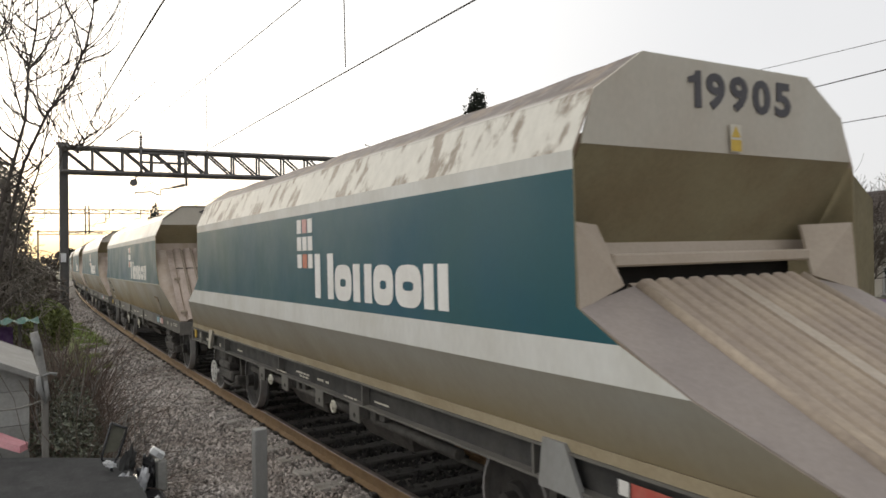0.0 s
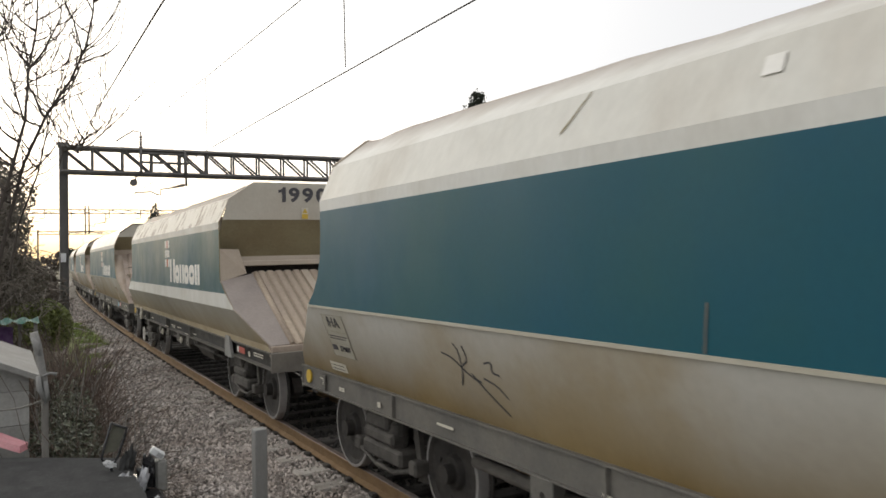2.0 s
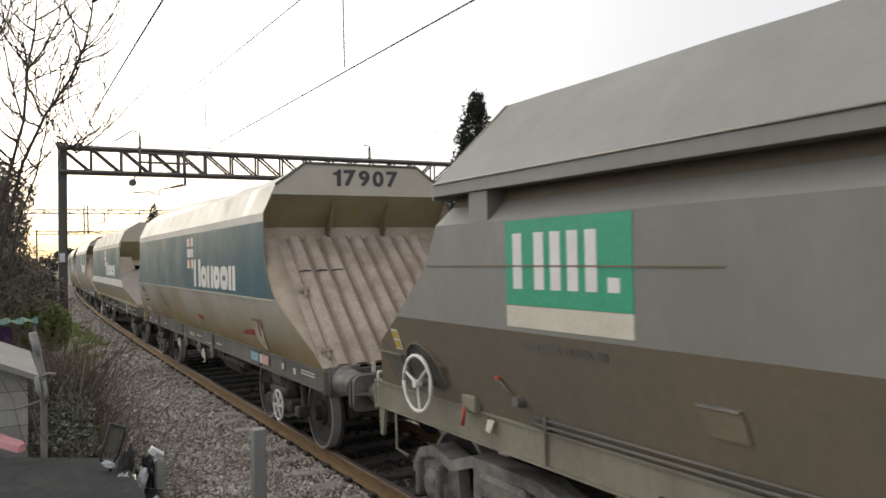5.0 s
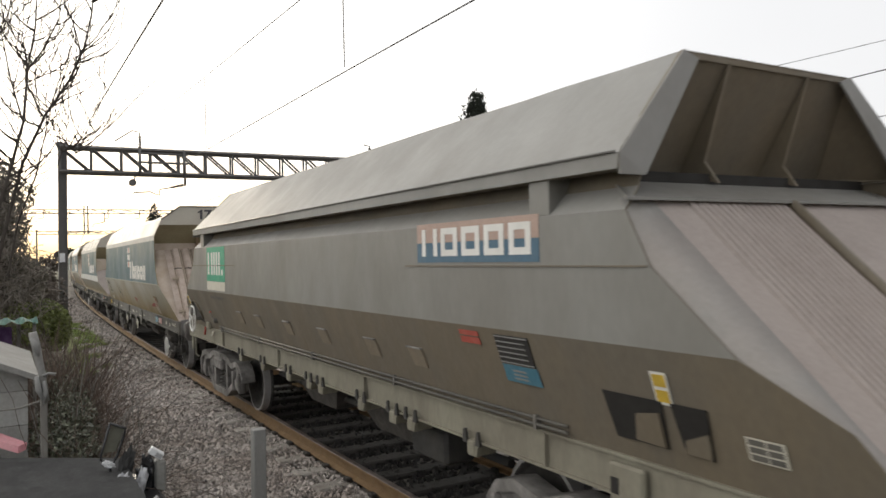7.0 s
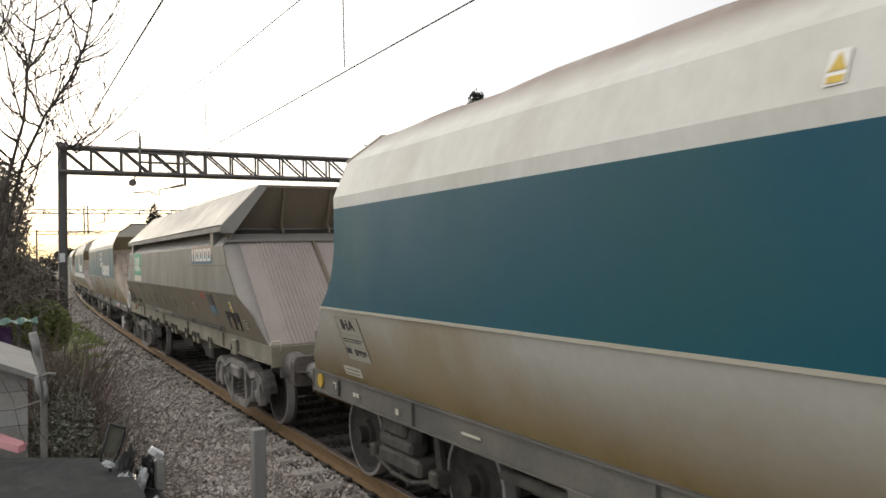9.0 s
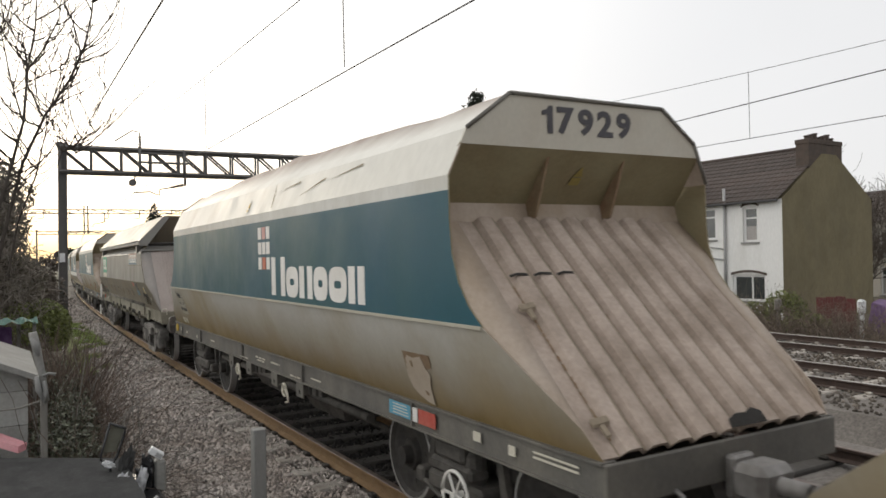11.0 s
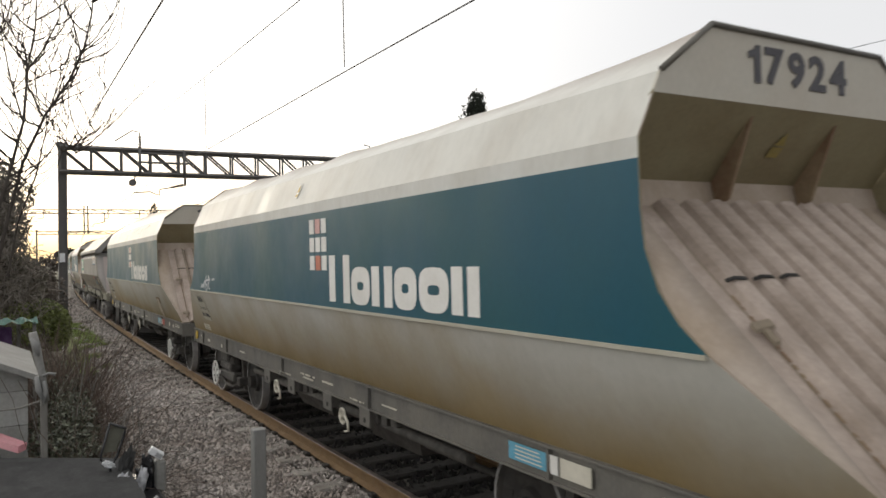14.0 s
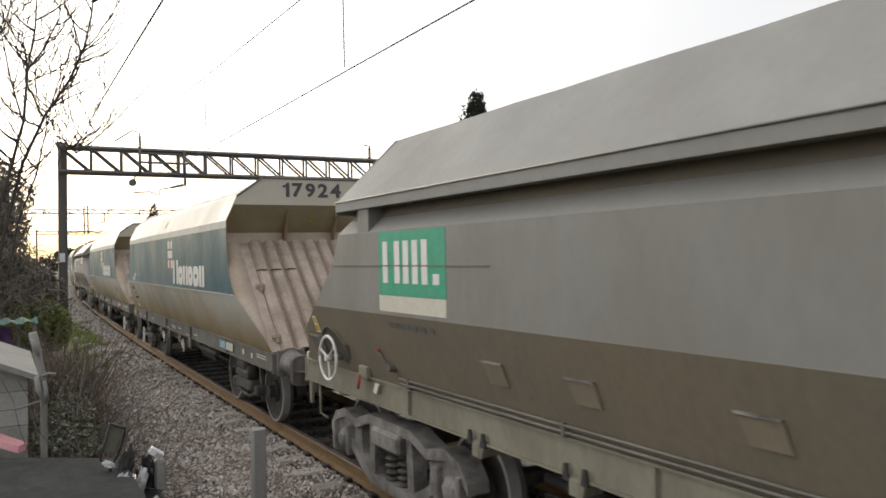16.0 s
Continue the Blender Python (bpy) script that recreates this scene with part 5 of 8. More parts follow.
    spoked_wheel(bm, (-1.36, 5.38, 1.42), 0.215, 0.016, 3, 0.35)
    part("brake_wheel", fixed(bm), M["lettering"], w, "white three-spoked brake wheel")
    bm = bmesh.new()
    lean = lambda z: -(1.16 + (z - 1.28) / 0.40 * 0.14 if z < 1.68 else 1.30 + (z - 1.68) / 0.245 * 0.08)
    arch = [(5.43 + 0.27 * math.cos(math.radians(a)), 1.47 + 0.25 * math.sin(math.radians(a))) for a in range(-10, 191, 20)]
    # flat patch: the recess's shade put into its dark colour
    slab(bm, [(lean(z) - 0.004, y, z) for y, z in arch] + [(lean(1.36) - 0.004, 5.26, 1.36)], (-0.003, 0, 0))
    part("brake_recess", fixed(bm), M["bogie"], w, "flat dark patch for the shaded recess behind the brake wheel")
    bm = bmesh.new()
    for (y0, z0), (y1, z1) in zip(arch, arch[1:]):
        slab(bm, [(lean(z0) - 0.002, y0, z0), (lean(z1) - 0.002, y1, z1), (lean(z1) - 0.002, 5.43 + (y1 - 5.43) * 1.06, 1.47 + (z1 - 1.47) * 1.06), (lean(z0) - 0.002, 5.43 + (y0 - 5.43) * 1.06, 1.47 + (z0 - 1.47) * 1.06)], (-0.03, 0, 0))
    slab(bm, [(lean(1.60) - 0.003, 5.24, 1.62), (lean(1.60) - 0.003, 5.10, 1.57), (lean(1.52) - 0.003, 5.10, 1.54), (lean(1.56) - 0.003, 5.24, 1.58)], (-0.02, 0, 0))
    part("recess_rim", fixed(bm), M["greydust"], w)
    bm = bmesh.new()
    tube(bm, [(-1.36, 5.38, 1.42), (-1.10, 5.38, 1.42)], 0.03, 8)
    part("wheel_shaft", fixed(bm), M["sole"], w)
    # covered box behind the leading edge, with pale ledges
    # the opening is a flat patch too, shade put into its colour
    bm = bmesh.new()
    slab(bm, [(lean(1.585) - 0.004, 6.10, 1.585), (lean(1.585) - 0.004, 5.79, 1.585), (lean(1.37) - 0.004, 5.82, 1.37), (lean(1.37) - 0.004, 6.05, 1.37)], (-0.006, 0, 0))
    part("locker_opening", fixed(bm), M["sole"], w, "flat dark patch for the shaded opening of a side locker")
    bm = bmesh.new()
    slab(bm, [(lean(1.60) - 0.004, 6.16, 1.60), (lean(1.60) - 0.004, 5.76, 1.60), (lean(1.585) - 0.004, 5.76, 1.585), (lean(1.585) - 0.004, 6.16, 1.585)], (-0.03, 0, 0))
    part("locker_ledge", fixed(bm), M["greysole"], w)
    # lever gear over the frame at the leading end
    bm = bmesh.new()
    box(bm, -1.23, -1.17, 4.78, 4.95, 1.27, 1.39, 0.01)
    part("lever_bracket", fixed(bm), M["greysole"], w)
    bm = bmesh.new()
    tube(bm, [(-1.26, 4.86, 1.31), (-1.27, 4.88, 1.18)], 0.016, 6)
    part("red_handle", fixed(bm), M["red"], w, "small red hand lever")
    bm = bmesh.new()
    tube(bm, [(-1.26, 4.22, 1.46), (-1.28, 4.32, 1.52), (-1.285, 4.39, 1.575)], 0.009, 6)
    lathe(bm, [(-1.28, 0.001), (-1.28, 0.035), (-1.20, 0.045)], (0, 4.22, 1.45), 10)
    part("valve_handle", fixed(bm), M["sole"], w, "small dark valve and handle")
    bm = bmesh.new()
    lathe(bm, [(-0.015, 0.001), (-0.015, 0.017), (0.015, 0.017)], (-1.285, 4.40, 1.58), 8)
    part("red_knob", fixed(bm), M["red"], w, "red knob")
    bm = bmesh.new()
    slab(bm, [(-1.185, 4.66, 1.25), (-1.185, 4.58, 1.25), (-1.20, 4.62, 1.16), (-1.20, 4.67, 1.17)], (-0.012, 0, 0))
    part("tag_plate", fixed(bm), M["cream"], w, "small pale tag")
    for y0, y1 in ((3.86, 4.03), (3.66, 3.84), (3.55, 3.62), (3.40, 3.53), (3.28, 3.35)):
        bm = bmesh.new()
        slab(bm, [(lean(1.82) - 0.005, y0, 1.82), (lean(1.82) - 0.005, y1, 1.82), (lean(1.865) - 0.005, y1, 1.865), (lean(1.865) - 0.005, y0, 1.865)], (-0.002, 0, 0))
        part("number_bar", fixed(bm), M["sole"], w, "faint dark painted bar")
    # steps hanging below the leading corner, and a pocket on the frame by the trailing bogie
    bm = bmesh.new()
    slab(bm, [(-1.14, 6.40, 1.05), (-1.14, 6.52, 1.05), (-1.14, 6.50, 0.78), (-1.14, 6.45, 0.78)], (0.03, 0, 0))
    part("corner_step", fixed(bm), M["greysole"], w, "pale step iron below the frame")
    bm = bmesh.new()
    tube(bm, [(-1.14, 6.18, 1.05), (-1.14, 6.18, 0.72), (-1.14, 5.98, 0.70)], 0.014, 6)
    part("step_rail", fixed(bm), M["greysole"], w, "thin bent step rail")
    bm = bmesh.new()
    box(bm, -1.215, -1.165, -4.92, -4.66, 1.00, 1.24, 0.015)
    pocket = part("frame_pocket", fixed(bm), M["greysole"], w, "pale square pocket on the frame")
    bm = bmesh.new()
    box(bm, -1.219, -1.214, -4.74, -4.68, 1.07, 1.16)
    part("pocket_hole", fixed(bm), M["darkhole"], pocket)
    # painted panels, plain shapes in their colours
    x = hw
    bars("sign_panel", w, [(3.05, 4.14, 2.09, 2.61)], M["green"], x, label="green painted panel")
    bars("sign_strip", w, [(3.05, 4.14, 1.955, 2.086)], M["cream"], x, label="cream strip below the green panel")
    for y0, y1 in ((3.14, 3.40), (3.46, 3.70), (3.76, 4.06)):
        for item in ((y1 - 0.09, y1, 2.19, 2.53), (y0, y0 + 0.09, 2.19, 2.53 if y1 > 3.5 else 2.27)):
            bars("sign_shape", w, [item], M["lettering"], x + 0.003, label="white letter-sized painted shape")
    bars("name_panel", w, [(-4.30, -2.80, 2.50, 2.64)], M["signpink"], x, label="faded salmon upper half of the name panel")
    bars("name_panel", w, [(-4.30, -2.80, 2.355, 2.497)], M["signblue"], x, label="dark blue lower half of the name panel")
    for k in range(5):
        y1 = -2.88 - 0.28 * k
        items = [(y1 - 0.055, y1, 2.40, 2.60), (y1 - 0.225, y1 - 0.17, 2.40, 2.60)]
        if k == 0:
            bars("name_shape", w, [items.pop()], M["lettering"], x + 0.003, label="white letter-sized painted shape")
        else:
            items.append((y1 - 0.17, y1 - 0.055, 2.555, 2.60))
            items.append((y1 - 0.17, y1 - 0.055, 2.40, 2.445))
        bars("name_shape", w, items, M["lettering"], x + 0.003, label="white letter-sized painted shape")
    bm = bmesh.new()

    def tilted(y0, y1, z0, z1, mi):
        f = lambda z: -(1.16 + (z - 1.28) / 0.40 * 0.14 if z < 1.68 else 1.30 + (z - 1.68) / 0.245 * 0.08) - 0.006
        slab(bm, [(f(z0), y0, z0), (f(z0), y1, z0), (f(z1), y1, z1), (f(z1), y0, z1)], (-0.003, 0, 0), mi)
    tilted(-3.60, -3.36, 1.80, 1.845, 0)
    tilted(-3.60, -3.36, 1.855, 1.89, 0)
    part("warning_label", fixed(bm), [M["red"]], w, "small red painted notice")
    bm = bmesh.new()
    tilted(-4.15, -3.79, 1.70, 1.89, 0)
    table = part("data_table", fixed(bm), [M["tableblack"]], w, "black load table with white rules")
    for k in range(6):
        bm = bmesh.new()
        tilted(-4.145 if k in (0, 5) else -4.10, -3.795, 1.705 + 0.034 * k, 1.713 + 0.034 * k, 0)
        bmesh.ops.translate(bm, verts=bm.verts, vec=(-0.003, 0, 0))
        part("table_rule", fixed(bm), [M["concretepost"]], table)
    bm = bmesh.new()
    tilted(-4.165, -3.80, 1.58, 1.695, 0)
    label = part("data_label", fixed(bm), [M["dullblue"]], w, "blue painted notice")
    for k in range(3):
        bm = bmesh.new()
        tilted(-4.04, -3.90, 1.60 + 0.026 * k, 1.612 + 0.026 * k, 0)
        bmesh.ops.translate(bm, verts=bm.verts, vec=(-0.003, 0, 0))
        part("label_bar", fixed(bm), [M["concretepost"]], label)
    for y0, y1 in ((-5.22, -5.115), (5.72, 5.83)):
        bm = bmesh.new()
        tilted(y0, y1, 1.64, 1.81, 0)
        hazard = part("hazard_label", fixed(bm), [M["lettering"]], w, "white-bordered yellow hazard label")
        for z in (1.655, 1.735):
            bm = bmesh.new()
            tilted(y0 + 0.012, y1 - 0.012, z, z + 0.062, 0)
            bmesh.ops.translate(bm, verts=bm.verts, vec=(-0.003, 0, 0))
            part("yellow_field", fixed(bm), [M["yellow"]], hazard)
    bm = bmesh.new()
    tilted(-5.80, -5.60, 1.455, 1.57, 0)
    plate = part("maker_plate", fixed(bm), [M["cream"]], w, "small white-ruled data plate")
    for k in range(3):
        for y0, y1 in ((-5.785, -5.71), (-5.70, -5.615)):
            bm = bmesh.new()
            tilted(y0, y1, 1.463 + 0.036 * k, 1.49 + 0.036 * k, 0)
            bmesh.ops.translate(bm, verts=bm.verts, vec=(-0.003, 0, 0))
            part("plate_cell", fixed(bm), [M["sole"]], plate)
    return w


ROOF_BEND = {"17907": [(-5.1, 0), (-4.3, -0.07), (-3, -0.10), (-1, -0.10), (1, -0.05), (3, 0.0), (5.1, 0)], "17929": [(-5.1, 0), (-4.2, 0.0), (-1.5, 0.07), (0.5, 0.09), (3, 0.05), (5.1, 0)],
             "17924": [(-5.1, 0), (-4.2, -0.07), (-2, -0.08), (0, -0.05), (3, -0.03), (5.1, 0)]}


def roof(w, number, stripe):
    """The two sloping roof panels, dented and sagging differently on each wagon."""
    hy, top_z, mid_z = (4.80, 3.60, 3.34) if stripe else (5.125, 3.615, 3.33)
    for s in (-1, 1):
        part("roof_panel", panel([(HW, 2.985, hy), (1.19, mid_z, hy + 0.01), (0.80, top_z, hy + 0.008)], s, nl=30, rough=0.022 if stripe else 0.035, seed=3.0 + s + int(number) % 7,
                                 bend=ROOF_BEND.get(number, [(-4.9, 0), (-3.8, -0.03), (3.8, -0.03), (4.9, 0)])), [M["roofdirt"] if stripe else M["white"], M["cheek"]], w, "weathered cream sloping roof panel")


def details_blue(w, number, front_code, rear_buffers, front_buffers, stripe=False, handwheels=()):
    """What sets one blue wagon apart: numbers, marks, couplings."""
    hy = 4.815 if stripe else 5.14
    roof(w, number, stripe)
    end_text(w, number, -hy - 0.005, 3.335 if not stripe else 3.295, -1, 0.235 if stripe else 0.215, -0.50 if number in ("17924", "17929") else -0.42)
    end_text(w, number, hy + 0.005, 3.335 if not stripe else 3.295, 1, 0.235 if stripe else 0.215, -0.42)
    logo(w, -0.72 if stripe else -1.06 if number == "17907" else -0.96, 2.0 if stripe else 1.98)
    for e, b in ((-1, rear_buffers), (1, front_buffers)):
        if b:
            buffers(w, e, e * (6.535 if stripe else 6.435), 0.77 if e < 0 else 0.66)
        else:
            bar_coupling(w, e, e * (6.535 if stripe else 6.435))
    bm = bmesh.new()
    if stripe:
        slab(bm, [(-0.055, -hy - 0.018, 3.03), (0.055, -hy - 0.018, 3.03), (0.055, -hy - 0.018, 3.21), (-0.055, -hy - 0.018, 3.21)], (0, 0.002, 0))
    else:
        slab(bm, [(-0.07, -4.925, 2.965), (0.03, -4.925, 2.965), (0.03, -4.972, 3.016), (-0.07, -4.972, 3.016)], (0, 0.002, -0.004))
        slab(bm, [(-0.06, -4.985, 3.03), (0.03, -4.985, 3.03), (-0.015, -5.045, 3.096)], (0, 0.002, -0.004))
    hazard = part("hazard_label", fixed(bm), M["cream"] if stripe else M["faintyellow"], w, "small yellow hazard label")
    if stripe:
        bm = bmesh.new()
        slab(bm, [(-0.045, -hy - 0.021, 3.125), (0.045, -hy - 0.021, 3.125), (0.0, -hy - 0.021, 3.20)], (0, 0.002, 0))
        part("yellow_triangle", fixed(bm), M["yellow"], hazard)
        bm = bmesh.new()
        slab(bm, [(-0.05, -hy - 0.021, 3.035), (0.05, -hy - 0.021, 3.035), (0.05, -hy - 0.021, 3.11), (-0.05, -hy - 0.021, 3.11)], (0, 0.002, 0))
        part("yellow_field", fixed(bm), M["yellow"], hazard)
    face = 1.115
    if stripe:
        bars("frame_notice", w, [(-5.28, -4.96, 1.03, 1.115)], M["red"], face + 0.006, label="small red notice on the frame")
        bars("frame_notice", w, [(-4.94, -4.86, 1.03, 1.115)], M["lettering"], face + 0.006, label="small white notice on the frame")
        for y in (4.90, -4.30):
            bm = bmesh.new()
            low = (y + 0.11, y + 0.23) if y > 0 else (y - 0.26, y + 0.17)
            slab(bm, [(-1.135, y - 0.10, 1.22), (-1.135, y + 0.12, 1.22), (-1.135, low[1], 0.90), (-1.135, low[0], 0.90)], (0.04, 0, 0))
            part("frame_strut", fixed(bm), M["plate"] if y > 0 else M["concretepost"], w, "strut plate on the frame")
    else:
        bars("frame_notice", w, [(-4.05, -3.62, 1.0, 1.12)], M["lightblue"], face + 0.006, label="pale blue notice on the frame")
        for k in range(4):
            bars("notice_line", w, [(-3.99 + 0.01 * k, -3.70, 1.018 + 0.026 * k, 1.026 + 0.026 * k)], M["cream"], face + 0.0095, label="pale line of small print")
        bars("frame_notice", w, [(-4.15, -4.07, 1.0, 1.12)], M["lettering"], face + 0.006, label="small white notice on the frame")
        bars("frame_notice", w, [(-4.46, -4.17, 1.0, 1.12)], M["cream"] if number == "17924" else M["pink"] if number != "17929" else M["red"], face + 0.006, label="faded red notice on the frame")
    for mark in ((-5.12, -5.02, 1.03, 1.10), (-5.55, -5.47, 1.02, 1.09), (-6.2, -5.75, 1.06, 1.075), (-6.2, -5.75, 1.095, 1.108), (5.22, 5.28, 1.02, 1.06), (5.15, 5.20, 1.02, 1.06),
                 (-1.9, -1.6, 1.03, 1.045), (4.3, 4.36, 1.0, 1.05), (3.0, 3.25, 1.04, 1.06)):
        bars("painted_mark", w, [mark], M["cream"], face + 0.004, label="small pale painted mark")
    # blocks of small stencilled print on the frame, as bars of character size
    rng = random.Random(int(number))
    for y0, y1, z0, z1 in ((0.98, 1.36, 0.975, 0.995), (0.16, 0.60, 1.045, 1.068), (0.20, 0.52, 1.010, 1.033), (-0.44, -0.10, 1.04, 1.066), (-1.20, -0.86, 0.975, 0.995)):
        items, y = [], y1
        while y > y0:
            wide = rng.uniform(0.016, 0.030)
            if rng.random() > 0.15:
                items.append((y - wide, y, z0 + rng.uniform(0, 0.003), z1 - rng.uniform(0, 0.003)))
            y -= wide + 0.008
        tagged(bars("small_print", w, items, M["cream"], face + 0.004, label="row of small pale stencilled print"), kind="stuff")
    bm = bmesh.new()
    box(bm, -face - 0.012, -face + 0.005, 5.66, 5.82, 0.96, 1.13)
    plate = part("frame_plate", fixed(bm), M["sole"], w, "grimy square plate with a pale hook mark")
    bm = bmesh.new()
    box(bm, -face - 0.016, -face - 0.011, 5.70, 5.78, 1.085, 1.098)
    box(bm, -face - 0.016, -face - 0.011, 5.70, 5.712, 1.03, 1.085)
    part("hook_mark", fixed(bm), M["cream"], plate)
    bm = bmesh.new()
    lathe(bm, [(-face - 0.008, 0.001), (-face - 0.008, 0.075), (-face + 0.01, 0.075)], (0, 6.17, 1.06), 20)
    part("yellow_disc", fixed(bm), M["yellow"], w, "yellow disc on the frame")
    if front_code:
        tilt = math.degrees(math.atan2(0.265, 0.75))
        fx = lambda zz: -(1.085 + (zz - 1.165) / 0.75 * 0.265) - 0.004

        def lettering(words, height, y, z, width, name):
            digits(words, height, width, name, 0.0, w, pose(fx(z) - 0.007, y, z, 0, 0, -90) @ pose(0, 0, 0, tilt, 0, 0), "dark stencilled character")

        def sheet(name, y0, y1, z0, z1, material, label):
            bm = bmesh.new()
            lift = 0.0 if name == "clean_panel" else 0.003
            slab(bm, [(fx(z0) - lift, y0, z0), (fx(z0) - lift, y1, z0), (fx(z1) - lift, y1, z1), (fx(z1) - lift, y0, z1)], (-0.002, 0, 0))
            return part(name, fixed(bm), material, w, label)
        sheet("clean_panel", 4.70, 5.22, 1.405, 1.841, M["cleanlitpaint"], "cleaner painted panel behind the type code")
        lettering("JHA", 0.105, 5.12, 1.715, 0.30, "code_letter")
        lettering(number, 0.062, 4.99, 1.465, 0.245, "code_figure")
        sheet("code_bar", 5.08, 5.20, 1.47, 1.525, M["black"], "dark painted bar")
        for z in (1.615, 1.59):
            sheet("data_line", 4.74 + (1.615 - z) * 2, 5.19, z, z + 0.010, M["black"], "dark stencilled line")
        for y0, y1, z0, z1 in ((4.70, 5.22, 1.836, 1.839), (4.70, 5.22, 1.405, 1.408), (5.217, 5.22, 1.41, 1.836), (4.70, 4.703, 1.41, 1.836), (4.72, 5.20, 1.665, 1.667), (4.72, 5.20, 1.545, 1.547)):
            sheet("frame_line", y0, y1, z0, z1, M["faintline"], "thin painted frame line")
        sheet("clean_plate", 5.04, 5.45, 1.225, 1.32, M["cream"], "pale data plate on the stained panel")
        for z in (1.247, 1.285):
            bm = bmesh.new()
            slab(bm, [(fx(z) - 0.007, 5.09, z), (fx(z) - 0.007, 5.40, z), (fx(z + 0.008) - 0.007, 5.40, z + 0.008), (fx(z + 0.008) - 0.007, 5.09, z + 0.008)], (-0.002, 0, 0))
            part("plate_line", fixed(bm), M["sole"], w, "grey line of small print")
    for y, r in handwheels:
        bm = bmesh.new()
        spoked_wheel(bm, (-1.05, y, 0.50), r, 0.016, 6)
        tube(bm, [(-1.05, y, 0.5), (-0.8, y, 0.5)], 0.03, 8)
        part("brake_wheel", fixed(bm), M["lettering"], w, "white spoked brake wheel")
    if not stripe and number != "17924":
        # notch in the lower panel with a worn, pale-streaked patch below it
        low_patch(w, "door_notch", [(-4.60, 1.62), (-4.144, 1.62), (-4.12, 1.43), (-4.30, 1.44), (-4.575, 1.52)], M["rust"], "dark brown notch in the lower side")
        low_patch(w, "worn_patch", [(-4.17, 1.55), (-4.22, 1.59), (-4.31, 1.575), (-4.45, 1.60), (-4.48, 1.50), (-4.53, 1.45), (-4.47, 1.36), (-4.44, 1.19), (-4.33, 1.205), (-4.22, 1.25), (-4.14, 1.30), (-4.115, 1.41), (-4.15, 1.49)],
                  M["corner"], "worn pale patch", 0.010)
        low_patch(w, "worn_hole", [(-4.25, 1.545), (-4.28, 1.55), (-4.275, 1.49), (-4.25, 1.50)], M["rust"], "", 0.015)
        low_patch(w, "worn_hole", [(-4.36, 1.305), (-4.405, 1.29), (-4.40, 1.262), (-4.365, 1.275)], M["rust"], "", 0.015)
        if number == "17907":
            low_patch(w, "red_smear", [(-4.455, 1.59), (-4.42, 1.595), (-4.38, 1.52), (-4.33, 1.45), (-4.32, 1.39), (-4.37, 1.38), (-4.385, 1.45), (-4.43, 1.51)], M["redscrape"], "red smear on the worn patch", 0.015)


def low_patch(w, name, pts, material, label, lift=0.004):
    """A patch, hole or smear on the sloping lower side: points of (y, z)."""
    bm = bmesh.new()
    slab(bm, [(-LOW(z) - lift, y, z) for y, z in pts], (-0.003, 0, 0))
    part(name, fixed(bm), material, w, label)


def strokes(name, parent, lines, material, radius, face, label):
    """Sprayed strokes on the left side: polylines of (y, z); face gives the lateral place at a height."""
    bm = bmesh.new()
    for line in lines:
        for _ in range(1 if len(line) > 2 else 0):
            # rounded corners, as a spray can draws them
            cut = [line[0]]
            for (ya, za), (yb, zb) in zip(line, line[1:]):
                cut += [(ya * 0.75 + yb * 0.25, za * 0.75 + zb * 0.25), (ya * 0.25 + yb * 0.75, za * 0.25 + zb * 0.75)]
            line = cut + [line[-1]]
        for (y0, z0), (y1, z1) in zip(line, line[1:]):
            d = Vector((y1 - y0, z1 - z0))
            nn = Vector((-d.y, d.x)).normalized() * radius
            e = d.normalized() * radius * 0.6
            pts = [(y0 - e.x + nn.x, z0 - e.y + nn.y), (y1 + e.x + nn.x, z1 + e.y + nn.y), (y1 + e.x - nn.x, z1 + e.y - nn.y), (y0 - e.x - nn.x, z0 - e.y - nn.y)]
            slab(bm, [(-face(z) - 0.004, y, z) for y, z in pts], (-0.0015, 0, 0))
    part(name, fixed(bm), material, parent, label)


SPEED = 4.045
# where each wagon's middle stands along the track at the start
START = {0: 7.98, 1: -6.147, 2: -20.56, 3: -34.85, 4: -48.83, 5: -63.22}
START.update({-k: 7.98 + 14.15 * k for k in range(1, 7)})
LOW = lambda z: 1.085 + (z - 1.165) / 0.75 * 0.265
TRAIN = []
stripe_w, plain_w, grey_w = blue_wagon(True), blue_wagon(False), grey_wagon()


def take(kind):
    src = {"stripe": stripe_w, "plain": plain_w, "grey": grey_w}[kind]
    return copy_thing(src, Matrix.Identity(4))


# place in the train (0: the wagon that passes first), kind, number, type code, rear and front buffers, wheels
order = [(-6, "plain", "17911", True, True, False, ()), (-5, "stripe", "19903", False, False, True, ()), (-4, "plain", "17916", True, True, False, ()),
         (-3, "plain", "17918", True, False, True, ()), (-2, "plain", "17921", True, True, False, ()), (-1, "plain", "17913", True, False, False, ()),
         (0, "stripe", "19905", False, False, False, ((5.07, 0.17),)), (1, "plain", "17907", True, True, False, ((-4.62, 0.19),)), (2, "grey", "", False, True, True, ()),
         (3, "plain", "17929", True, False, True, ((-4.62, 0.19),)), (4, "plain", "17924", True, True, False, ((5.07, 0.19),)), (5, "grey", "", False, True, True, ())]
for place, kind, number, code, rear, front, wheels in order:
    w = take(kind)
    if kind != "grey":
        details_blue(w, number, code, rear, front, kind == "stripe", wheels)
    TRAIN.append((place, w))
for src in (stripe_w, plain_w, grey_w):
    for o in (*src.children_recursive, src):
        bpy.data.objects.remove(o)
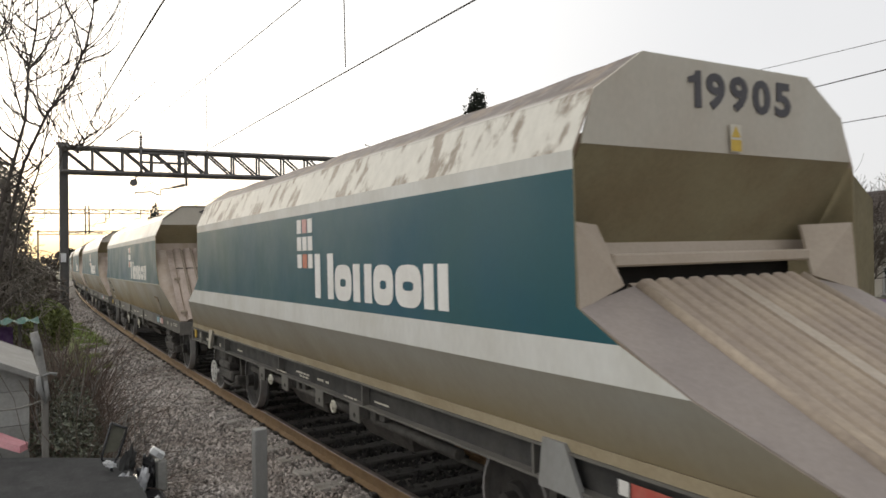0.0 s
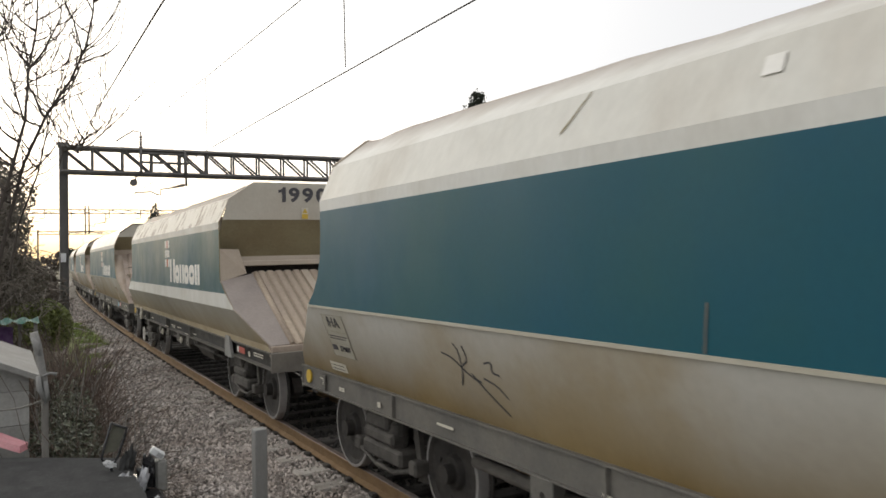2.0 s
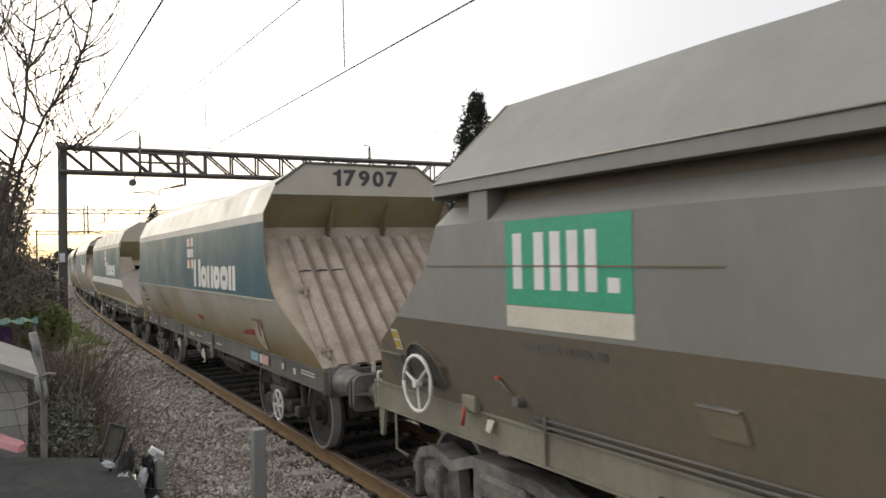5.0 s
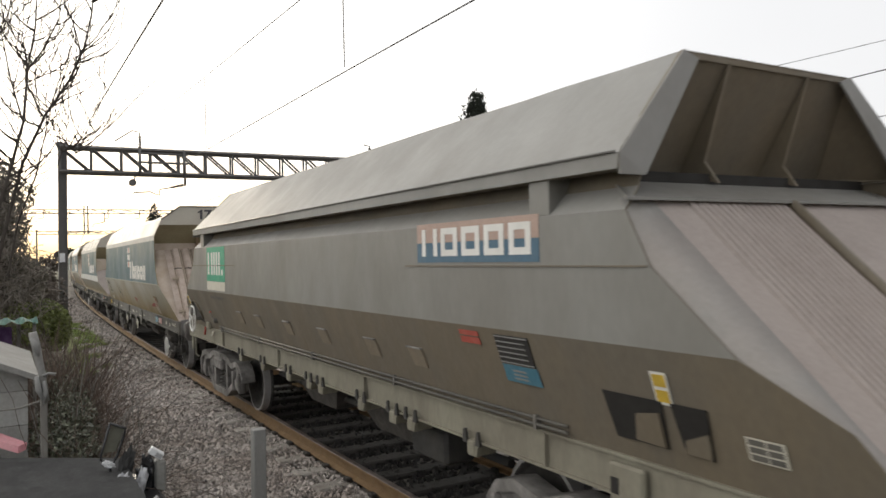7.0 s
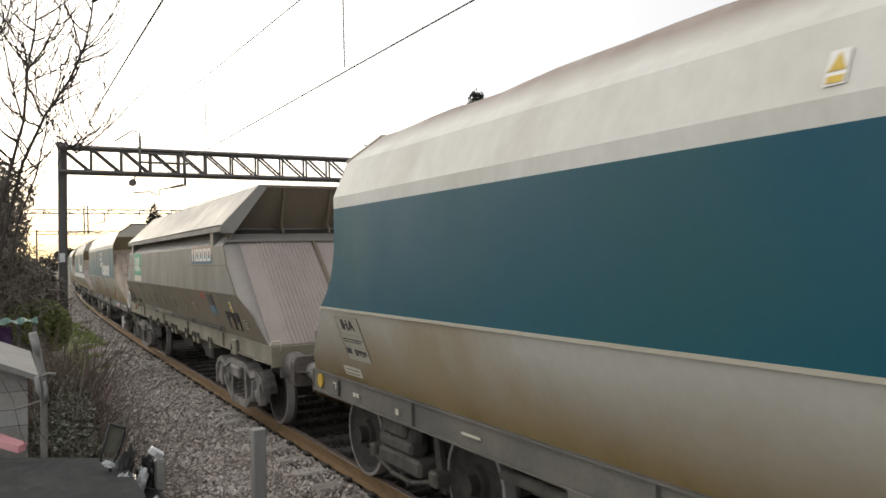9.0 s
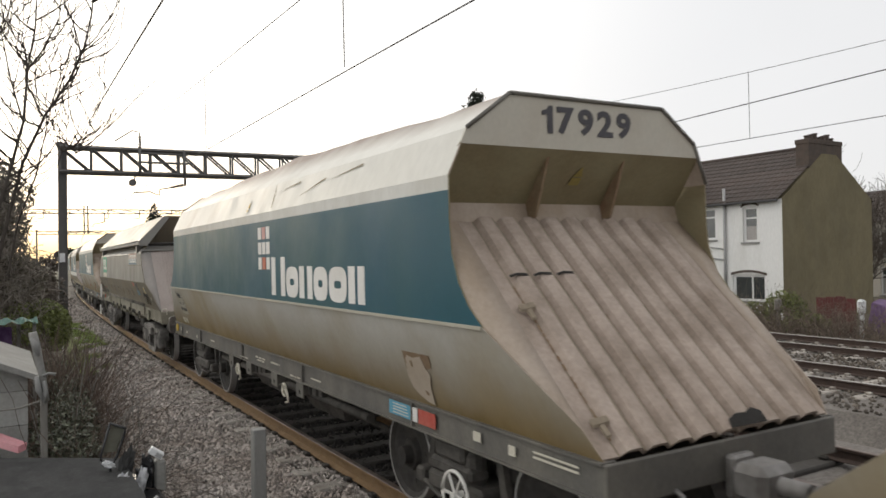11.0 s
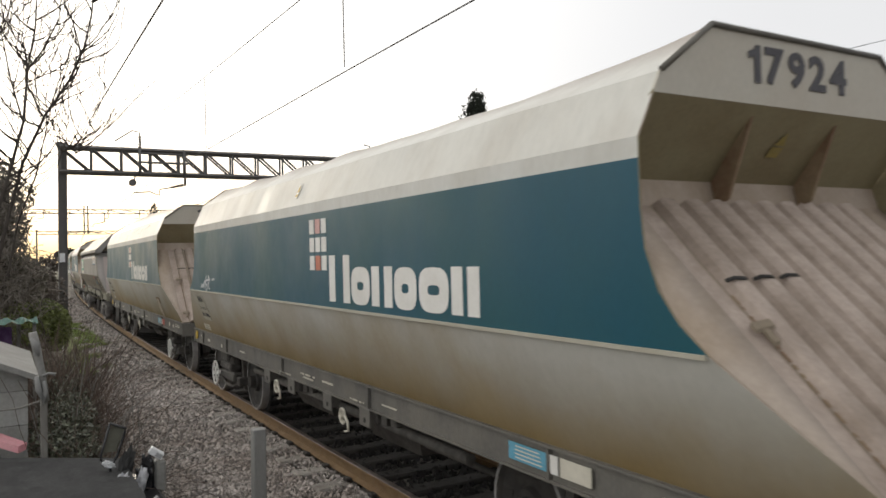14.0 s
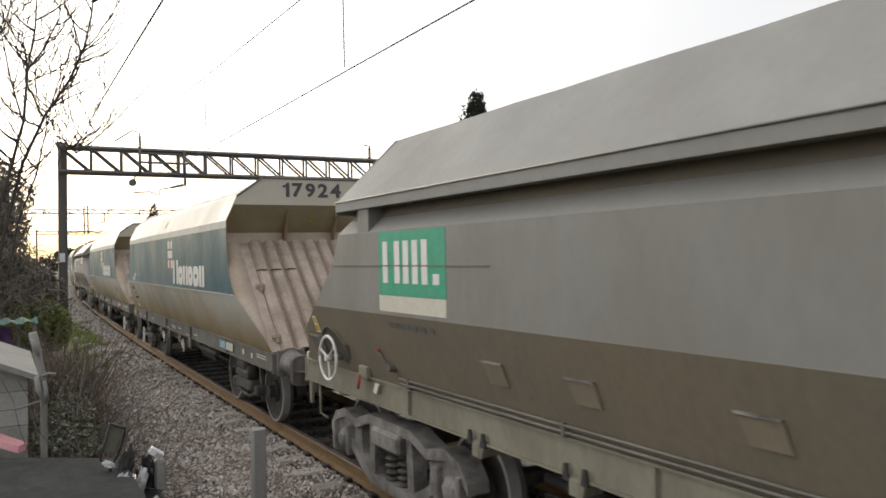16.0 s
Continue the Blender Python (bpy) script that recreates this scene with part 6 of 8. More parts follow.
wagon = dict(TRAIN)
tagged(wagon[0], "blue and cream hopper wagon with a pale stripe and slotted ends")
tagged(wagon[1], "blue and cream hopper wagon with dark spray marks and red scrapes")
tagged(wagon[4], "blue and cream hopper wagon with a white spray tag")

# sprayed tags and scrapes
strokes("spray_tag", wagon[1], [[(2.90, 1.67), (2.77, 1.65), (2.58, 1.52), (2.45, 1.50)], [(2.69, 1.76), (2.64, 1.71), (2.67, 1.55), (2.74, 1.44)], [(2.64, 1.60), (2.55, 1.65), (2.57, 1.75)],
                                [(2.55, 1.55), (2.43, 1.44), (2.21, 1.29)], [(2.34, 1.65), (2.24, 1.67), (2.28, 1.59), (2.19, 1.58)], [(2.40, 1.53), (2.26, 1.50), (2.17, 1.42)]], M["graffiti"], 0.0065, LOW, "dark sprayed tag")
low_patch(wagon[1], "red_scrape", [(-3.36, 1.345), (-3.50, 1.395), (-3.67, 1.428), (-3.90, 1.447), (-4.12, 1.455), (-4.105, 1.378), (-3.90, 1.362), (-3.65, 1.358), (-3.50, 1.345)], M["redscrape"], "red scrape of paint")
low_patch(wagon[1], "red_scrape", [(-0.53, 1.46), (-0.62, 1.475), (-0.80, 1.462), (-0.96, 1.452), (-0.95, 1.385), (-0.80, 1.388), (-0.66, 1.405), (-0.57, 1.425)], M["redscrape"], "red scrape of paint")
strokes("paint_drips", wagon[1], [[(-0.62 - 0.06 * k, 1.40), (-0.621 - 0.06 * k, 1.40 - 0.03 - 0.02 * (k % 3))] for k in range(6)], M["redscrape"], 0.005, LOW, "thin red drips of paint")
strokes("spray_tag", wagon[4], [[(4.67, 1.97), (4.57, 2.04), (4.54, 1.96), (4.45, 2.04)], [(4.45, 1.96), (4.38, 2.12), (4.31, 1.93)], [(4.28, 2.17), (4.34, 2.04), (4.21, 2.01), (4.26, 1.94)], [(4.16, 2.04), (4.13, 2.19), (4.06, 2.09), (4.16, 1.97)],
                                [(4.34, 2.09), (4.02, 2.11)], [(4.09, 1.96), (4.06, 1.97)], [(3.90, 2.11), (3.76, 2.12)]], M["graffitiwhite"], 0.015, lambda z: HW, "white sprayed tag")
for k, y, z in ((1, 0.09, 3.15), (3, 0.17, 3.01), (4, 0.12, 3.06)):
    bm = bmesh.new()
    f = lambda zz: -(HW - (zz - 2.985) / 0.352 * 0.16) - 0.006
    if k > 1:
        y0, z0 = y - 0.005, z + 0.02
        slab(bm, [(f(z0), y0, z0), (f(z0), y0 - 0.09, z0), (f(z0 + 0.15), y0 - 0.09, z0 + 0.15), (f(z0 + 0.15), y0, z0 + 0.15)], (-0.002, 0, 0))
        hazard = part("hazard_label", fixed(bm), M["lettering"], wagon[k], "white label with a yellow hazard triangle")
        bm = bmesh.new()
        slab(bm, [(f(z0 + 0.06) - 0.003, y0 - 0.008, z0 + 0.06), (f(z0 + 0.06) - 0.003, y0 - 0.082, z0 + 0.06), (f(z0 + 0.14) - 0.003, y0 - 0.045, z0 + 0.14)], (-0.002, 0, 0))
        part("yellow_triangle", fixed(bm), M["yellow"], hazard)
        bm = bmesh.new()
        slab(bm, [(f(z0 + 0.01) - 0.003, y0 - 0.01, z0 + 0.01), (f(z0 + 0.01) - 0.003, y0 - 0.08, z0 + 0.01), (f(z0 + 0.04) - 0.003, y0 - 0.08, z0 + 0.04), (f(z0 + 0.04) - 0.003, y0 - 0.01, z0 + 0.04)], (-0.002, 0, 0))
        part("yellow_field", fixed(bm), M["yellow"], hazard)
    else:
        slab(bm, [(f(z), y, z), (f(z), y - 0.10, z), (f(z + 0.09), y - 0.10, z + 0.09), (f(z + 0.09), y, z + 0.09)], (-0.002, 0, 0))
        part("bare_patch", fixed(bm), M["lettering"], wagon[k], "small white patch")


def roof_scrap(k, name, pts, material, label, lift=0.006):
    """A torn or stained scrap on the lower roof slope: points of (y, z)."""
    bm = bmesh.new()
    slab(bm, [(-(HW - (z - 2.985) / 0.352 * 0.16) - lift, y, z) for y, z in pts], (-0.002, 0, 0))
    part(name, fixed(bm), material, wagon[k], label)


roof_scrap(1, "roof_notch", [(-1.10, 3.275), (-1.14, 3.28), (-1.14, 3.25), (-1.10, 3.245)], M["hood"], "dark torn notch in the roof edge")
roof_scrap(1, "dent_crease", [(1.42, 3.10), (1.40, 3.10), (1.24, 3.32), (1.25, 3.32)], M["hood"], "dark crease of a dent")
roof_scrap(1, "dent_crease", [(-1.11, 3.17), (-1.12, 3.17), (-1.15, 3.24), (-1.142, 3.24)], M["hood"], "dark crease of a dent")
for y0, z0, y1, z1 in ((-0.95, 3.02, -0.80, 3.30), (-1.9, 3.10, -2.5, 3.22), (-2.7, 3.20, -3.4, 3.26), (-1.1, 3.22, -1.7, 3.26)):
    roof_scrap(3, "dent_crease", [(y0, z0), (y0 - 0.02, z0), (y1 - 0.02, z1), (y1, z1 + 0.015)], M["hood"], "dark crease of a dent")
strokes("rust_run", wagon[1], [[(0.37, 1.93), (0.362, 2.06), (0.35, 2.16)]], M["sole"], 0.007, lambda z: HW, "brown run of rust on the blue")


# ---------------------------------------------------------------- overhead line
def truss(bm, a, b, depth, width, bays, chord=0.05):
    """A lattice beam from a to b (its upper chords), depth downwards."""
    a, b = Vector(a), Vector(b)
    d = (b - a).normalized()
    side = Vector((-d.y, d.x, 0)) * width / 2
    dn = Vector((0, 0, -depth))
    for o in (side, -side):
        for q in (Vector(), dn):
            tube(bm, [a + o + q, b + o + q], chord, 4)
    for k in range(bays + 1):
        p = a.lerp(b, k / bays)
        for o in (side, -side):
            tube(bm, [p + o, p + o + dn], chord * 0.5, 4)
            if k < bays:
                n = a.lerp(b, (k + 1) / bays)
                tube(bm, [p + o, n + o + dn] if k < bays * 0.62 else [p + o + dn, n + o], chord * 0.5, 4)
        tube(bm, [p + side + dn, p - side + dn], chord * 0.4, 4)
        tube(bm, [p + side, p - side], chord * 0.4, 4)


def gantry(l, top, depth, width=19.0, left=-2.55, mast_w=0.30, chord=0.085):
    m = on_track(l)
    g = empty("overhead_gantry", "weathered steel lattice gantry that carries the overhead wires", "gantry", "gantries of the line")
    for a in (left, left + width):
        p = m @ Vector((a, 0, 0))
        h = mast_w / 2
        bm = bmesh.new()
        # an H section drawn as one outline
        out = [(-h, -h), (-h + 0.03, -h), (-h + 0.03, -0.015), (h - 0.03, -0.015), (h - 0.03, -h), (h, -h), (h, h), (h - 0.03, h), (h - 0.03, 0.015), (-h + 0.03, 0.015), (-h + 0.03, h), (-h, h)]
        slab(bm, [(p.x + u, p.y + v, -0.6) for u, v in out], (0, 0, top + 0.72))
        mast = part("mast", fixed(bm), M["mast"], g, "grey steel mast")
        bm = bmesh.new()
        box(bm, p.x - h - 0.05, p.x + h + 0.05, p.y - h - 0.03, p.y + h + 0.03, top - 0.05, top + 0.15, 0.03)
        part("mast_cap", fixed(bm), M["mast"], mast)
    bm = bmesh.new()
    truss(bm, m @ Vector((left, 0, top)), m @ Vector((left + width, 0, top)), depth, 0.4, 18, chord)
    part("lattice_beam", fixed(bm), M["mast"], g)
    return g, m


def insulator_arm(parent, m, a, top, contact):
    """A registration arm with its insulator, hung from the beam; a is the lateral place of its dropped end."""
    bm = bmesh.new()
    tube(bm, [m @ Vector((a + 0.98, -0.22, top)), m @ Vector((a + 0.97, -0.22, contact + 0.12))], 0.05, 6)
    part("hanger", fixed(bm), M["mast"], parent)
    bm = bmesh.new()
    tube(bm, [m @ Vector((a + 0.97, -0.22, contact + 0.17)), m @ Vector((a + 0.40, -0.22, contact + 0.03)), m @ Vector((a, -0.22, contact - 0.04)), m @ Vector((a, -0.22, contact - 0.27)),
              m @ Vector((a - 0.12, -0.22, contact - 0.25)), m @ Vector((a - 0.35, -0.22, contact - 0.14)), m @ Vector((a - 0.96, -0.22, contact - 0.19))], 0.026, 5)
    part("registration_arm", fixed(bm), M["mast"], parent)
    bm = bmesh.new()
    p, q = m @ Vector((a + 0.88, -0.22, contact + 0.15)), m @ Vector((a + 0.42, -0.22, contact + 0.04))
    for k in range(8):
        c = p.lerp(q, k / 7.6)
        tube(bm, [c, c + (q - p) * 0.07], 0.075 - 0.004 * k, 8)
    part("insulator", fixed(bm), M["insulator"], parent, "brown ribbed insulator")


G1, GM = gantry(31.0, 6.78, 0.92)
insulator_arm(G1, GM, 0.91, 6.25, 5.30)
bm = bmesh.new()
c = GM @ Vector((0.16, 0, 0))
tube(bm, [c + Vector((0, 0, 6.78)), c + Vector((0, 0, 7.5)), c + Vector((-0.28, 0, 7.55)), c + Vector((-0.9, 0, 7.1))], 0.03, 6)
for k in range(5):
    tube(bm, [c + Vector((0, 0, 6.9 + 0.1 * k)), c + Vector((0, 0, 6.95 + 0.1 * k))], 0.075, 8)
part("insulator", fixed(bm), M["insulator"], G1, "brown ribbed insulator")
bm = bmesh.new()
c = GM @ Vector((9.95, 0, 0))
tube(bm, [c + Vector((0, 0, 6.78)), c + Vector((0, 0, 7.45)), c + Vector((-0.28, 0, 7.5))], 0.03, 6)
for k in range(5):
    tube(bm, [c + Vector((0, 0, 6.9 + 0.1 * k)), c + Vector((0, 0, 6.95 + 0.1 * k))], 0.075, 8)
part("insulator", fixed(bm), M["insulator"], G1, "brown ribbed insulator")
bm = bmesh.new()
for z in (6.65, 6.30):
    tube(bm, [GM @ Vector((0.2, -0.25, z)), GM @ Vector((2.0, -0.25, z))], 0.05, 6)
for a in (0.2, 1.85):
    tube(bm, [GM @ Vector((a, -0.25, 6.85)), GM @ Vector((a, -0.25, 5.75))], 0.06, 6)
part("mounting_frame", fixed(bm), M["mast"], G1)
bm = bmesh.new()
c = GM @ Vector((-0.05, 0, 5.52))
tube(bm, [c + Vector((0.15, 0, 0.35)), c], 0.03, 5)
lathe(bm, [(-0.08, 0.001), (-0.08, 0.14), (0.08, 0.14), (0.08, 0.001)], c, 12, axis="y")
part("pulley", fixed(bm), M["mast"], G1)
G2, GM2 = gantry(78.0, 7.55, 0.38, 26.0, -6.5, 0.22, 0.035)
insulator_arm(G2, GM2, 0.9, 7.2, 6.2)
for a in (0.10, 0.42):
    bm = bmesh.new()
    tube(bm, [GM2 @ Vector((a, 0, 5.2)), GM2 @ Vector((a, 0, 7.95))], 0.07, 6)
    part("drop_post", fixed(bm), M["mast"], G2)
bm = bmesh.new()
tube(bm, [GM2 @ Vector((-1.4, 0, 5.35)), GM2 @ Vector((0.1, 0, 5.45)), GM2 @ Vector((1.6, 0, 5.35))], 0.05, 6)
part("cross_arm", fixed(bm), M["mast"], G2)
for a in (-3.3, -1.1, 2.2, 5.0, 8.0):
    bm = bmesh.new()
    tube(bm, [GM2 @ Vector((a, 0, 7.5)), GM2 @ Vector((a, 0, 6.75)), GM2 @ Vector((a - 0.6, 0, 6.65))], 0.04, 5)
    part("drop_arm", fixed(bm), M["mast"], G2)
G3, GM3 = gantry(125.0, 7.4, 0.45, 26.0, -6.5, 0.22, 0.05)
# number plate of the mast, left blank
bm = bmesh.new()
c = GM @ Vector((-2.55, -0.17, 2.6))
box(bm, c.x - 0.09, c.x + 0.09, c.y - 0.02, c.y, 2.45, 2.78)
part("mast_plate", fixed(bm), M["whiteplastic"], G1, "small white plate on the mast")


def wire(name, off, heights, l0, l1, r, label, sag=0.0, droppers=(), off1=None):
    """A wire along the track; heights at its ends. droppers: (l, lower height)."""
    w = empty(name, label, "overhead wire", "overhead wires")
    bm = bmesh.new()
    pts = []
    n = 40
    for k in range(n + 1):
        f = k / n
        l = l0 + (l1 - l0) * f
        o = off + ((off1 if off1 is not None else off) - off) * f
        z = heights[0] + (heights[1] - heights[0]) * f - sag * 4 * f * (1 - f)
        pts.append(on_track(l) @ Vector((o, 0, z)))
    tube(bm, pts, r, 5)
    part("wire", fixed(bm), M["wire"], w)
    for l, z0, z1 in droppers:
        bm = bmesh.new()
        tube(bm, [on_track(l) @ Vector((off, 0, z0)), on_track(l) @ Vector((off, 0, z1))], r * 0.95, 4)
        part("dropper", fixed(bm), M["wire"], w)
    return w


wire("contact_wire", 0.0, (4.80, 5.12), -20, 31, 0.0095, "dark contact wire over the near track", droppers=((9.5, 5.05, 6.45), (18.0, 5.08, 6.75)))
wire("catenary_wire", 0.0, (6.0, 7.4), -20, 31, 0.009, "thin carrier wire over the near track", sag=0.35)
wire("earth_wire", -2.3, (5.35, 6.25), -20, 31, 0.0145, "dark earth wire beside the mast tops", sag=0.1)
wire("contact_wire", 9.2, (6.15, 4.86), -20, 31, 0.011, "dark contact wire over another track of the line")
wire("contact_wire", 13.2, (5.25, 5.4), -20, 31, 0.010, "dark contact wire over the outer track", droppers=((13.0, 5.33, 7.15), (24.5, 5.38, 7.3)))
wire("catenary_wire", 13.2, (8.20, 8.24), -20, 31, 0.008, "thin carrier wire over the outer track", sag=1.2)
for off in (0.0, 3.4, 9.2, 13.2):
    wire("contact_wire", off, (5.1, 5.0), 31, 125, 0.011, "dark contact wire further along the line")


# ---------------------------------------------------------------- houses
def wall(bm, u0, u1, z0, z1, holes, place, thick):
    """A wall with openings: place(u, z, d) gives a point d metres into it; holes are (u0, u1, z0, z1)."""
    us = sorted({u0, u1, *[h[0] for h in holes], *[h[1] for h in holes]})
    zs = sorted({z0, z1, *[h[2] for h in holes], *[h[3] for h in holes]})
    for a, b in zip(us, us[1:]):
        for c, d in zip(zs, zs[1:]):
            if any(h[0] - 1e-6 <= a and b <= h[1] + 1e-6 and h[2] - 1e-6 <= c and d <= h[3] + 1e-6 for h in holes):
                continue
            v = [bm.verts.new(place(u, z, e)) for e in (0, thick) for u, z in ((a, c), (b, c), (b, d), (a, d))]
            for f in ((0, 1, 2, 3), (7, 6, 5, 4), (0, 4, 5, 1), (1, 5, 6, 2), (2, 6, 7, 3), (3, 7, 4, 0)):
                bm.faces.new([v[i] for i in f])
    bmesh.ops.remove_doubles(bm, verts=bm.verts[:], dist=0.0005)


def window(parent, x, y0, y1, z0, z1, transom=0.0, mullions=(), sill=True, curtain=0.5, label="white framed window"):
    """A framed window set back in a wall that faces -x; transom is a share of its height."""
    bm = bmesh.new()
    t, d = 0.10, x + 0.09
    box(bm, d, d + 0.06, y0, y0 + t, z0, z1)
    box(bm, d, d + 0.06, y1 - t, y1, z0, z1)
    box(bm, d + 0.001, d + 0.059, y0 + t, y1 - t, z0, z0 + t)
    box(bm, d + 0.001, d + 0.059, y0 + t, y1 - t, z1 - t, z1)
    if transom:
        zt = z0 + (z1 - z0) * transom
        box(bm, d - 0.004, d + 0.062, y0 + t, y1 - t, zt - 0.035, zt + 0.035)
    for f in mullions:
        yy = y0 + (y1 - y0) * f
        box(bm, d - 0.002, d + 0.061, yy - 0.035, yy + 0.035, z0 + t, z1 - t)
    win = part("window", fixed(bm), M["frame"], parent, label)
    cuts = [z0 + 0.01] + ([z0 + (z1 - z0) * transom] if transom else []) + [z1 - 0.01]
    for a, b in zip(cuts, cuts[1:]):
        bm = bmesh.new()
        box(bm, d + 0.025, d + 0.035, y0 + 0.01, y1 - 0.01, a, b)
        part("pane", fixed(bm), M["glass"], win, "dull window glass")
    if curtain:
        bm = bmesh.new()
        n = 24
        for k in range(n):
            a, b = y0 + (y1 - y0) * k / n, y0 + (y1 - y0) * (k + 1) / n
            p = [bm.verts.new((d + 0.020 - 0.001 * (j % 2), yy, zz)) for j, (yy, zz) in enumerate(((a, z0 + 0.08), (b, z0 + 0.08), (b, z0 + (z1 - z0) * curtain), (a, z0 + (z1 - z0) * curtain)))]
            bm.faces.new(p)
        part("curtain", fixed(bm), M["curtain"], win, "pale net curtain behind the glass")
    if sill:
        bm = bmesh.new()
        box(bm, x - 0.06, x + 0.10, y0 - 0.09, y1 + 0.09, z0 - 0.09, z0, 0.01)
        part("sill", fixed(bm), M["concretepost"], win)
    return win


def tiled_slope(parent, x0, z0, x1, z1, y0, y1, course=0.34, material=None):
    """A roof slope from its eaves (x0, z0) to its ridge (x1, z1), laid in overlapping courses."""
    n = int(math.hypot(x1 - x0, z1 - z0) / course)
    for k in range(n):
        f, g = k / n, (k + 1.18) / n
        bm = bmesh.new()
        a = Vector((x0 + (x1 - x0) * f, 0, z0 + (z1 - z0) * f + 0.05))
        b = Vector((x0 + (x1 - x0) * min(g, 1), 0, z0 + (z1 - z0) * min(g, 1) + 0.012))
        cols = max(1, int((y1 - y0) / 0.30))
        # gentle rolls along each course
        prev = None
        for c in range(cols * 2 + 1):
            y = y0 + (y1 - y0) * c / (cols * 2)
            h = 0.025 if c % 2 else 0.0
            v = [bm.verts.new((a.x, y, a.z + h)), bm.verts.new((b.x, y, b.z + h)), bm.verts.new((a.x, y, a.z - 0.03))]
            if prev:
                bm.faces.new((prev[0], v[0], v[1], prev[1]))
                bm.faces.new((prev[2], v[2], v[0], prev[0]))
            prev = v
        part("tile_course", fixed(bm), material or M["tile"], parent)


def chimney(parent, x0, x1, y0, y1, z0, z1, pots, cap=0.06):
    bm = bmesh.new()
    box(bm, x0, x1, y0, y1, z0, z1 - 0.12, 0.01)
    box(bm, x0 - cap, x1 + cap, y0 - cap, y1 + cap, z1 - 0.30, z1 - 0.10, 0.01)
    ch = part("chimney", fixed(bm), M["chimney"], parent, "sooty brick chimney stack")
    for k in range(pots):
        bm = bmesh.new()
        c = (x0 + x1) / 2 + (((k + 0.5) / pots - 0.5) * (x1 - x0) * 0.85 if x1 - x0 > y1 - y0 else 0)
        e = (y0 + y1) / 2 + (((k + 0.5) / pots - 0.5) * (y1 - y0) * 0.85 if x1 - x0 <= y1 - y0 else 0)
        h = 0.20 + 0.07 * ((k * 7) % 3)
        lathe(bm, [(0, 0.11), (h - 0.06, 0.095), (h - 0.05, 0.125), (h, 0.125), (h + 0.001, 0.08), (h - 0.1, 0.075)], (c, e, z1 - 0.12), 10, axis="z")
        part("chimney_pot", fixed(bm), M["chimney"], ch)
    return ch


def white_terrace():
    x, y0, y1, zb, ze, depth, xr, zr = 28.0, 19.27, 29.5, -0.6, 4.70, 6.65, 31.4, 7.12
    h = empty("terraced_house", "white rendered terrace with a brown tiled roof and mossy gable", "house", "houses beyond the line")
    wins = [(20.44, 21.17, 2.92, 4.46, 0.68, (), 0.45), (22.61, 23.34, 3.08, 4.53, 0.70, (), 0.0), (24.99, 25.66, 2.88, 4.52, 0.5, (), 0.4), (27.54, 28.30, 2.88, 4.58, 0.5, (), 0.5)]
    lows = [(20.11, 21.74, 0.35, 1.50, 0.0, (0.42,), 0.0), (26.0, 27.3, 0.3, 1.25, 0.0, (0.5,), 0.0), (24.75, 25.2, 0.0, 1.1, 0.0, (), 0.0), (28.2, 28.95, 0.3, 1.25, 0.6, (), 0.0)]
    door = (22.62, 23.14, -0.42, 1.50)
    holes = [w[:4] for w in wins + lows] + [door]
    bm = bmesh.new()
    wall(bm, y0, y1, zb, ze, holes, lambda u, z, d: (x + d, u, z), 0.28)
    part("front_wall", fixed(bm), M["render"], h, "white rendered wall with grey stains")
    for w in wins + lows:
        window(h, x, *w[:4], transom=w[4], mullions=w[5], curtain=w[6])
    for w in (lows[0], wins[0]):
        # shallow brick arch over the opening
        bm = bmesh.new()
        n = 8
        for k in range(n):
            a, b = w[0] - 0.08 + (w[1] - w[0] + 0.16) * k / n, w[0] - 0.08 + (w[1] - w[0] + 0.16) * (k + 1) / n
            hh = lambda yy: w[3] - 0.02 + 0.13 * (1 - ((yy - (w[0] + w[1]) / 2) / ((w[1] - w[0]) / 2 + 0.08)) ** 2)
            slab(bm, [(x - 0.03, a, hh(a)), (x - 0.03, b, hh(b)), (x - 0.03, b, hh(b) + 0.10), (x - 0.03, a, hh(a) + 0.10)], (0.05, 0, 0))
        part("arch", fixed(bm), M["chimney"], h, "dark painted arch over a window")
    bm = bmesh.new()
    box(bm, x + 0.10, x + 0.15, door[0], door[1], door[2], door[3] - 0.45)
    dr = part("door", fixed(bm), M["frame"], h, "white back door with a glazed upper half")
    bm = bmesh.new()
    box(bm, x + 0.093, x + 0.099, door[0] + 0.09, door[1] - 0.09, 0.2, door[3] - 0.55)
    part("pane", fixed(bm), M["glass"], dr)
    bm = bmesh.new()
    box(bm, x + 0.10, x + 0.14, door[0] + 0.03, door[1] - 0.03, door[3] - 0.42, door[3] - 0.02)
    part("fanlight", fixed(bm), M["glass"], dr)
    # gable walls, back wall
    for yy in (y0, y1):
        bm = bmesh.new()
        s = 1 if yy == y0 else -1
        slab(bm, [(x + 0.02, yy - 0.012 * s, zb), (x + depth, yy - 0.012 * s, zb), (x + depth, yy - 0.012 * s, ze + 0.15), (31.93, yy - 0.012 * s, 6.75), (30.88, yy - 0.012 * s, 6.75), (x + 0.02, yy - 0.012 * s, ze)], (0, s * 0.28, 0))
        part("gable_wall", fixed(bm), M["gable"], h, "mossy olive brown gable wall")
    bm = bmesh.new()
    box(bm, x + depth - 0.28, x + depth, y0 + 0.3, y1 - 0.3, zb, ze)
    part("back_wall", fixed(bm), M["render"], h)
    tiled_slope(h, x - 0.22, ze - 0.02, xr, zr + 0.02, y0 + 0.02, y1)
    tiled_slope(h, x + depth + 0.2, ze, xr, zr + 0.02, y0 + 0.02, y1, 0.8)
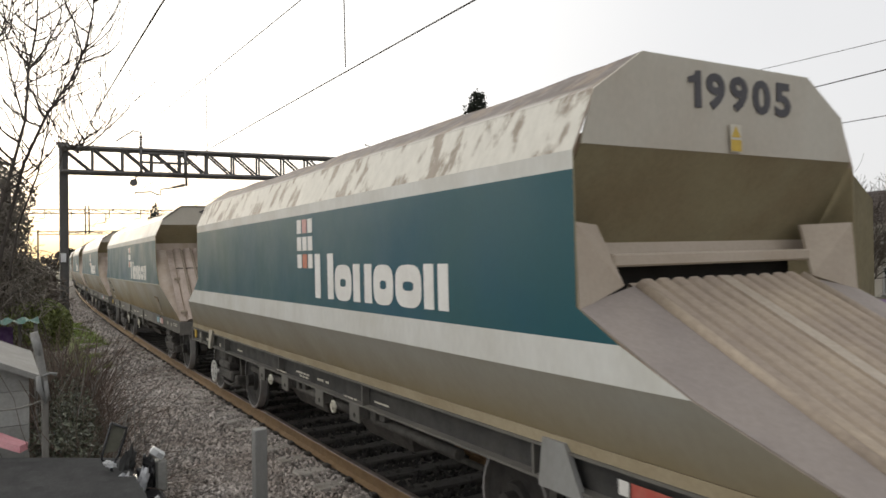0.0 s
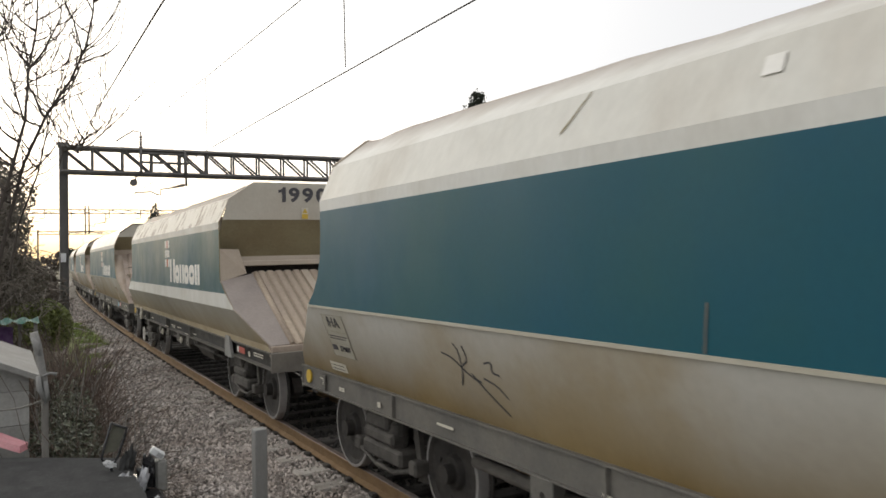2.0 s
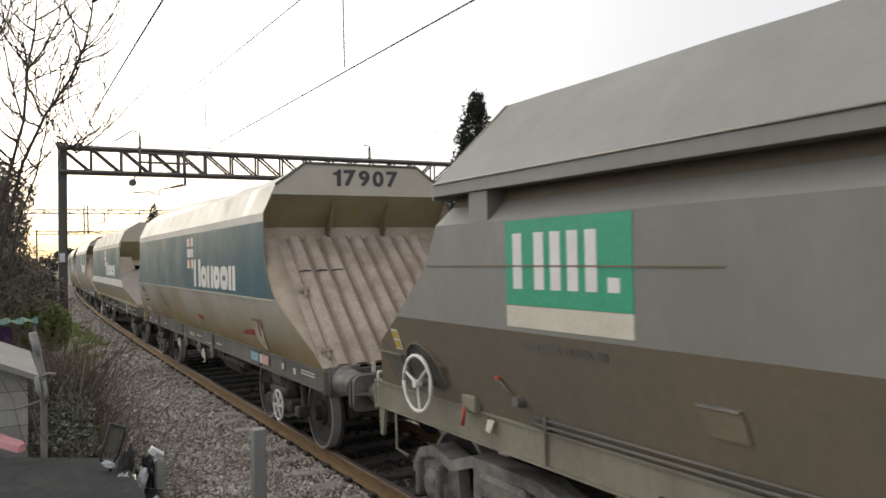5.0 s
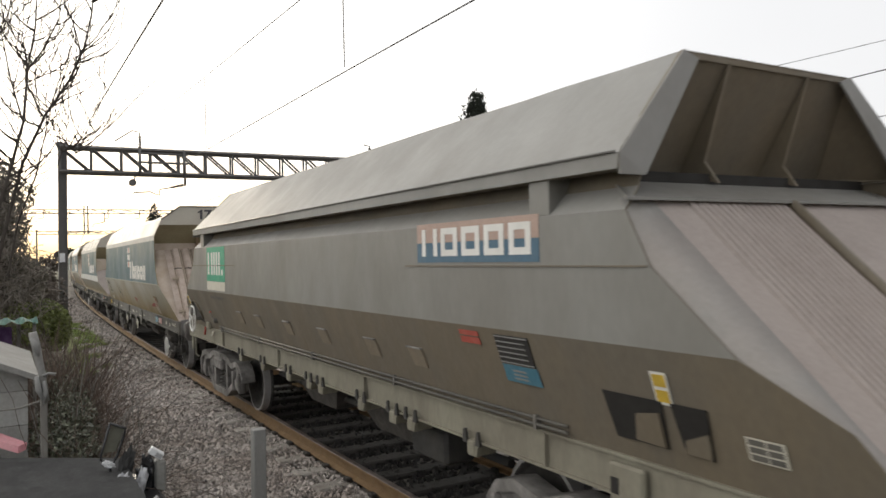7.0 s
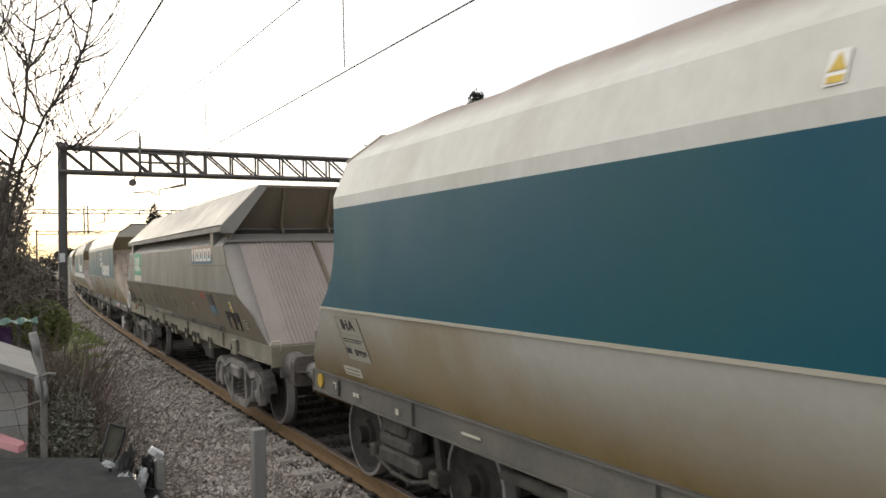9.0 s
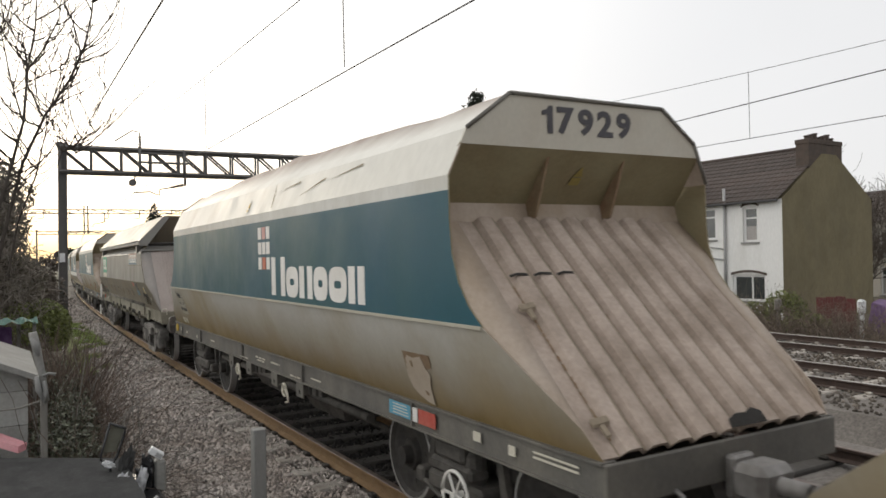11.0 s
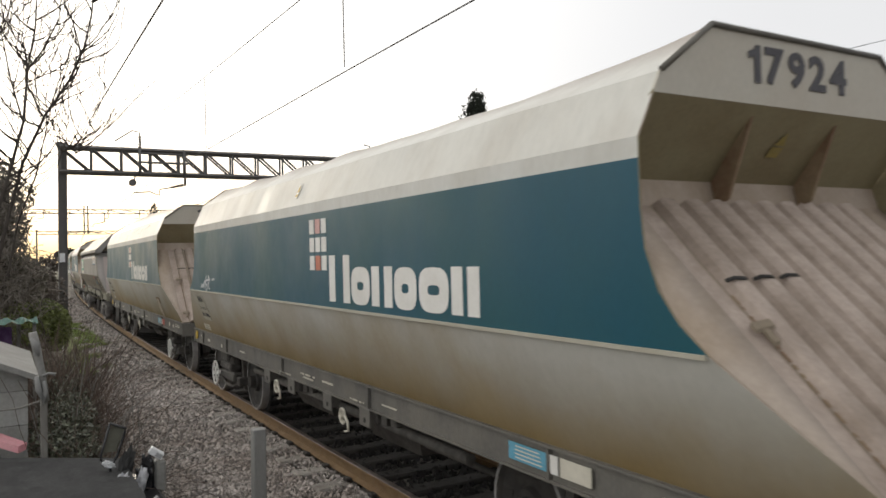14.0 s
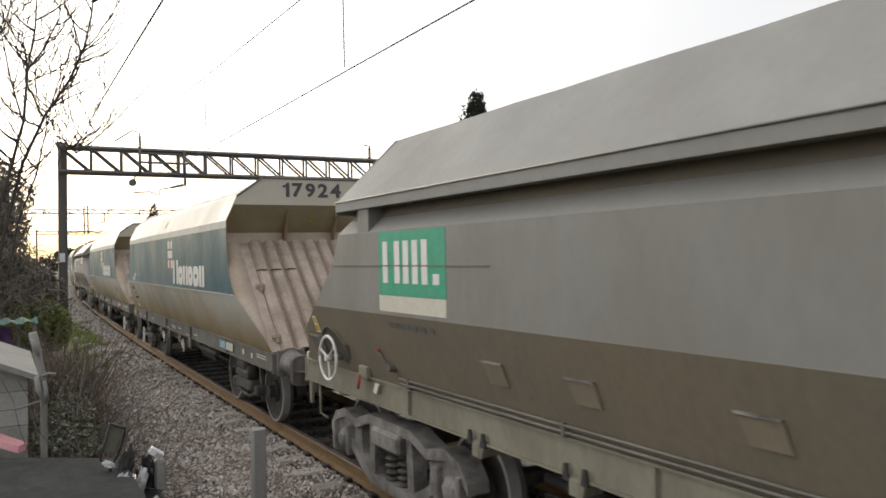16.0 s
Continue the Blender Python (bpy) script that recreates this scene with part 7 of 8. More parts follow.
    bm = bmesh.new()
    tube(bm, [(xr, y0, zr + 0.05), (xr, y1, zr + 0.05)], 0.10, 8)
    part("ridge", fixed(bm), M["tile"], h)
    bm = bmesh.new()
    box(bm, x - 0.30, x - 0.18, y0 + 0.05, y1, ze - 0.11, ze - 0.02, 0.02)
    part("gutter", fixed(bm), M["pipe"], h, "dark gutter")
    chimney(h, 29.95, 32.4, y0 + 0.0, y0 + 0.62, 5.7, 7.46, 7, 0.025)
    chimney(h, xr - 0.35, xr + 0.35, 28.0, 29.5, 6.3, 8.15, 4)
    bm = bmesh.new()
    slab(bm, [(x + 0.05, 23.72, 4.55), (x + 0.05, 25.0, 4.55), (x + 0.05, 24.85, 5.25), (x + 0.05, 24.80, 5.85), (x + 0.05, 23.98, 5.85), (x + 0.05, 23.92, 5.25)], (0.6, 0, 0))
    low_stack = part("chimney", fixed(bm), M["chimney"], h, "low flared chimney stack at the eaves")
    bm = bmesh.new()
    box(bm, x - 0.02, x + 0.72, 23.86, 24.92, 5.85, 6.08, 0.03)
    part("chimney_cap", fixed(bm), M["chimney"], low_stack, "sooty chimney cap")
    pipes = [("greypipe", [(x - 0.08, 22.07, -0.4), (x - 0.08, 22.07, 5.35)], 0.06), ("pipe", [(x - 0.06, 24.27, -0.4), (x - 0.06, 24.27, 4.65)], 0.04),
             ("pipe", [(x - 0.06, 26.9, 5.1), (x - 0.06, 26.88, 3.9), (x - 0.06, 26.45, 3.5), (x - 0.06, 26.42, 1.6), (x - 0.06, 25.95, 1.75), (x - 0.06, 25.9, 2.2)], 0.05),
             ("greypipe", [(x - 0.05, 22.1, 2.15), (x - 0.05, 23.75, 2.35)], 0.035), ("greypipe", [(x - 0.05, 22.2, 2.65), (x - 0.05, 22.95, 2.75)], 0.03), ("greypipe", [(x - 0.05, 24.6, 2.05), (x - 0.05, 25.8, 2.02)], 0.03)]
    for mname, pts, r in pipes:
        bm = bmesh.new()
        tube(bm, pts, r, 8)
        part("drainpipe", fixed(bm), M[mname], h)
    bm = bmesh.new()
    box(bm, x - 0.5, x - 0.02, 25.3, 27.6, 1.32, 1.42, 0.02)
    part("porch_roof", fixed(bm), M["pipe"], h, "dark flat canopy")
    for yy, zz in ((23.45, 1.5), (22.85, 1.75), (25.6, 4.35), (23.95, 4.55)):
        bm = bmesh.new()
        box(bm, x - 0.10, x + 0.01, yy - 0.09, yy + 0.09, zz - 0.10, zz + 0.10, 0.02)
        part("wall_box", fixed(bm), M["concretepost"], h)
    bm = bmesh.new()
    p = Vector((xr, 28.3, 8.0))
    tube(bm, [p, p + Vector((0, 0, 0.75))], 0.012, 5)
    tube(bm, [p + Vector((0, 0.3, 0.55)), p + Vector((0, -0.35, 0.85))], 0.01, 5)
    for k in range(5):
        q = p + Vector((0, 0.2 - 0.11 * k, 0.6 + 0.05 * k))
        tube(bm, [q + Vector((-0.12, 0, 0)), q + Vector((0.12, 0, 0))], 0.006, 4)
    part("aerial", fixed(bm), M["mast"], h, "thin roof aerial")


white_terrace()


def brick_house():
    x, y0, y1, ze = 30.0, 30.6, 38.6, 4.15
    h = empty("brick_house", "red brick house with a hipped dark tiled roof", "house", "houses beyond the line")
    wins = [(35.66, 37.52, 2.58, 3.85), (32.0, 34.0, 2.55, 3.85), (35.6, 37.5, 0.2, 1.5)]
    bm = bmesh.new()
    wall(bm, y0, y1, -0.6, ze, wins, lambda u, z, d: (x + d, u, z), 0.28)
    part("front_wall", fixed(bm), M["brick"], h, "red brick wall")
    for w in wins:
        window(h, x, *w, mullions=(0.3,), curtain=0.9)
    for yy in (y0, y1 - 0.28):
        bm = bmesh.new()
        box(bm, x + 0.002, x + 7.5, yy, yy + 0.28, -0.6, ze - 0.003)
        part("side_wall", fixed(bm), M["brick"], h)
    bm = bmesh.new()
    e = [Vector(p) for p in ((x - 0.4, y0 - 0.4, ze), (x - 0.4, y1 + 0.4, ze), (x + 7.9, y1 + 0.4, ze), (x + 7.9, y0 - 0.4, ze))]
    r0, r1 = Vector((x + 3.2, y0 + 1.0, 6.95)), Vector((x + 3.2, y1 - 1.4, 6.95))
    vs = [bm.verts.new(p) for p in (*e, r0, r1)]
    for f in ((0, 4, 5, 1), (1, 5, 2), (2, 5, 4, 3), (3, 4, 0), (0, 1, 2, 3)):
        bm.faces.new([vs[i] for i in f])
    bmesh.ops.subdivide_edges(bm, edges=bm.edges[:], cuts=3, use_grid_fill=True)
    part("hipped_roof", fixed(bm), M["tile"], h, "dark tiled hipped roof")
    bm = bmesh.new()
    box(bm, x - 0.45, x - 0.35, y0 - 0.4, y1 + 0.4, ze - 0.10, ze + 0.02, 0.01)
    part("gutter", fixed(bm), M["greypipe"], h, "grey gutter")
    bm = bmesh.new()
    tube(bm, [(x + 3.2, y0 + 3.5, 6.9), (x + 3.2, y0 + 3.5, 7.6)], 0.02, 5)
    part("aerial", fixed(bm), M["mast"], h)
    # lower side extension
    bm = bmesh.new()
    box(bm, x + 1.2, x + 5, y1, y1 + 2.6, -0.6, 3.5)
    part("side_extension", fixed(bm), M["creamwall"], h, "pale rendered side extension")
    bm = bmesh.new()
    slab(bm, [(x + 0.9, y1 - 0.1, 3.5), (x + 0.9, y1 + 2.9, 3.5), (x + 3.0, y1 + 2.9, 4.9), (x + 3.0, y1 - 0.1, 4.9)], (0, 0, 0.12))
    slab(bm, [(x + 5.2, y1 - 0.1, 3.5), (x + 5.2, y1 + 2.9, 3.5), (x + 3.0, y1 + 2.9, 4.9), (x + 3.0, y1 - 0.1, 4.9)], (0, 0, 0.12))
    part("side_roof", fixed(bm), M["tile"], h)


brick_house()


def cream_house():
    x, y0, y1, ze = 48.0, 17.0, 29.2, 4.4
    h = empty("cream_house", "cream rendered house with a dark roof", "house", "houses beyond the line")
    wins = [(24.6, 26.2, 2.2, 3.75), (24.6, 26.2, -0.3, 1.5), (21.0, 22.6, 2.2, 3.75), (21.0, 22.6, -0.3, 1.5)]
    bm = bmesh.new()
    wall(bm, y0, y1, -0.6, ze, wins, lambda u, z, d: (x + d, u, z), 0.28)
    part("front_wall", fixed(bm), M["creamwall"], h, "cream rendered wall")
    for w in wins:
        window(h, x, *w, transom=0.7, mullions=(0.5,), curtain=0.6)
    for yy in (y0, y1 - 0.28):
        bm = bmesh.new()
        slab(bm, [(x + 0.002, yy, -0.6), (x + 7, yy, -0.6), (x + 7, yy, ze), (x + 3.5, yy, 6.5), (x + 0.002, yy, ze)], (0, 0.28, 0))
        part("gable_wall", fixed(bm), M["creamwall"], h)
    tiled_slope(h, x - 0.3, ze - 0.05, x + 3.5, 6.6, y0 - 0.1, y1 + 0.1, 0.5)
    tiled_slope(h, x + 7.3, ze - 0.05, x + 3.5, 6.6, y0 - 0.1, y1 + 0.1, 1.2)


cream_house()


# ---------------------------------------------------------------- plants
def leaf_cloud(name, label, category, centres, count, size, material, seed, thing=None, flat=0.5):
    """Many small leaves round ellipsoids: centres of (x, y, z, rx, ry, rz)."""
    rng = np.random.default_rng(seed)
    vol = np.array([c[3] * c[4] * c[5] for c in centres])
    pick = rng.choice(len(centres), count, p=vol / vol.sum())
    c = np.array(centres)[pick]
    d = rng.normal(size=(count, 3))
    d /= np.linalg.norm(d, axis=1)[:, None]
    r = rng.uniform(0.25, 1.0, count) ** 0.5
    p = c[:, :3] + d * r[:, None] * c[:, 3:]
    u = rng.normal(size=(count, 3))
    u /= np.linalg.norm(u, axis=1)[:, None]
    v = np.cross(u, rng.normal(size=(count, 3)))
    v /= np.linalg.norm(v, axis=1)[:, None]
    k = size * rng.uniform(0.5, 1.3, count)[:, None]
    w = np.cross(u, v)
    verts = np.stack([p - u * k, p + v * k * flat + w * k * 0.15, p + u * k, p - v * k * flat + w * k * 0.15], 1).reshape(-1, 3)
    faces = np.arange(count * 4).reshape(-1, 4)
    me = bpy.data.meshes.new(name)
    me.from_pydata(verts.tolist(), [], faces.tolist())
    me.materials.append(material)
    ob = new(name, me)
    if thing:
        ob.parent = thing
        tagged(ob, label)
    else:
        tagged(ob, label, category, kind="stuff")
    return ob


def branches(bm, p, d, length, r, depth, rng, up=0.3, spread=0.5, kids=3, wander=0.16, n=5, minr=0.004):
    """A tapered limb that forks."""
    pts, radii = [p.copy()], [r]
    seg = max(3, int(4 + depth))
    q, dd = p.copy(), d.normalized()
    nodes = []
    for k in range(seg):
        dd = (dd + Vector(rng.normal(0, wander, 3)) + Vector((0, 0, up * 0.12))).normalized()
        q = q + dd * length / seg
        pts.append(q.copy())
        radii.append(max(minr, r * (1 - 0.62 * (k + 1) / seg)))
        nodes.append((q.copy(), dd.copy(), radii[-1]))
    tube(bm, pts, radii, n if depth > 1 else 4, caps=False)
    if depth <= 0:
        return
    for k in range(kids + (1 if depth > 2 else 0)):
        q, dd, rr = nodes[min(seg - 1, 1 + int(rng.uniform(0, seg - 1)))] if k else nodes[-1]
        side = Vector(rng.normal(0, 1, 3))
        nd = (dd + side.normalized() * spread * rng.uniform(0.6, 1.3)).normalized()
        branches(bm, q, nd, length * rng.uniform(0.5, 0.8), rr * 0.72, depth - 1, rng, up, spread, kids, wander, n, minr)


def bare_tree(name, label, base, stems, seed, material, depth=4, minr=0.004):
    rng = np.random.default_rng(seed)
    t = empty(name, label, "tree", "trees")
    for d, length, r, kids in stems:
        bm = bmesh.new()
        branches(bm, Vector(base), Vector(d), length, r, depth, rng, up=0.5, spread=0.55, kids=kids, minr=minr)
        part("limb", bm, material, t, "bare grey-brown limb")
    return t


def conifer():
    rng = np.random.default_rng(31)
    t = empty("conifer_tree", "tall dark conifer with drooping foliage", "tree", "trees")
    base = Vector((30.2, 45.6, -0.5))
    top = 14.6
    bm = bmesh.new()
    tube(bm, [base, base + Vector((0, 0, top * 0.6)), base + Vector((0.1, 0, top))], [0.32, 0.18, 0.02], 9)
    part("trunk", fixed(bm), M["bark"], t)
    blobs = []
    for k in range(260):
        f = rng.uniform(0.0, 1.0) ** 0.8
        z = 1.5 + (top - 1.2) * f
        rad = 2.7 * (1 - f) ** 0.7 + 0.32
        a = rng.uniform(0, 6.283)
        rr = rad * rng.uniform(0.3, 1.0)
        s = 0.34 + 0.35 * (1 - f)
        blobs.append((base.x + math.cos(a) * rr, base.y + math.sin(a) * rr, base.z + z, s, s, s * 1.5))
    leaf_cloud("foliage", "dark drooping sprays", "", blobs, 26000, 0.17, M["leafdark"], 32, t, flat=0.35)


conifer()
bare_tree("bare_tree", "leafless tree behind the gable", (44.0, 25.0, -0.5), [((0.1, 0.1, 1), 3.7, 0.12, 5), ((0.5, 0.3, 1), 3.5, 0.10, 5), ((-0.4, -0.35, 1), 3.2, 0.10, 5), ((0.0, -0.7, 1), 3.0, 0.10, 5)], 5, M["twig"], 4, 0.010)


def garden_tree():
    """The leafless tree over the near gardens: main limbs as drawn by its own growth, twigs at random along them."""
    rng = np.random.default_rng(12)
    t = empty("bare_tree", "leafless tree with fine upswept twigs over the gardens", "tree", "trees")
    limbs = [(12.5, 0.045, [(-0.35, -0.4), (-0.14, 2.77), (0.08, 3.51), (0.31, 4.48), (0.37, 5.28), (0.47, 5.88), (0.51, 6.9)]), (12.7, 0.042, [(-0.2, 1.5), (0.08, 2.95), (0.3, 3.88), (0.6, 4.63), (0.95, 5.23), (1.15, 5.74), (1.26, 6.33), (1.29, 7.1)]),
             (12.5, 0.022, [(0.35, 5.22), (0.58, 5.59), (0.78, 6.06), (0.88, 7.0)]), (12.6, 0.022, [(0.3, 4.5), (0.15, 5.1), (0.03, 5.8), (0.2, 6.9)]), (12.9, 0.026, [(-0.4, 5.3), (-0.1, 5.6), (0.12, 6.06), (0.24, 7.0)]),
             (12.6, 0.014, [(0.37, 5.3), (0.31, 5.8), (0.33, 6.5)]), (13.0, 0.026, [(0.1, 2.2), (0.24, 3.01), (0.49, 3.76), (0.62, 4.42), (0.75, 5.05), (0.92, 5.6)]), (12.7, 0.014, [(0.37, 5.1), (0.69, 5.3), (1.13, 5.65)]),
             (12.6, 0.012, [(0.15, 3.3), (0.34, 3.68), (0.79, 4.06), (1.0, 4.15)]), (12.6, 0.010, [(1.0, 4.05), (1.04, 4.15), (1.12, 4.3), (1.35, 4.5), (1.61, 4.75)])]
    for y, r, pts in limbs:
        bm = bmesh.new()
        path = [Vector((x, y + 0.03 * math.sin(k * 2.1), z)) for k, (x, z) in enumerate(pts)]
        tube(bm, path, [max(0.007, 0.78 * r * (1 - 0.7 * k / (len(path) - 1))) for k in range(len(path))], 6, caps=False)
        for k in range(int(len(path) * 4.2)):
            s = 1 + int(rng.uniform(0, len(path) - 1.001))
            q = path[s - 1].lerp(path[s], rng.uniform(0, 1))
            if q.z < 3.2:
                continue
            side = rng.choice((-1, 1))
            d = Vector((side * rng.uniform(0.5, 1.2), rng.normal(0, 0.5), rng.uniform(0.2, 1.0)))
            branches(bm, q, d, rng.uniform(0.35, 1.0), max(0.009, r * 0.32), 2, rng, up=1.2, spread=0.6, kids=1, wander=0.14, n=4, minr=0.0060)
        part("limb", bm, M["bark"], t, "bare limb with fine twigs")


garden_tree()


def ivy_trunk():
    t = empty("ivy_clad_tree", "old trunk smothered in dark ivy", "tree", "trees")
    bm = bmesh.new()
    tube(bm, [(0.05, 18, -0.4), (0.0, 18, 2.0), (0.1, 18, 4.2)], [0.25, 0.2, 0.08], 8)
    part("trunk", fixed(bm), M["bark"], t)
    rng = np.random.default_rng(3)
    blobs = [(rng.uniform(-0.9, 0.42) + (0.3 if z < 2.6 else 0), 18 + rng.uniform(-0.5, 0.5), z, 0.26, 0.35, 0.34) for z in rng.uniform(0.4, 4.4, 60)]
    leaf_cloud("ivy", "dull ivy leaves", "", blobs, 11000, 0.05, M["ivy"], 8, t)
    bm = bmesh.new()
    for k in range(900):
        z = rng.uniform(0.3, 4.2)
        p = Vector((rng.uniform(-0.8, 0.40) + (0.5 * rng.uniform(0, 1) if z < 2.6 else 0), 17.1 + rng.uniform(-0.4, 0.4), z))
        branches(bm, p, Vector(rng.normal(0, 1, 3)), rng.uniform(0.14, 0.36), 0.012, 1, rng, up=-0.2, spread=0.8, kids=2, minr=0.006)
    tagged(part("twig_tangle", bm, M["paletwig"], t, "bare twigs through the ivy"), kind="stuff")


ivy_trunk()


def thicket(name, label, spans, count, height, seed, material, r=0.006, depth=1, lean=0.5):
    """A tangle of bare stems over patches (x0, x1, y0, y1, z, height)."""
    rng = np.random.default_rng(seed)
    bm = bmesh.new()
    area = [max(0.05, (s[1] - s[0]) * (s[3] - s[2])) for s in spans]
    for s, a in zip(spans, area):
        for _ in range(int(count * a / sum(area))):
            p = Vector((rng.uniform(s[0], s[1]), rng.uniform(s[2], s[3]), s[4]))
            d = Vector((rng.normal(0, lean), rng.normal(0, lean), 1))
            branches(bm, p, d, s[5] * rng.uniform(0.6, 1.2), r * rng.uniform(0.7, 1.5), depth, rng, up=-0.25, spread=0.8, kids=2, wander=0.25, n=4, minr=0.0025)
    tagged(part(name, bm, material), label, "thicket", kind="stuff")


thicket("bramble_thicket", "tangled bare bramble stems on the garden boundary", [(0.36, 0.86, 6.6, 9.5, -0.4, 1.10), (0.42, 1.0, 9.5, 14, -0.4, 0.95), (0.5, 1.05, 14, 19, -0.4, 0.8)], 950, 1.3, 21, M["bramble"], 0.006, 1, 0.22)
thicket("bramble_canes", "pale upright canes in the boundary thicket", [(0.35, 0.95, 6.7, 8.5, -0.4, 1.7), (0.5, 1.2, 8.5, 12, -0.4, 1.5)], 70, 1.5, 23, M["post"], 0.008, 0, 0.16)
thicket("bramble_thicket", "low dry stems at the ballast edge", [(0.85, 1.18, 6.6, 10.5, -0.42, 0.34), (0.9, 1.25, 10.5, 15, -0.42, 0.28)], 260, 0.5, 22, M["bramble"], 0.005, 1, 0.3)
leaf_cloud("ivy_hedge", "dark leaves in the boundary thicket", "hedge", [(0.45, 7.5, 0.30, 0.42, 0.8, 0.80), (0.62, 8.8, 0.30, 0.35, 0.9, 0.75), (0.7, 10.5, 0.20, 0.40, 1.4, 0.75), (0.8, 14, 0.1, 0.4, 3, 0.65)], 24000, 0.024, M["hedgeleaf"], 41)
thicket("dead_shrub", "dense red-brown dead shrub in the garden boundary", [(0.50, 0.84, 10.6, 11.6, -0.4, 1.75)], 420, 1.9, 27, M["bramble"], 0.007, 0, 0.09)
leaf_cloud("green_shrub", "low olive green shrub beside the line", "shrub", [(0.40, 17.5, 1.15, 0.5, 0.9, 0.45), (0.80, 18.5, 1.15, 0.42, 1.2, 0.48), (1.10, 20.5, 0.85, 0.38, 1.2, 0.60), (1.35, 23.5, 0.60, 0.40, 1.5, 0.65)], 11000, 0.045, M["bushleaf"], 42)
bm = bmesh.new()
ring = [(1.45, 17.5), (1.75, 18.5), (2.0, 20), (2.25, 22), (2.55, 24.5), (2.9, 29), (3.0, 37), (2.3, 37), (1.9, 28), (1.5, 22), (1.3, 19)]
lowest = [bm.verts.new((x, y, -0.45)) for x, y in ring]
crest = [bm.verts.new((x * 0.9 + 0.19, y * 0.96 + 0.9, -0.20 if 0 < k < 7 else -0.12)) for k, (x, y) in enumerate(ring)]
for k in range(len(ring)):
    bm.faces.new((lowest[k], lowest[(k + 1) % len(ring)], crest[(k + 1) % len(ring)], crest[k]))
bm.faces.new(crest)
bmesh.ops.triangulate(bm, faces=bm.faces[:])
bmesh.ops.subdivide_edges(bm, edges=bm.edges[:], cuts=3, use_grid_fill=True)
for v in bm.verts:
    v.co.z += 0.05 * noise.noise(v.co * 2.0)
tagged(part("moss_bank", fixed(bm), M["moss"]), "low bank of moss and grass beside the ballast", "bank", kind="structure")


def grass(name, patches, count, seed, height=0.16):
    rng = np.random.default_rng(seed)
    vs, fs = [], []
    for x0, x1, y0, y1, z in patches:
        for _ in range(count):
            p = np.array([rng.uniform(x0, x1), rng.uniform(y0, y1), z])
            p[2] = max(z, -0.10 + min(0.0, (p[0] - X0 - BEND * p[1] ** 2 / 2 + 2.25) * 0.67))
            if noise.noise((p[0] * 2.2, p[1] * 0.9, 3.0)) + 0.25 * noise.noise((p[0] * 9, p[1] * 7, 1.0)) < 0.03:
                continue
            a = rng.uniform(0, 6.283)
            w = np.array([math.cos(a), math.sin(a), 0]) * 0.022
            h = height * rng.uniform(0.4, 1.2)
            t = p + np.array([rng.normal(0, 0.13), rng.normal(0, 0.13), h])
            fs.append([len(vs), len(vs) + 1, len(vs) + 2])
            vs += [p - w, p + w, t]
    me = bpy.data.meshes.new(name)
    me.from_pydata([tuple(v) for v in vs], [], fs)
    me.materials.append(M["grass"])
    tagged(new(name, me), "patch of short yellow-green grass by the ballast", "grass", kind="stuff")


grass("verge_grass", [(1.5, 2.2, 18.5, 24, -0.20), (1.9, 2.8, 24, 34, -0.20)], 8000, 51, 0.08)


# ---------------------------------------------------------------- far side of the line
def far_fence():
    f = empty("garden_fence", "old brown board fence at the foot of the gardens", "fence", "fences")
    bm = bmesh.new()
    box(bm, -0.012, 0.012, -0.07, 0.07, 0, 1.25, 0.004)
    me = bpy.data.meshes.new("fence_board")
    bm.to_mesh(me)
    bm.free()
    me.materials.append(M["fence"])
    rng = random.Random(4)
    y = 17.0
    while y < 36:
        share("fence_board", me, f, pose(22.0 + 0.01 * rng.uniform(-1, 1), y, -0.42 + rng.uniform(-0.05, 0.05), 0, 0, rng.uniform(-2, 2)))
        y += 0.15
    y = 17.0
    while y < 36:
        bm = bmesh.new()
        box(bm, 21.90, 21.99, y - 0.06, y + 0.06, -0.5, 0.98, 0.01)
        part("fence_post", fixed(bm), M["concretepost"], f)
        y += 2.4


far_fence()
thicket("bramble_bank", "tangled brown brambles along the far boundary", [(19.5, 21.8, 9, 19.5, -0.42, 1.15), (19.8, 21.8, 19.5, 30, -0.42, 0.75)], 2600, 1.0, 61, M["drybramble"], 0.012)
leaf_cloud("dark_shrub", "dense dark evergreen shrub by the white house", "shrub", [(21.9, 15.0, 0.4, 0.5, 0.8, 0.85), (22.2, 16.3, 0.2, 0.5, 0.8, 0.6), (21.5, 14.0, 0.1, 0.6, 0.8, 0.5)], 6000, 0.06, M["bushleaf"], 62)
leaf_cloud("garden_shrubs", "leafy garden shrubs before the brick house", "shrub", [(26, 33.0, 0.6, 1.0, 1.6, 1.1), (26.5, 36.5, 0.8, 1.0, 1.6, 1.4), (25.5, 30.6, 0.3, 0.8, 1.2, 0.8)], 9000, 0.09, M["leaf"], 63)


def boards(name, label, x, y0, y1, z1, material):
    f = empty(name, label, "fence", "fences")
    n = max(2, int((y1 - y0) / 0.3))
    for k in range(n):
        bm = bmesh.new()
        a, b = y0 + (y1 - y0) * k / n, y0 + (y1 - y0) * (k + 1) / n
        box(bm, x - 0.015, x + 0.015, a + 0.006, b - 0.006, -0.45, z1 + 0.03 * ((k * 5) % 3), 0.004)
        part("board", fixed(bm), material, f)


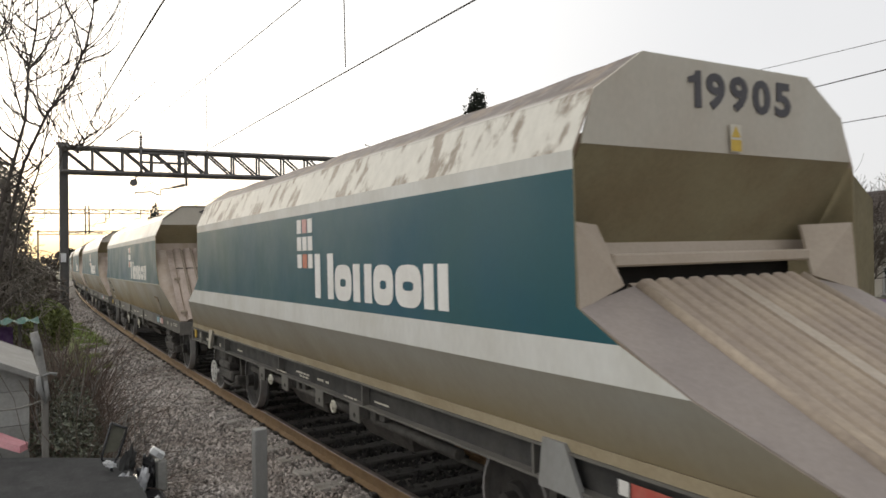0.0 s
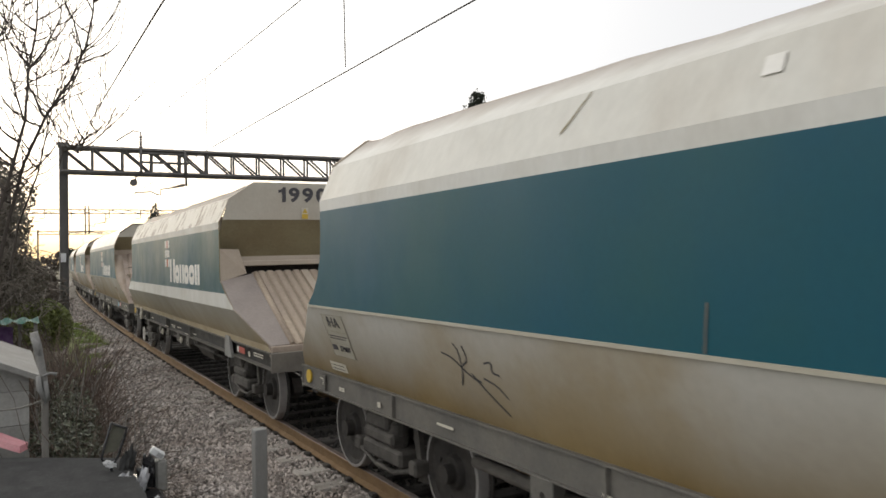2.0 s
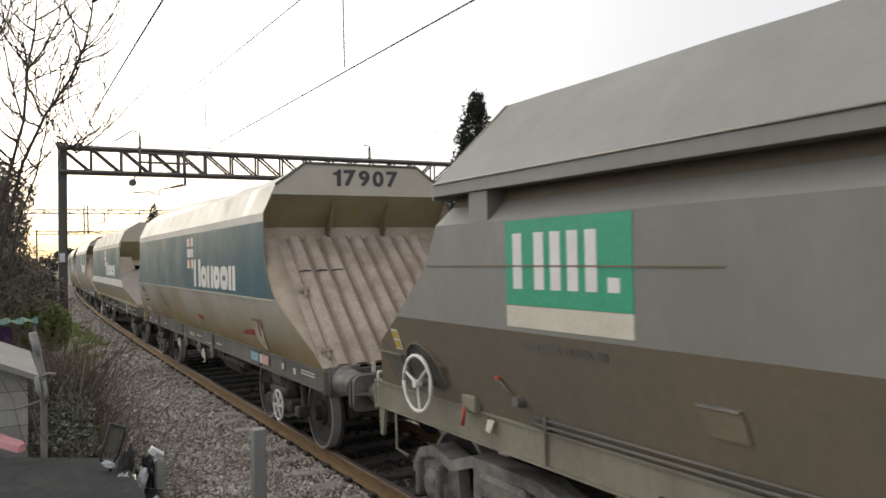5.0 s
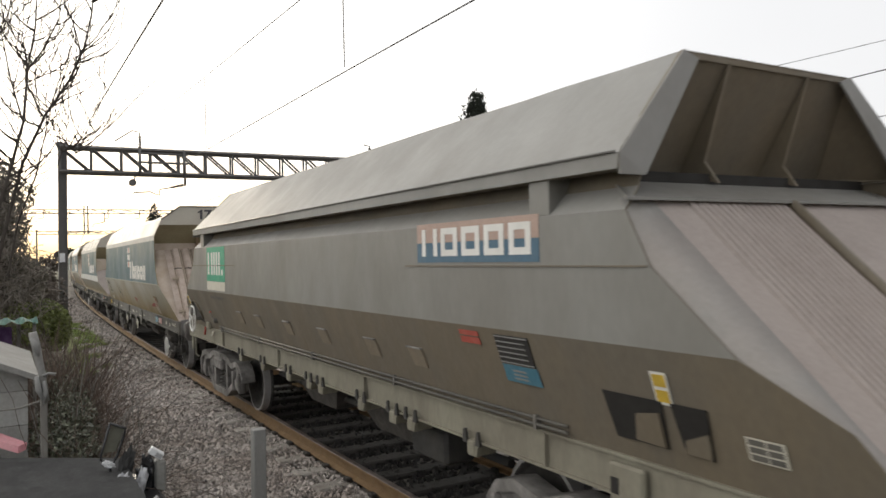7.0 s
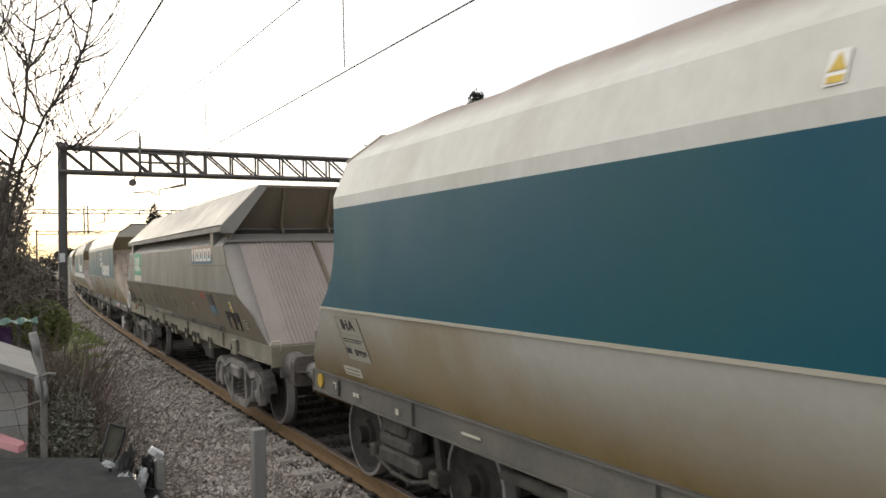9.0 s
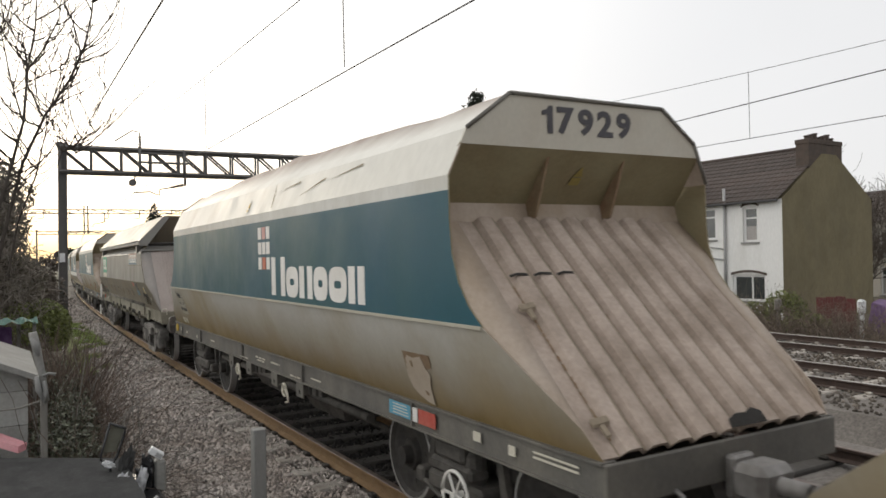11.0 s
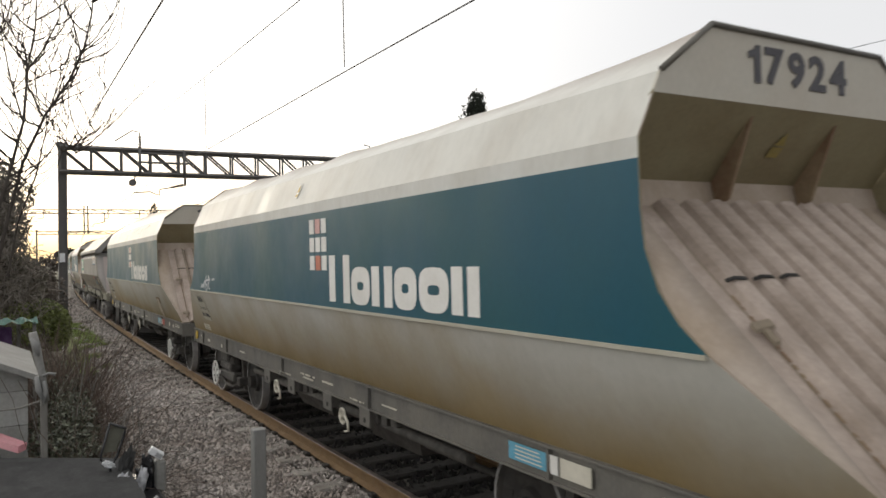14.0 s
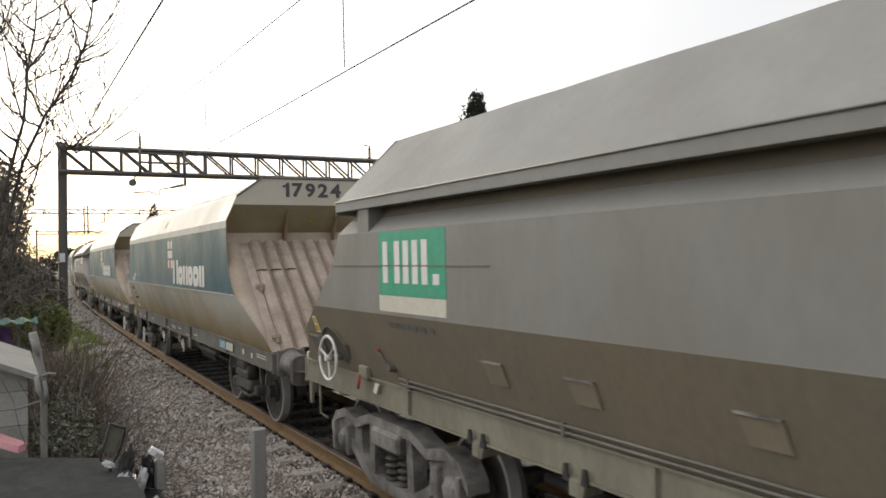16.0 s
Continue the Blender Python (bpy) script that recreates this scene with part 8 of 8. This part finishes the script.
leaf_cloud("garden_bush", "dark green bush before the white terrace", "bush", [(26.4, 28.4, 1.1, 0.5, 0.6, 1.15), (26.4, 27.7, 0.8, 0.5, 0.5, 0.8), (26.3, 29.2, 0.6, 0.5, 0.6, 0.9)], 5000, 0.07, M["bushleaf"], 65)
boards("red_fence", "faded dark red board fence beside the gable", 24.5, 14.2, 15.6, 0.85, M["redfence"])
bm = bmesh.new()
slab(bm, [(24.0, 13.6, -0.3), (24.0, 10.0, -0.3), (24.0, 10.2, 0.35), (24.1, 12.2, 0.55), (24.0, 13.4, 0.78)], (0.5, 0, 0.1))
tagged(part("purple_cover", fixed(bm), M["purple"]), "slack purple cover over something in a garden", "cover")
for y, z, mname, nm in ((12.3, 1.02, "whiteplastic", "white_marker"), (15.0, 0.95, "post", "garden_post")):
    bm = bmesh.new()
    box(bm, 21.45, 21.55, y - 0.05, y + 0.05, -0.45, z - 0.25, 0.01)
    box(bm, 21.40, 21.60, y - 0.11, y + 0.11, z - 0.42, z, 0.06)
    tagged(part(nm, fixed(bm), M[mname]), "pale post with a wrapped top by the far boundary", "post")

# far wood and buildings at the end of the line
leaf_cloud("far_trees", "hazy line of distant trees beyond the bend", "woods", [(-14 + 5.5 * k, 190 + 6 * (k % 3), 1.5 + 1.2 * ((k * 7) % 4) * 0.5, 4.0, 4.0, 2.6) for k in range(34)], 16000, 0.55, M["twig"], 71)
leaf_cloud("line_side_tree", "dark round tree close to the line", "tree", [(14.9, 88, 8.0, 0.5, 0.5, 1.1), (14.9, 88, 7.0, 1.0, 1.0, 1.1), (14.9, 88, 5.0, 1.6, 1.5, 2.4), (12.2, 120, 4.6, 1.8, 2.4, 1.3), (9.5, 135, 4.0, 1.6, 2.0, 1.1)], 4500, 0.22, M["leafdark"], 72)
leaf_cloud("line_side_scrub", "dark scrub on the garden side of the line", "scrub", [(0.2 + 0.035 * y, y, 0.6, 1.0, 2.6, 1.7) for y in range(30, 120, 4)], 18000, 0.10, M["twig"], 73)


# ---------------------------------------------------------------- the near gardens
def corrugated_roof():
    t = empty("lean_to_roof", "low lean-to roofed with dark corrugated sheets", "shed roof", "garden sheds")
    bm = bmesh.new()
    bands = 60
    prev = None
    for k in range(bands + 1):
        f = k / bands
        h = 0.022 * (1 if k % 2 else 0)
        a = Vector((0.78, 6.03 - 4.0 * f, 0.90 + h - 0.05 * f))
        b = Vector((-3.4, 8.9 - 4.0 * f, 0.90 + h - 0.05 * f))
        v = [bm.verts.new(a), bm.verts.new(b), bm.verts.new(a - Vector((0, 0, 0.03)))]
        if prev:
            bm.faces.new((prev[0], v[0], v[1], prev[1]))
            bm.faces.new((prev[2], v[2], v[0], prev[0]))
        prev = v
    part("roof_sheet", fixed(bm), M["corrugated"], t)
    bm = bmesh.new()
    slab(bm, [(0.70, 5.9, -0.45), (0.70, 2.1, -0.45), (0.70, 2.1, 0.80), (0.70, 5.9, 0.86)], (-0.03, 0, 0))
    slab(bm, [(0.70, 6.0, -0.45), (-3.3, 8.75, -0.45), (-3.3, 8.75, 0.86), (0.70, 6.0, 0.86)], (0, -0.03, 0))
    part("wall", fixed(bm), M["board"], t)


corrugated_roof()


def small_shed():
    t = empty("garden_shed", "small weathered wooden shed with a grey felt roof", "shed", "garden sheds")
    x0, x1, y0, y1, ze, zr = -1.75, 0.20, 7.3, 9.2, 1.40, 1.85
    xm = (x0 + x1) / 2
    bm = bmesh.new()
    slab(bm, [(x1 + 0.08, y0 - 0.1, ze - 0.03), (x1 + 0.08, y1 + 0.1, ze - 0.03), (xm, y1 + 0.1, zr), (xm, y0 - 0.1, zr)], (0, 0, 0.05))
    slab(bm, [(x0 - 0.08, y0 - 0.1, ze - 0.03), (x0 - 0.08, y1 + 0.1, ze - 0.03), (xm, y1 + 0.1, zr), (xm, y0 - 0.1, zr)], (0, 0, 0.05))
    part("felt_roof", fixed(bm), M["felt"], t, "grey felt roof")
    for k in range(13):
        z0 = -0.45 + k * 0.145
        bm = bmesh.new()
        box(bm, x0, x1, y0, y0 + 0.02, z0, min(z0 + 0.14, ze + 0.02))
        box(bm, x1 - 0.02, x1, y0 + 0.021, y1, z0, min(z0 + 0.14, ze - 0.03))
        part("board", fixed(bm), M["board"], t)
    bm = bmesh.new()
    slab(bm, [(x0, y0 + 0.001, ze), (x1, y0 + 0.001, ze), (xm, y0 + 0.001, zr)], (0, 0.02, 0))
    part("gable_board", fixed(bm), M["board"], t)


small_shed()
post = empty("washing_post", "weathered timber post wrapped in torn tape", "post")
bm = bmesh.new()
box(bm, 0.265, 0.315, 6.58, 6.63, -0.45, 1.42, 0.006)
part("shaft", fixed(bm), M["post"], post)
bm = bmesh.new()
tube(bm, [(0.31, 6.57, 1.30), (0.275, 6.57, 1.52), (0.24, 6.57, 1.72), (0.215, 6.57, 1.84)], [0.022, 0.03, 0.036, 0.034], 6)
part("stake", fixed(bm), M["felt"], post, "pale split stake tied to the post")
for pts, rad in (([(0.20, 6.54, 1.80), (0.235, 6.53, 1.74), (0.25, 6.53, 1.66)], [0.012, 0.03, 0.012]), ([(0.24, 6.54, 1.50), (0.25, 6.54, 1.40), (0.29, 6.55, 1.30)], [0.018, 0.026, 0.008]),
                 ([(0.28, 6.54, 1.50), (0.32, 6.54, 1.52), (0.37, 6.54, 1.505)], [0.012, 0.009, 0.014]), ([(0.29, 6.55, 1.46), (0.30, 6.55, 1.36), (0.285, 6.55, 1.28)], [0.014, 0.02, 0.006])):
    bm = bmesh.new()
    tube(bm, pts, rad, 6)
    part("torn_tape", fixed(bm), M["concretepost"], post, "torn pale tape")
bm = bmesh.new()
tube(bm, [(0.27, 6.6, 1.30), (0.12, 6.62, 1.255), (0.0, 6.6, 1.256), (-0.4, 6.6, 1.27)], 0.008, 5)
part("cord", fixed(bm), M["post"], post)

marker = empty("marker_post", "plain grey concrete post in the ballast", "post")
bm = bmesh.new()
mp0 = on_track(6.3) @ Vector((-2.262, 0, 0))
box(bm, mp0.x - 0.055, mp0.x + 0.055, mp0.y - 0.05, mp0.y + 0.05, -0.5, 0.93, 0.008)
part("shaft", fixed(bm), M["concretepost"], marker)


def crumpled(name, c, size, rot, material, label, category, crease=0.35, seed=0):
    """A crumpled sheet or sack: a rounded lump with sharp creases, flattened to its size."""
    bm = bmesh.new()
    bmesh.ops.create_icosphere(bm, subdivisions=3, radius=1.0)
    for v in bm.verts:
        d = v.co.normalized()
        v.co = d * (1 + crease * (abs(noise.noise(d * 2.3 + Vector((seed, 1, 2)))) * 2.0 - 0.5) + crease * 0.5 * noise.noise(d * 5 + Vector((3, seed, 2))))
        v.co = Vector((v.co.x * size[0], v.co.y * size[1], v.co.z * size[2]))
    tagged(part(name, bm, material), label, category, "junk on the heap").matrix_basis = pose(*c, *rot)


def junk():
    # dark crate that carries the heap
    bm = bmesh.new()
    box(bm, 0.72, 1.00, 5.0, 6.2, -0.45, 0.74, 0.04)
    tagged(part("junk_crate", fixed(bm), M["bag"]), "dark crate under the junk", "crate", "junk on the heap")
    # broken chair: a mouldy panel in a dark bent frame
    chair = empty("broken_chair", "broken garden chair with a mouldy grey-green panel", "chair", "junk on the heap")
    y = 5.72
    bm = bmesh.new()
    slab(bm, [(0.672, y, 1.225), (0.752, y, 1.185), (0.70, y + 0.02, 1.03), (0.617, y + 0.02, 1.03)], (0.008, 0.022, 0.004))
    part("panel", fixed(bm), M["olive"], chair)
    bm = bmesh.new()
    tube(bm, [(0.66, y - 0.01, 1.24), (0.762, y - 0.01, 1.19), (0.75, y - 0.01, 1.14), (0.705, y, 1.0), (0.66, y, 0.93), (0.66, y, 0.73)], 0.010, 6)
    tube(bm, [(0.66, y - 0.01, 1.24), (0.605, y, 1.03), (0.60, y, 0.99), (0.66, y, 0.93)], 0.009, 6)
    part("frame", fixed(bm), M["bag"], chair, "black bent tube frame")
    crumpled("silver_scrap", (0.645, 5.66, 0.965), (0.045, 0.02, 0.022), (0, 30, 15), M["whiteplastic"], "crumpled scrap of silver foil on the heap", "foil", 0.5, 1)
    crumpled("grey_sheet", (0.755, 5.72, 0.90), (0.052, 0.05, 0.16), (8, 14, 10), M["corrugated"], "folded dark grey plastic sheet on the heap", "sheet", 0.4, 2)
    crumpled("torn_lining", (0.835, 5.58, 0.80), (0.034, 0.04, 0.125), (0, 14, 25), M["silver"], "torn silver-grey lining sheet on the heap", "sheet", 0.55, 3)
    crumpled("torn_lining", (0.715, 5.55, 0.86), (0.05, 0.04, 0.055), (10, 40, 5), M["silver"], "torn silver-grey lining sheet on the heap", "sheet", 0.55, 5)
    crumpled("plastic_sack", (0.89, 5.72, 0.82), (0.055, 0.07, 0.16), (0, 8, 0), M["bag"], "crumpled black plastic sack on a heap of junk", "sack", 0.4, 4)
    crumpled("plastic_sack", (0.78, 5.40, 0.74), (0.06, 0.08, 0.07), (0, 0, 30), M["bag"], "crumpled black plastic sack on a heap of junk", "sack", 0.4, 6)
    for x, top in ((0.885, 0.985), (0.915, 0.96), (0.945, 0.93)):
        bm = bmesh.new()
        tube(bm, [(x + 0.03, 5.80, 0.30), (x, 5.74, top - 0.04), (x - 0.004, 5.73, top)], [0.016, 0.015, 0.010], 7)
        tagged(part("dark_tube", fixed(bm), M["bag"]), "dark upright plastic tube in the junk", "tube", "junk on the heap")
    bm = bmesh.new()
    box(bm, 0.955, 1.035, 5.70, 5.80, 0.70, 0.93, 0.015)
    tagged(part("wooden_block", fixed(bm), M["board"]), "short brown timber block in the junk", "block", "junk on the heap")
    carton = empty("white_carton", "small white plastic carton lying on a block", "carton", "junk on the heap", m=pose(0.968, 5.72, 0.985, 0, 36, -10))
    bm = bmesh.new()
    box(bm, -0.052, 0.052, -0.035, 0.035, -0.024, 0.024, 0.006)
    part("body", fixed(bm), M["whiteplastic"], carton)
    bm = bmesh.new()
    box(bm, 0.0, 0.045, -0.0375, -0.034, -0.015, 0.014)
    part("printed_patch", fixed(bm), M["greypipe"], carton, "grey printed patch")
    crumpled("white_card", (0.872, 5.2, 0.80), (0.03, 0.012, 0.03), (20, 10, 40), M["whiteplastic"], "white card on the junk", "card", 0.3, 8)


junk()
bm = bmesh.new()
slab(bm, [(-0.20, 7.05, 0.97), (0.12, 6.85, 0.86), (0.18, 6.92, 0.87), (-0.14, 7.15, 1.00)], (0, 0.02, 0.05))
tagged(part("pink_toy", fixed(bm), M["pinkplastic"]), "pink plastic toy slide on the lean-to", "toy")
bm = bmesh.new()
tube(bm, [(-0.35, 7.1, 1.08), (-0.1, 7.0, 1.08)], 0.02, 6)
tagged(part("teal_rod", fixed(bm), M["teal"]), "teal plastic rod on the lean-to", "rod")
canopy = empty("garden_canopy", "torn teal sheet stretched over a garden frame", "canopy")
bm = bmesh.new()
n, rows = 14, []
for j, y in enumerate((10.3, 10.55, 10.8)):
    rows.append([bm.verts.new((-0.10 + 0.5 * k / n, y, 1.665 + 0.02 * math.sin(k * 1.3 + j) + 0.012 * j)) for k in range(n + 1)])
for r, s in zip(rows, rows[1:]):
    for k in range(n):
        bm.faces.new((r[k], r[k + 1], s[k + 1], s[k]))
bmesh.ops.solidify(bm, geom=bm.faces[:], thickness=0.02)
part("sheet", fixed(bm), M["teal"], canopy)
for x, y in ((0.36, 10.4), (0.20, 10.75), (-0.05, 10.4)):
    bm = bmesh.new()
    box(bm, x - 0.02, x + 0.02, y - 0.02, y + 0.02, -0.45, 1.66)
    part("pole", fixed(bm), M["post"], canopy)
bm = bmesh.new()
low = [bm.verts.new((-0.72 + 0.07 * k, 10.45 + 0.02 * math.sin(k * 1.7), 0.3)) for k in range(13)]
high = [bm.verts.new((-0.72 + 0.07 * k, 10.45 + 0.01 * math.sin(k * 1.7), 1.62 + 0.01 * math.sin(k * 0.9))) for k in range(13)]
for k in range(12):
    bm.faces.new((low[k], low[k + 1], high[k + 1], high[k]))
bmesh.ops.solidify(bm, geom=bm.faces[:], thickness=0.01)
tagged(part("purple_sheet", fixed(bm), M["purple"]), "purple patterned sheet hung in the garden", "sheet")


# ---------------------------------------------------------------- what moves
def motions():
    times = [0.5 * k for k in range(33)]
    for place, w in TRAIN:
        rows = []
        for t in times:
            shown = math.floor(t * 25 + 1e-6) / 25
            l = START[place] + SPEED * shown
            rows.append((t, on_track(l)))
        walk(w, rows)
        if -2 <= place:
            for b in w.children:
                for ws in b.children:
                    if ws.name.startswith("wheelset"):
                        c = ws.location.copy()
                        n = 112
                        turn = -math.degrees(SPEED * 16.0 / 0.435) / n
                        walk(ws, [(16.0 * k / n, Matrix.Translation(c) @ pose(0, 0, 0, turn * k, 0, 0)) for k in range(n + 1)])


motions()
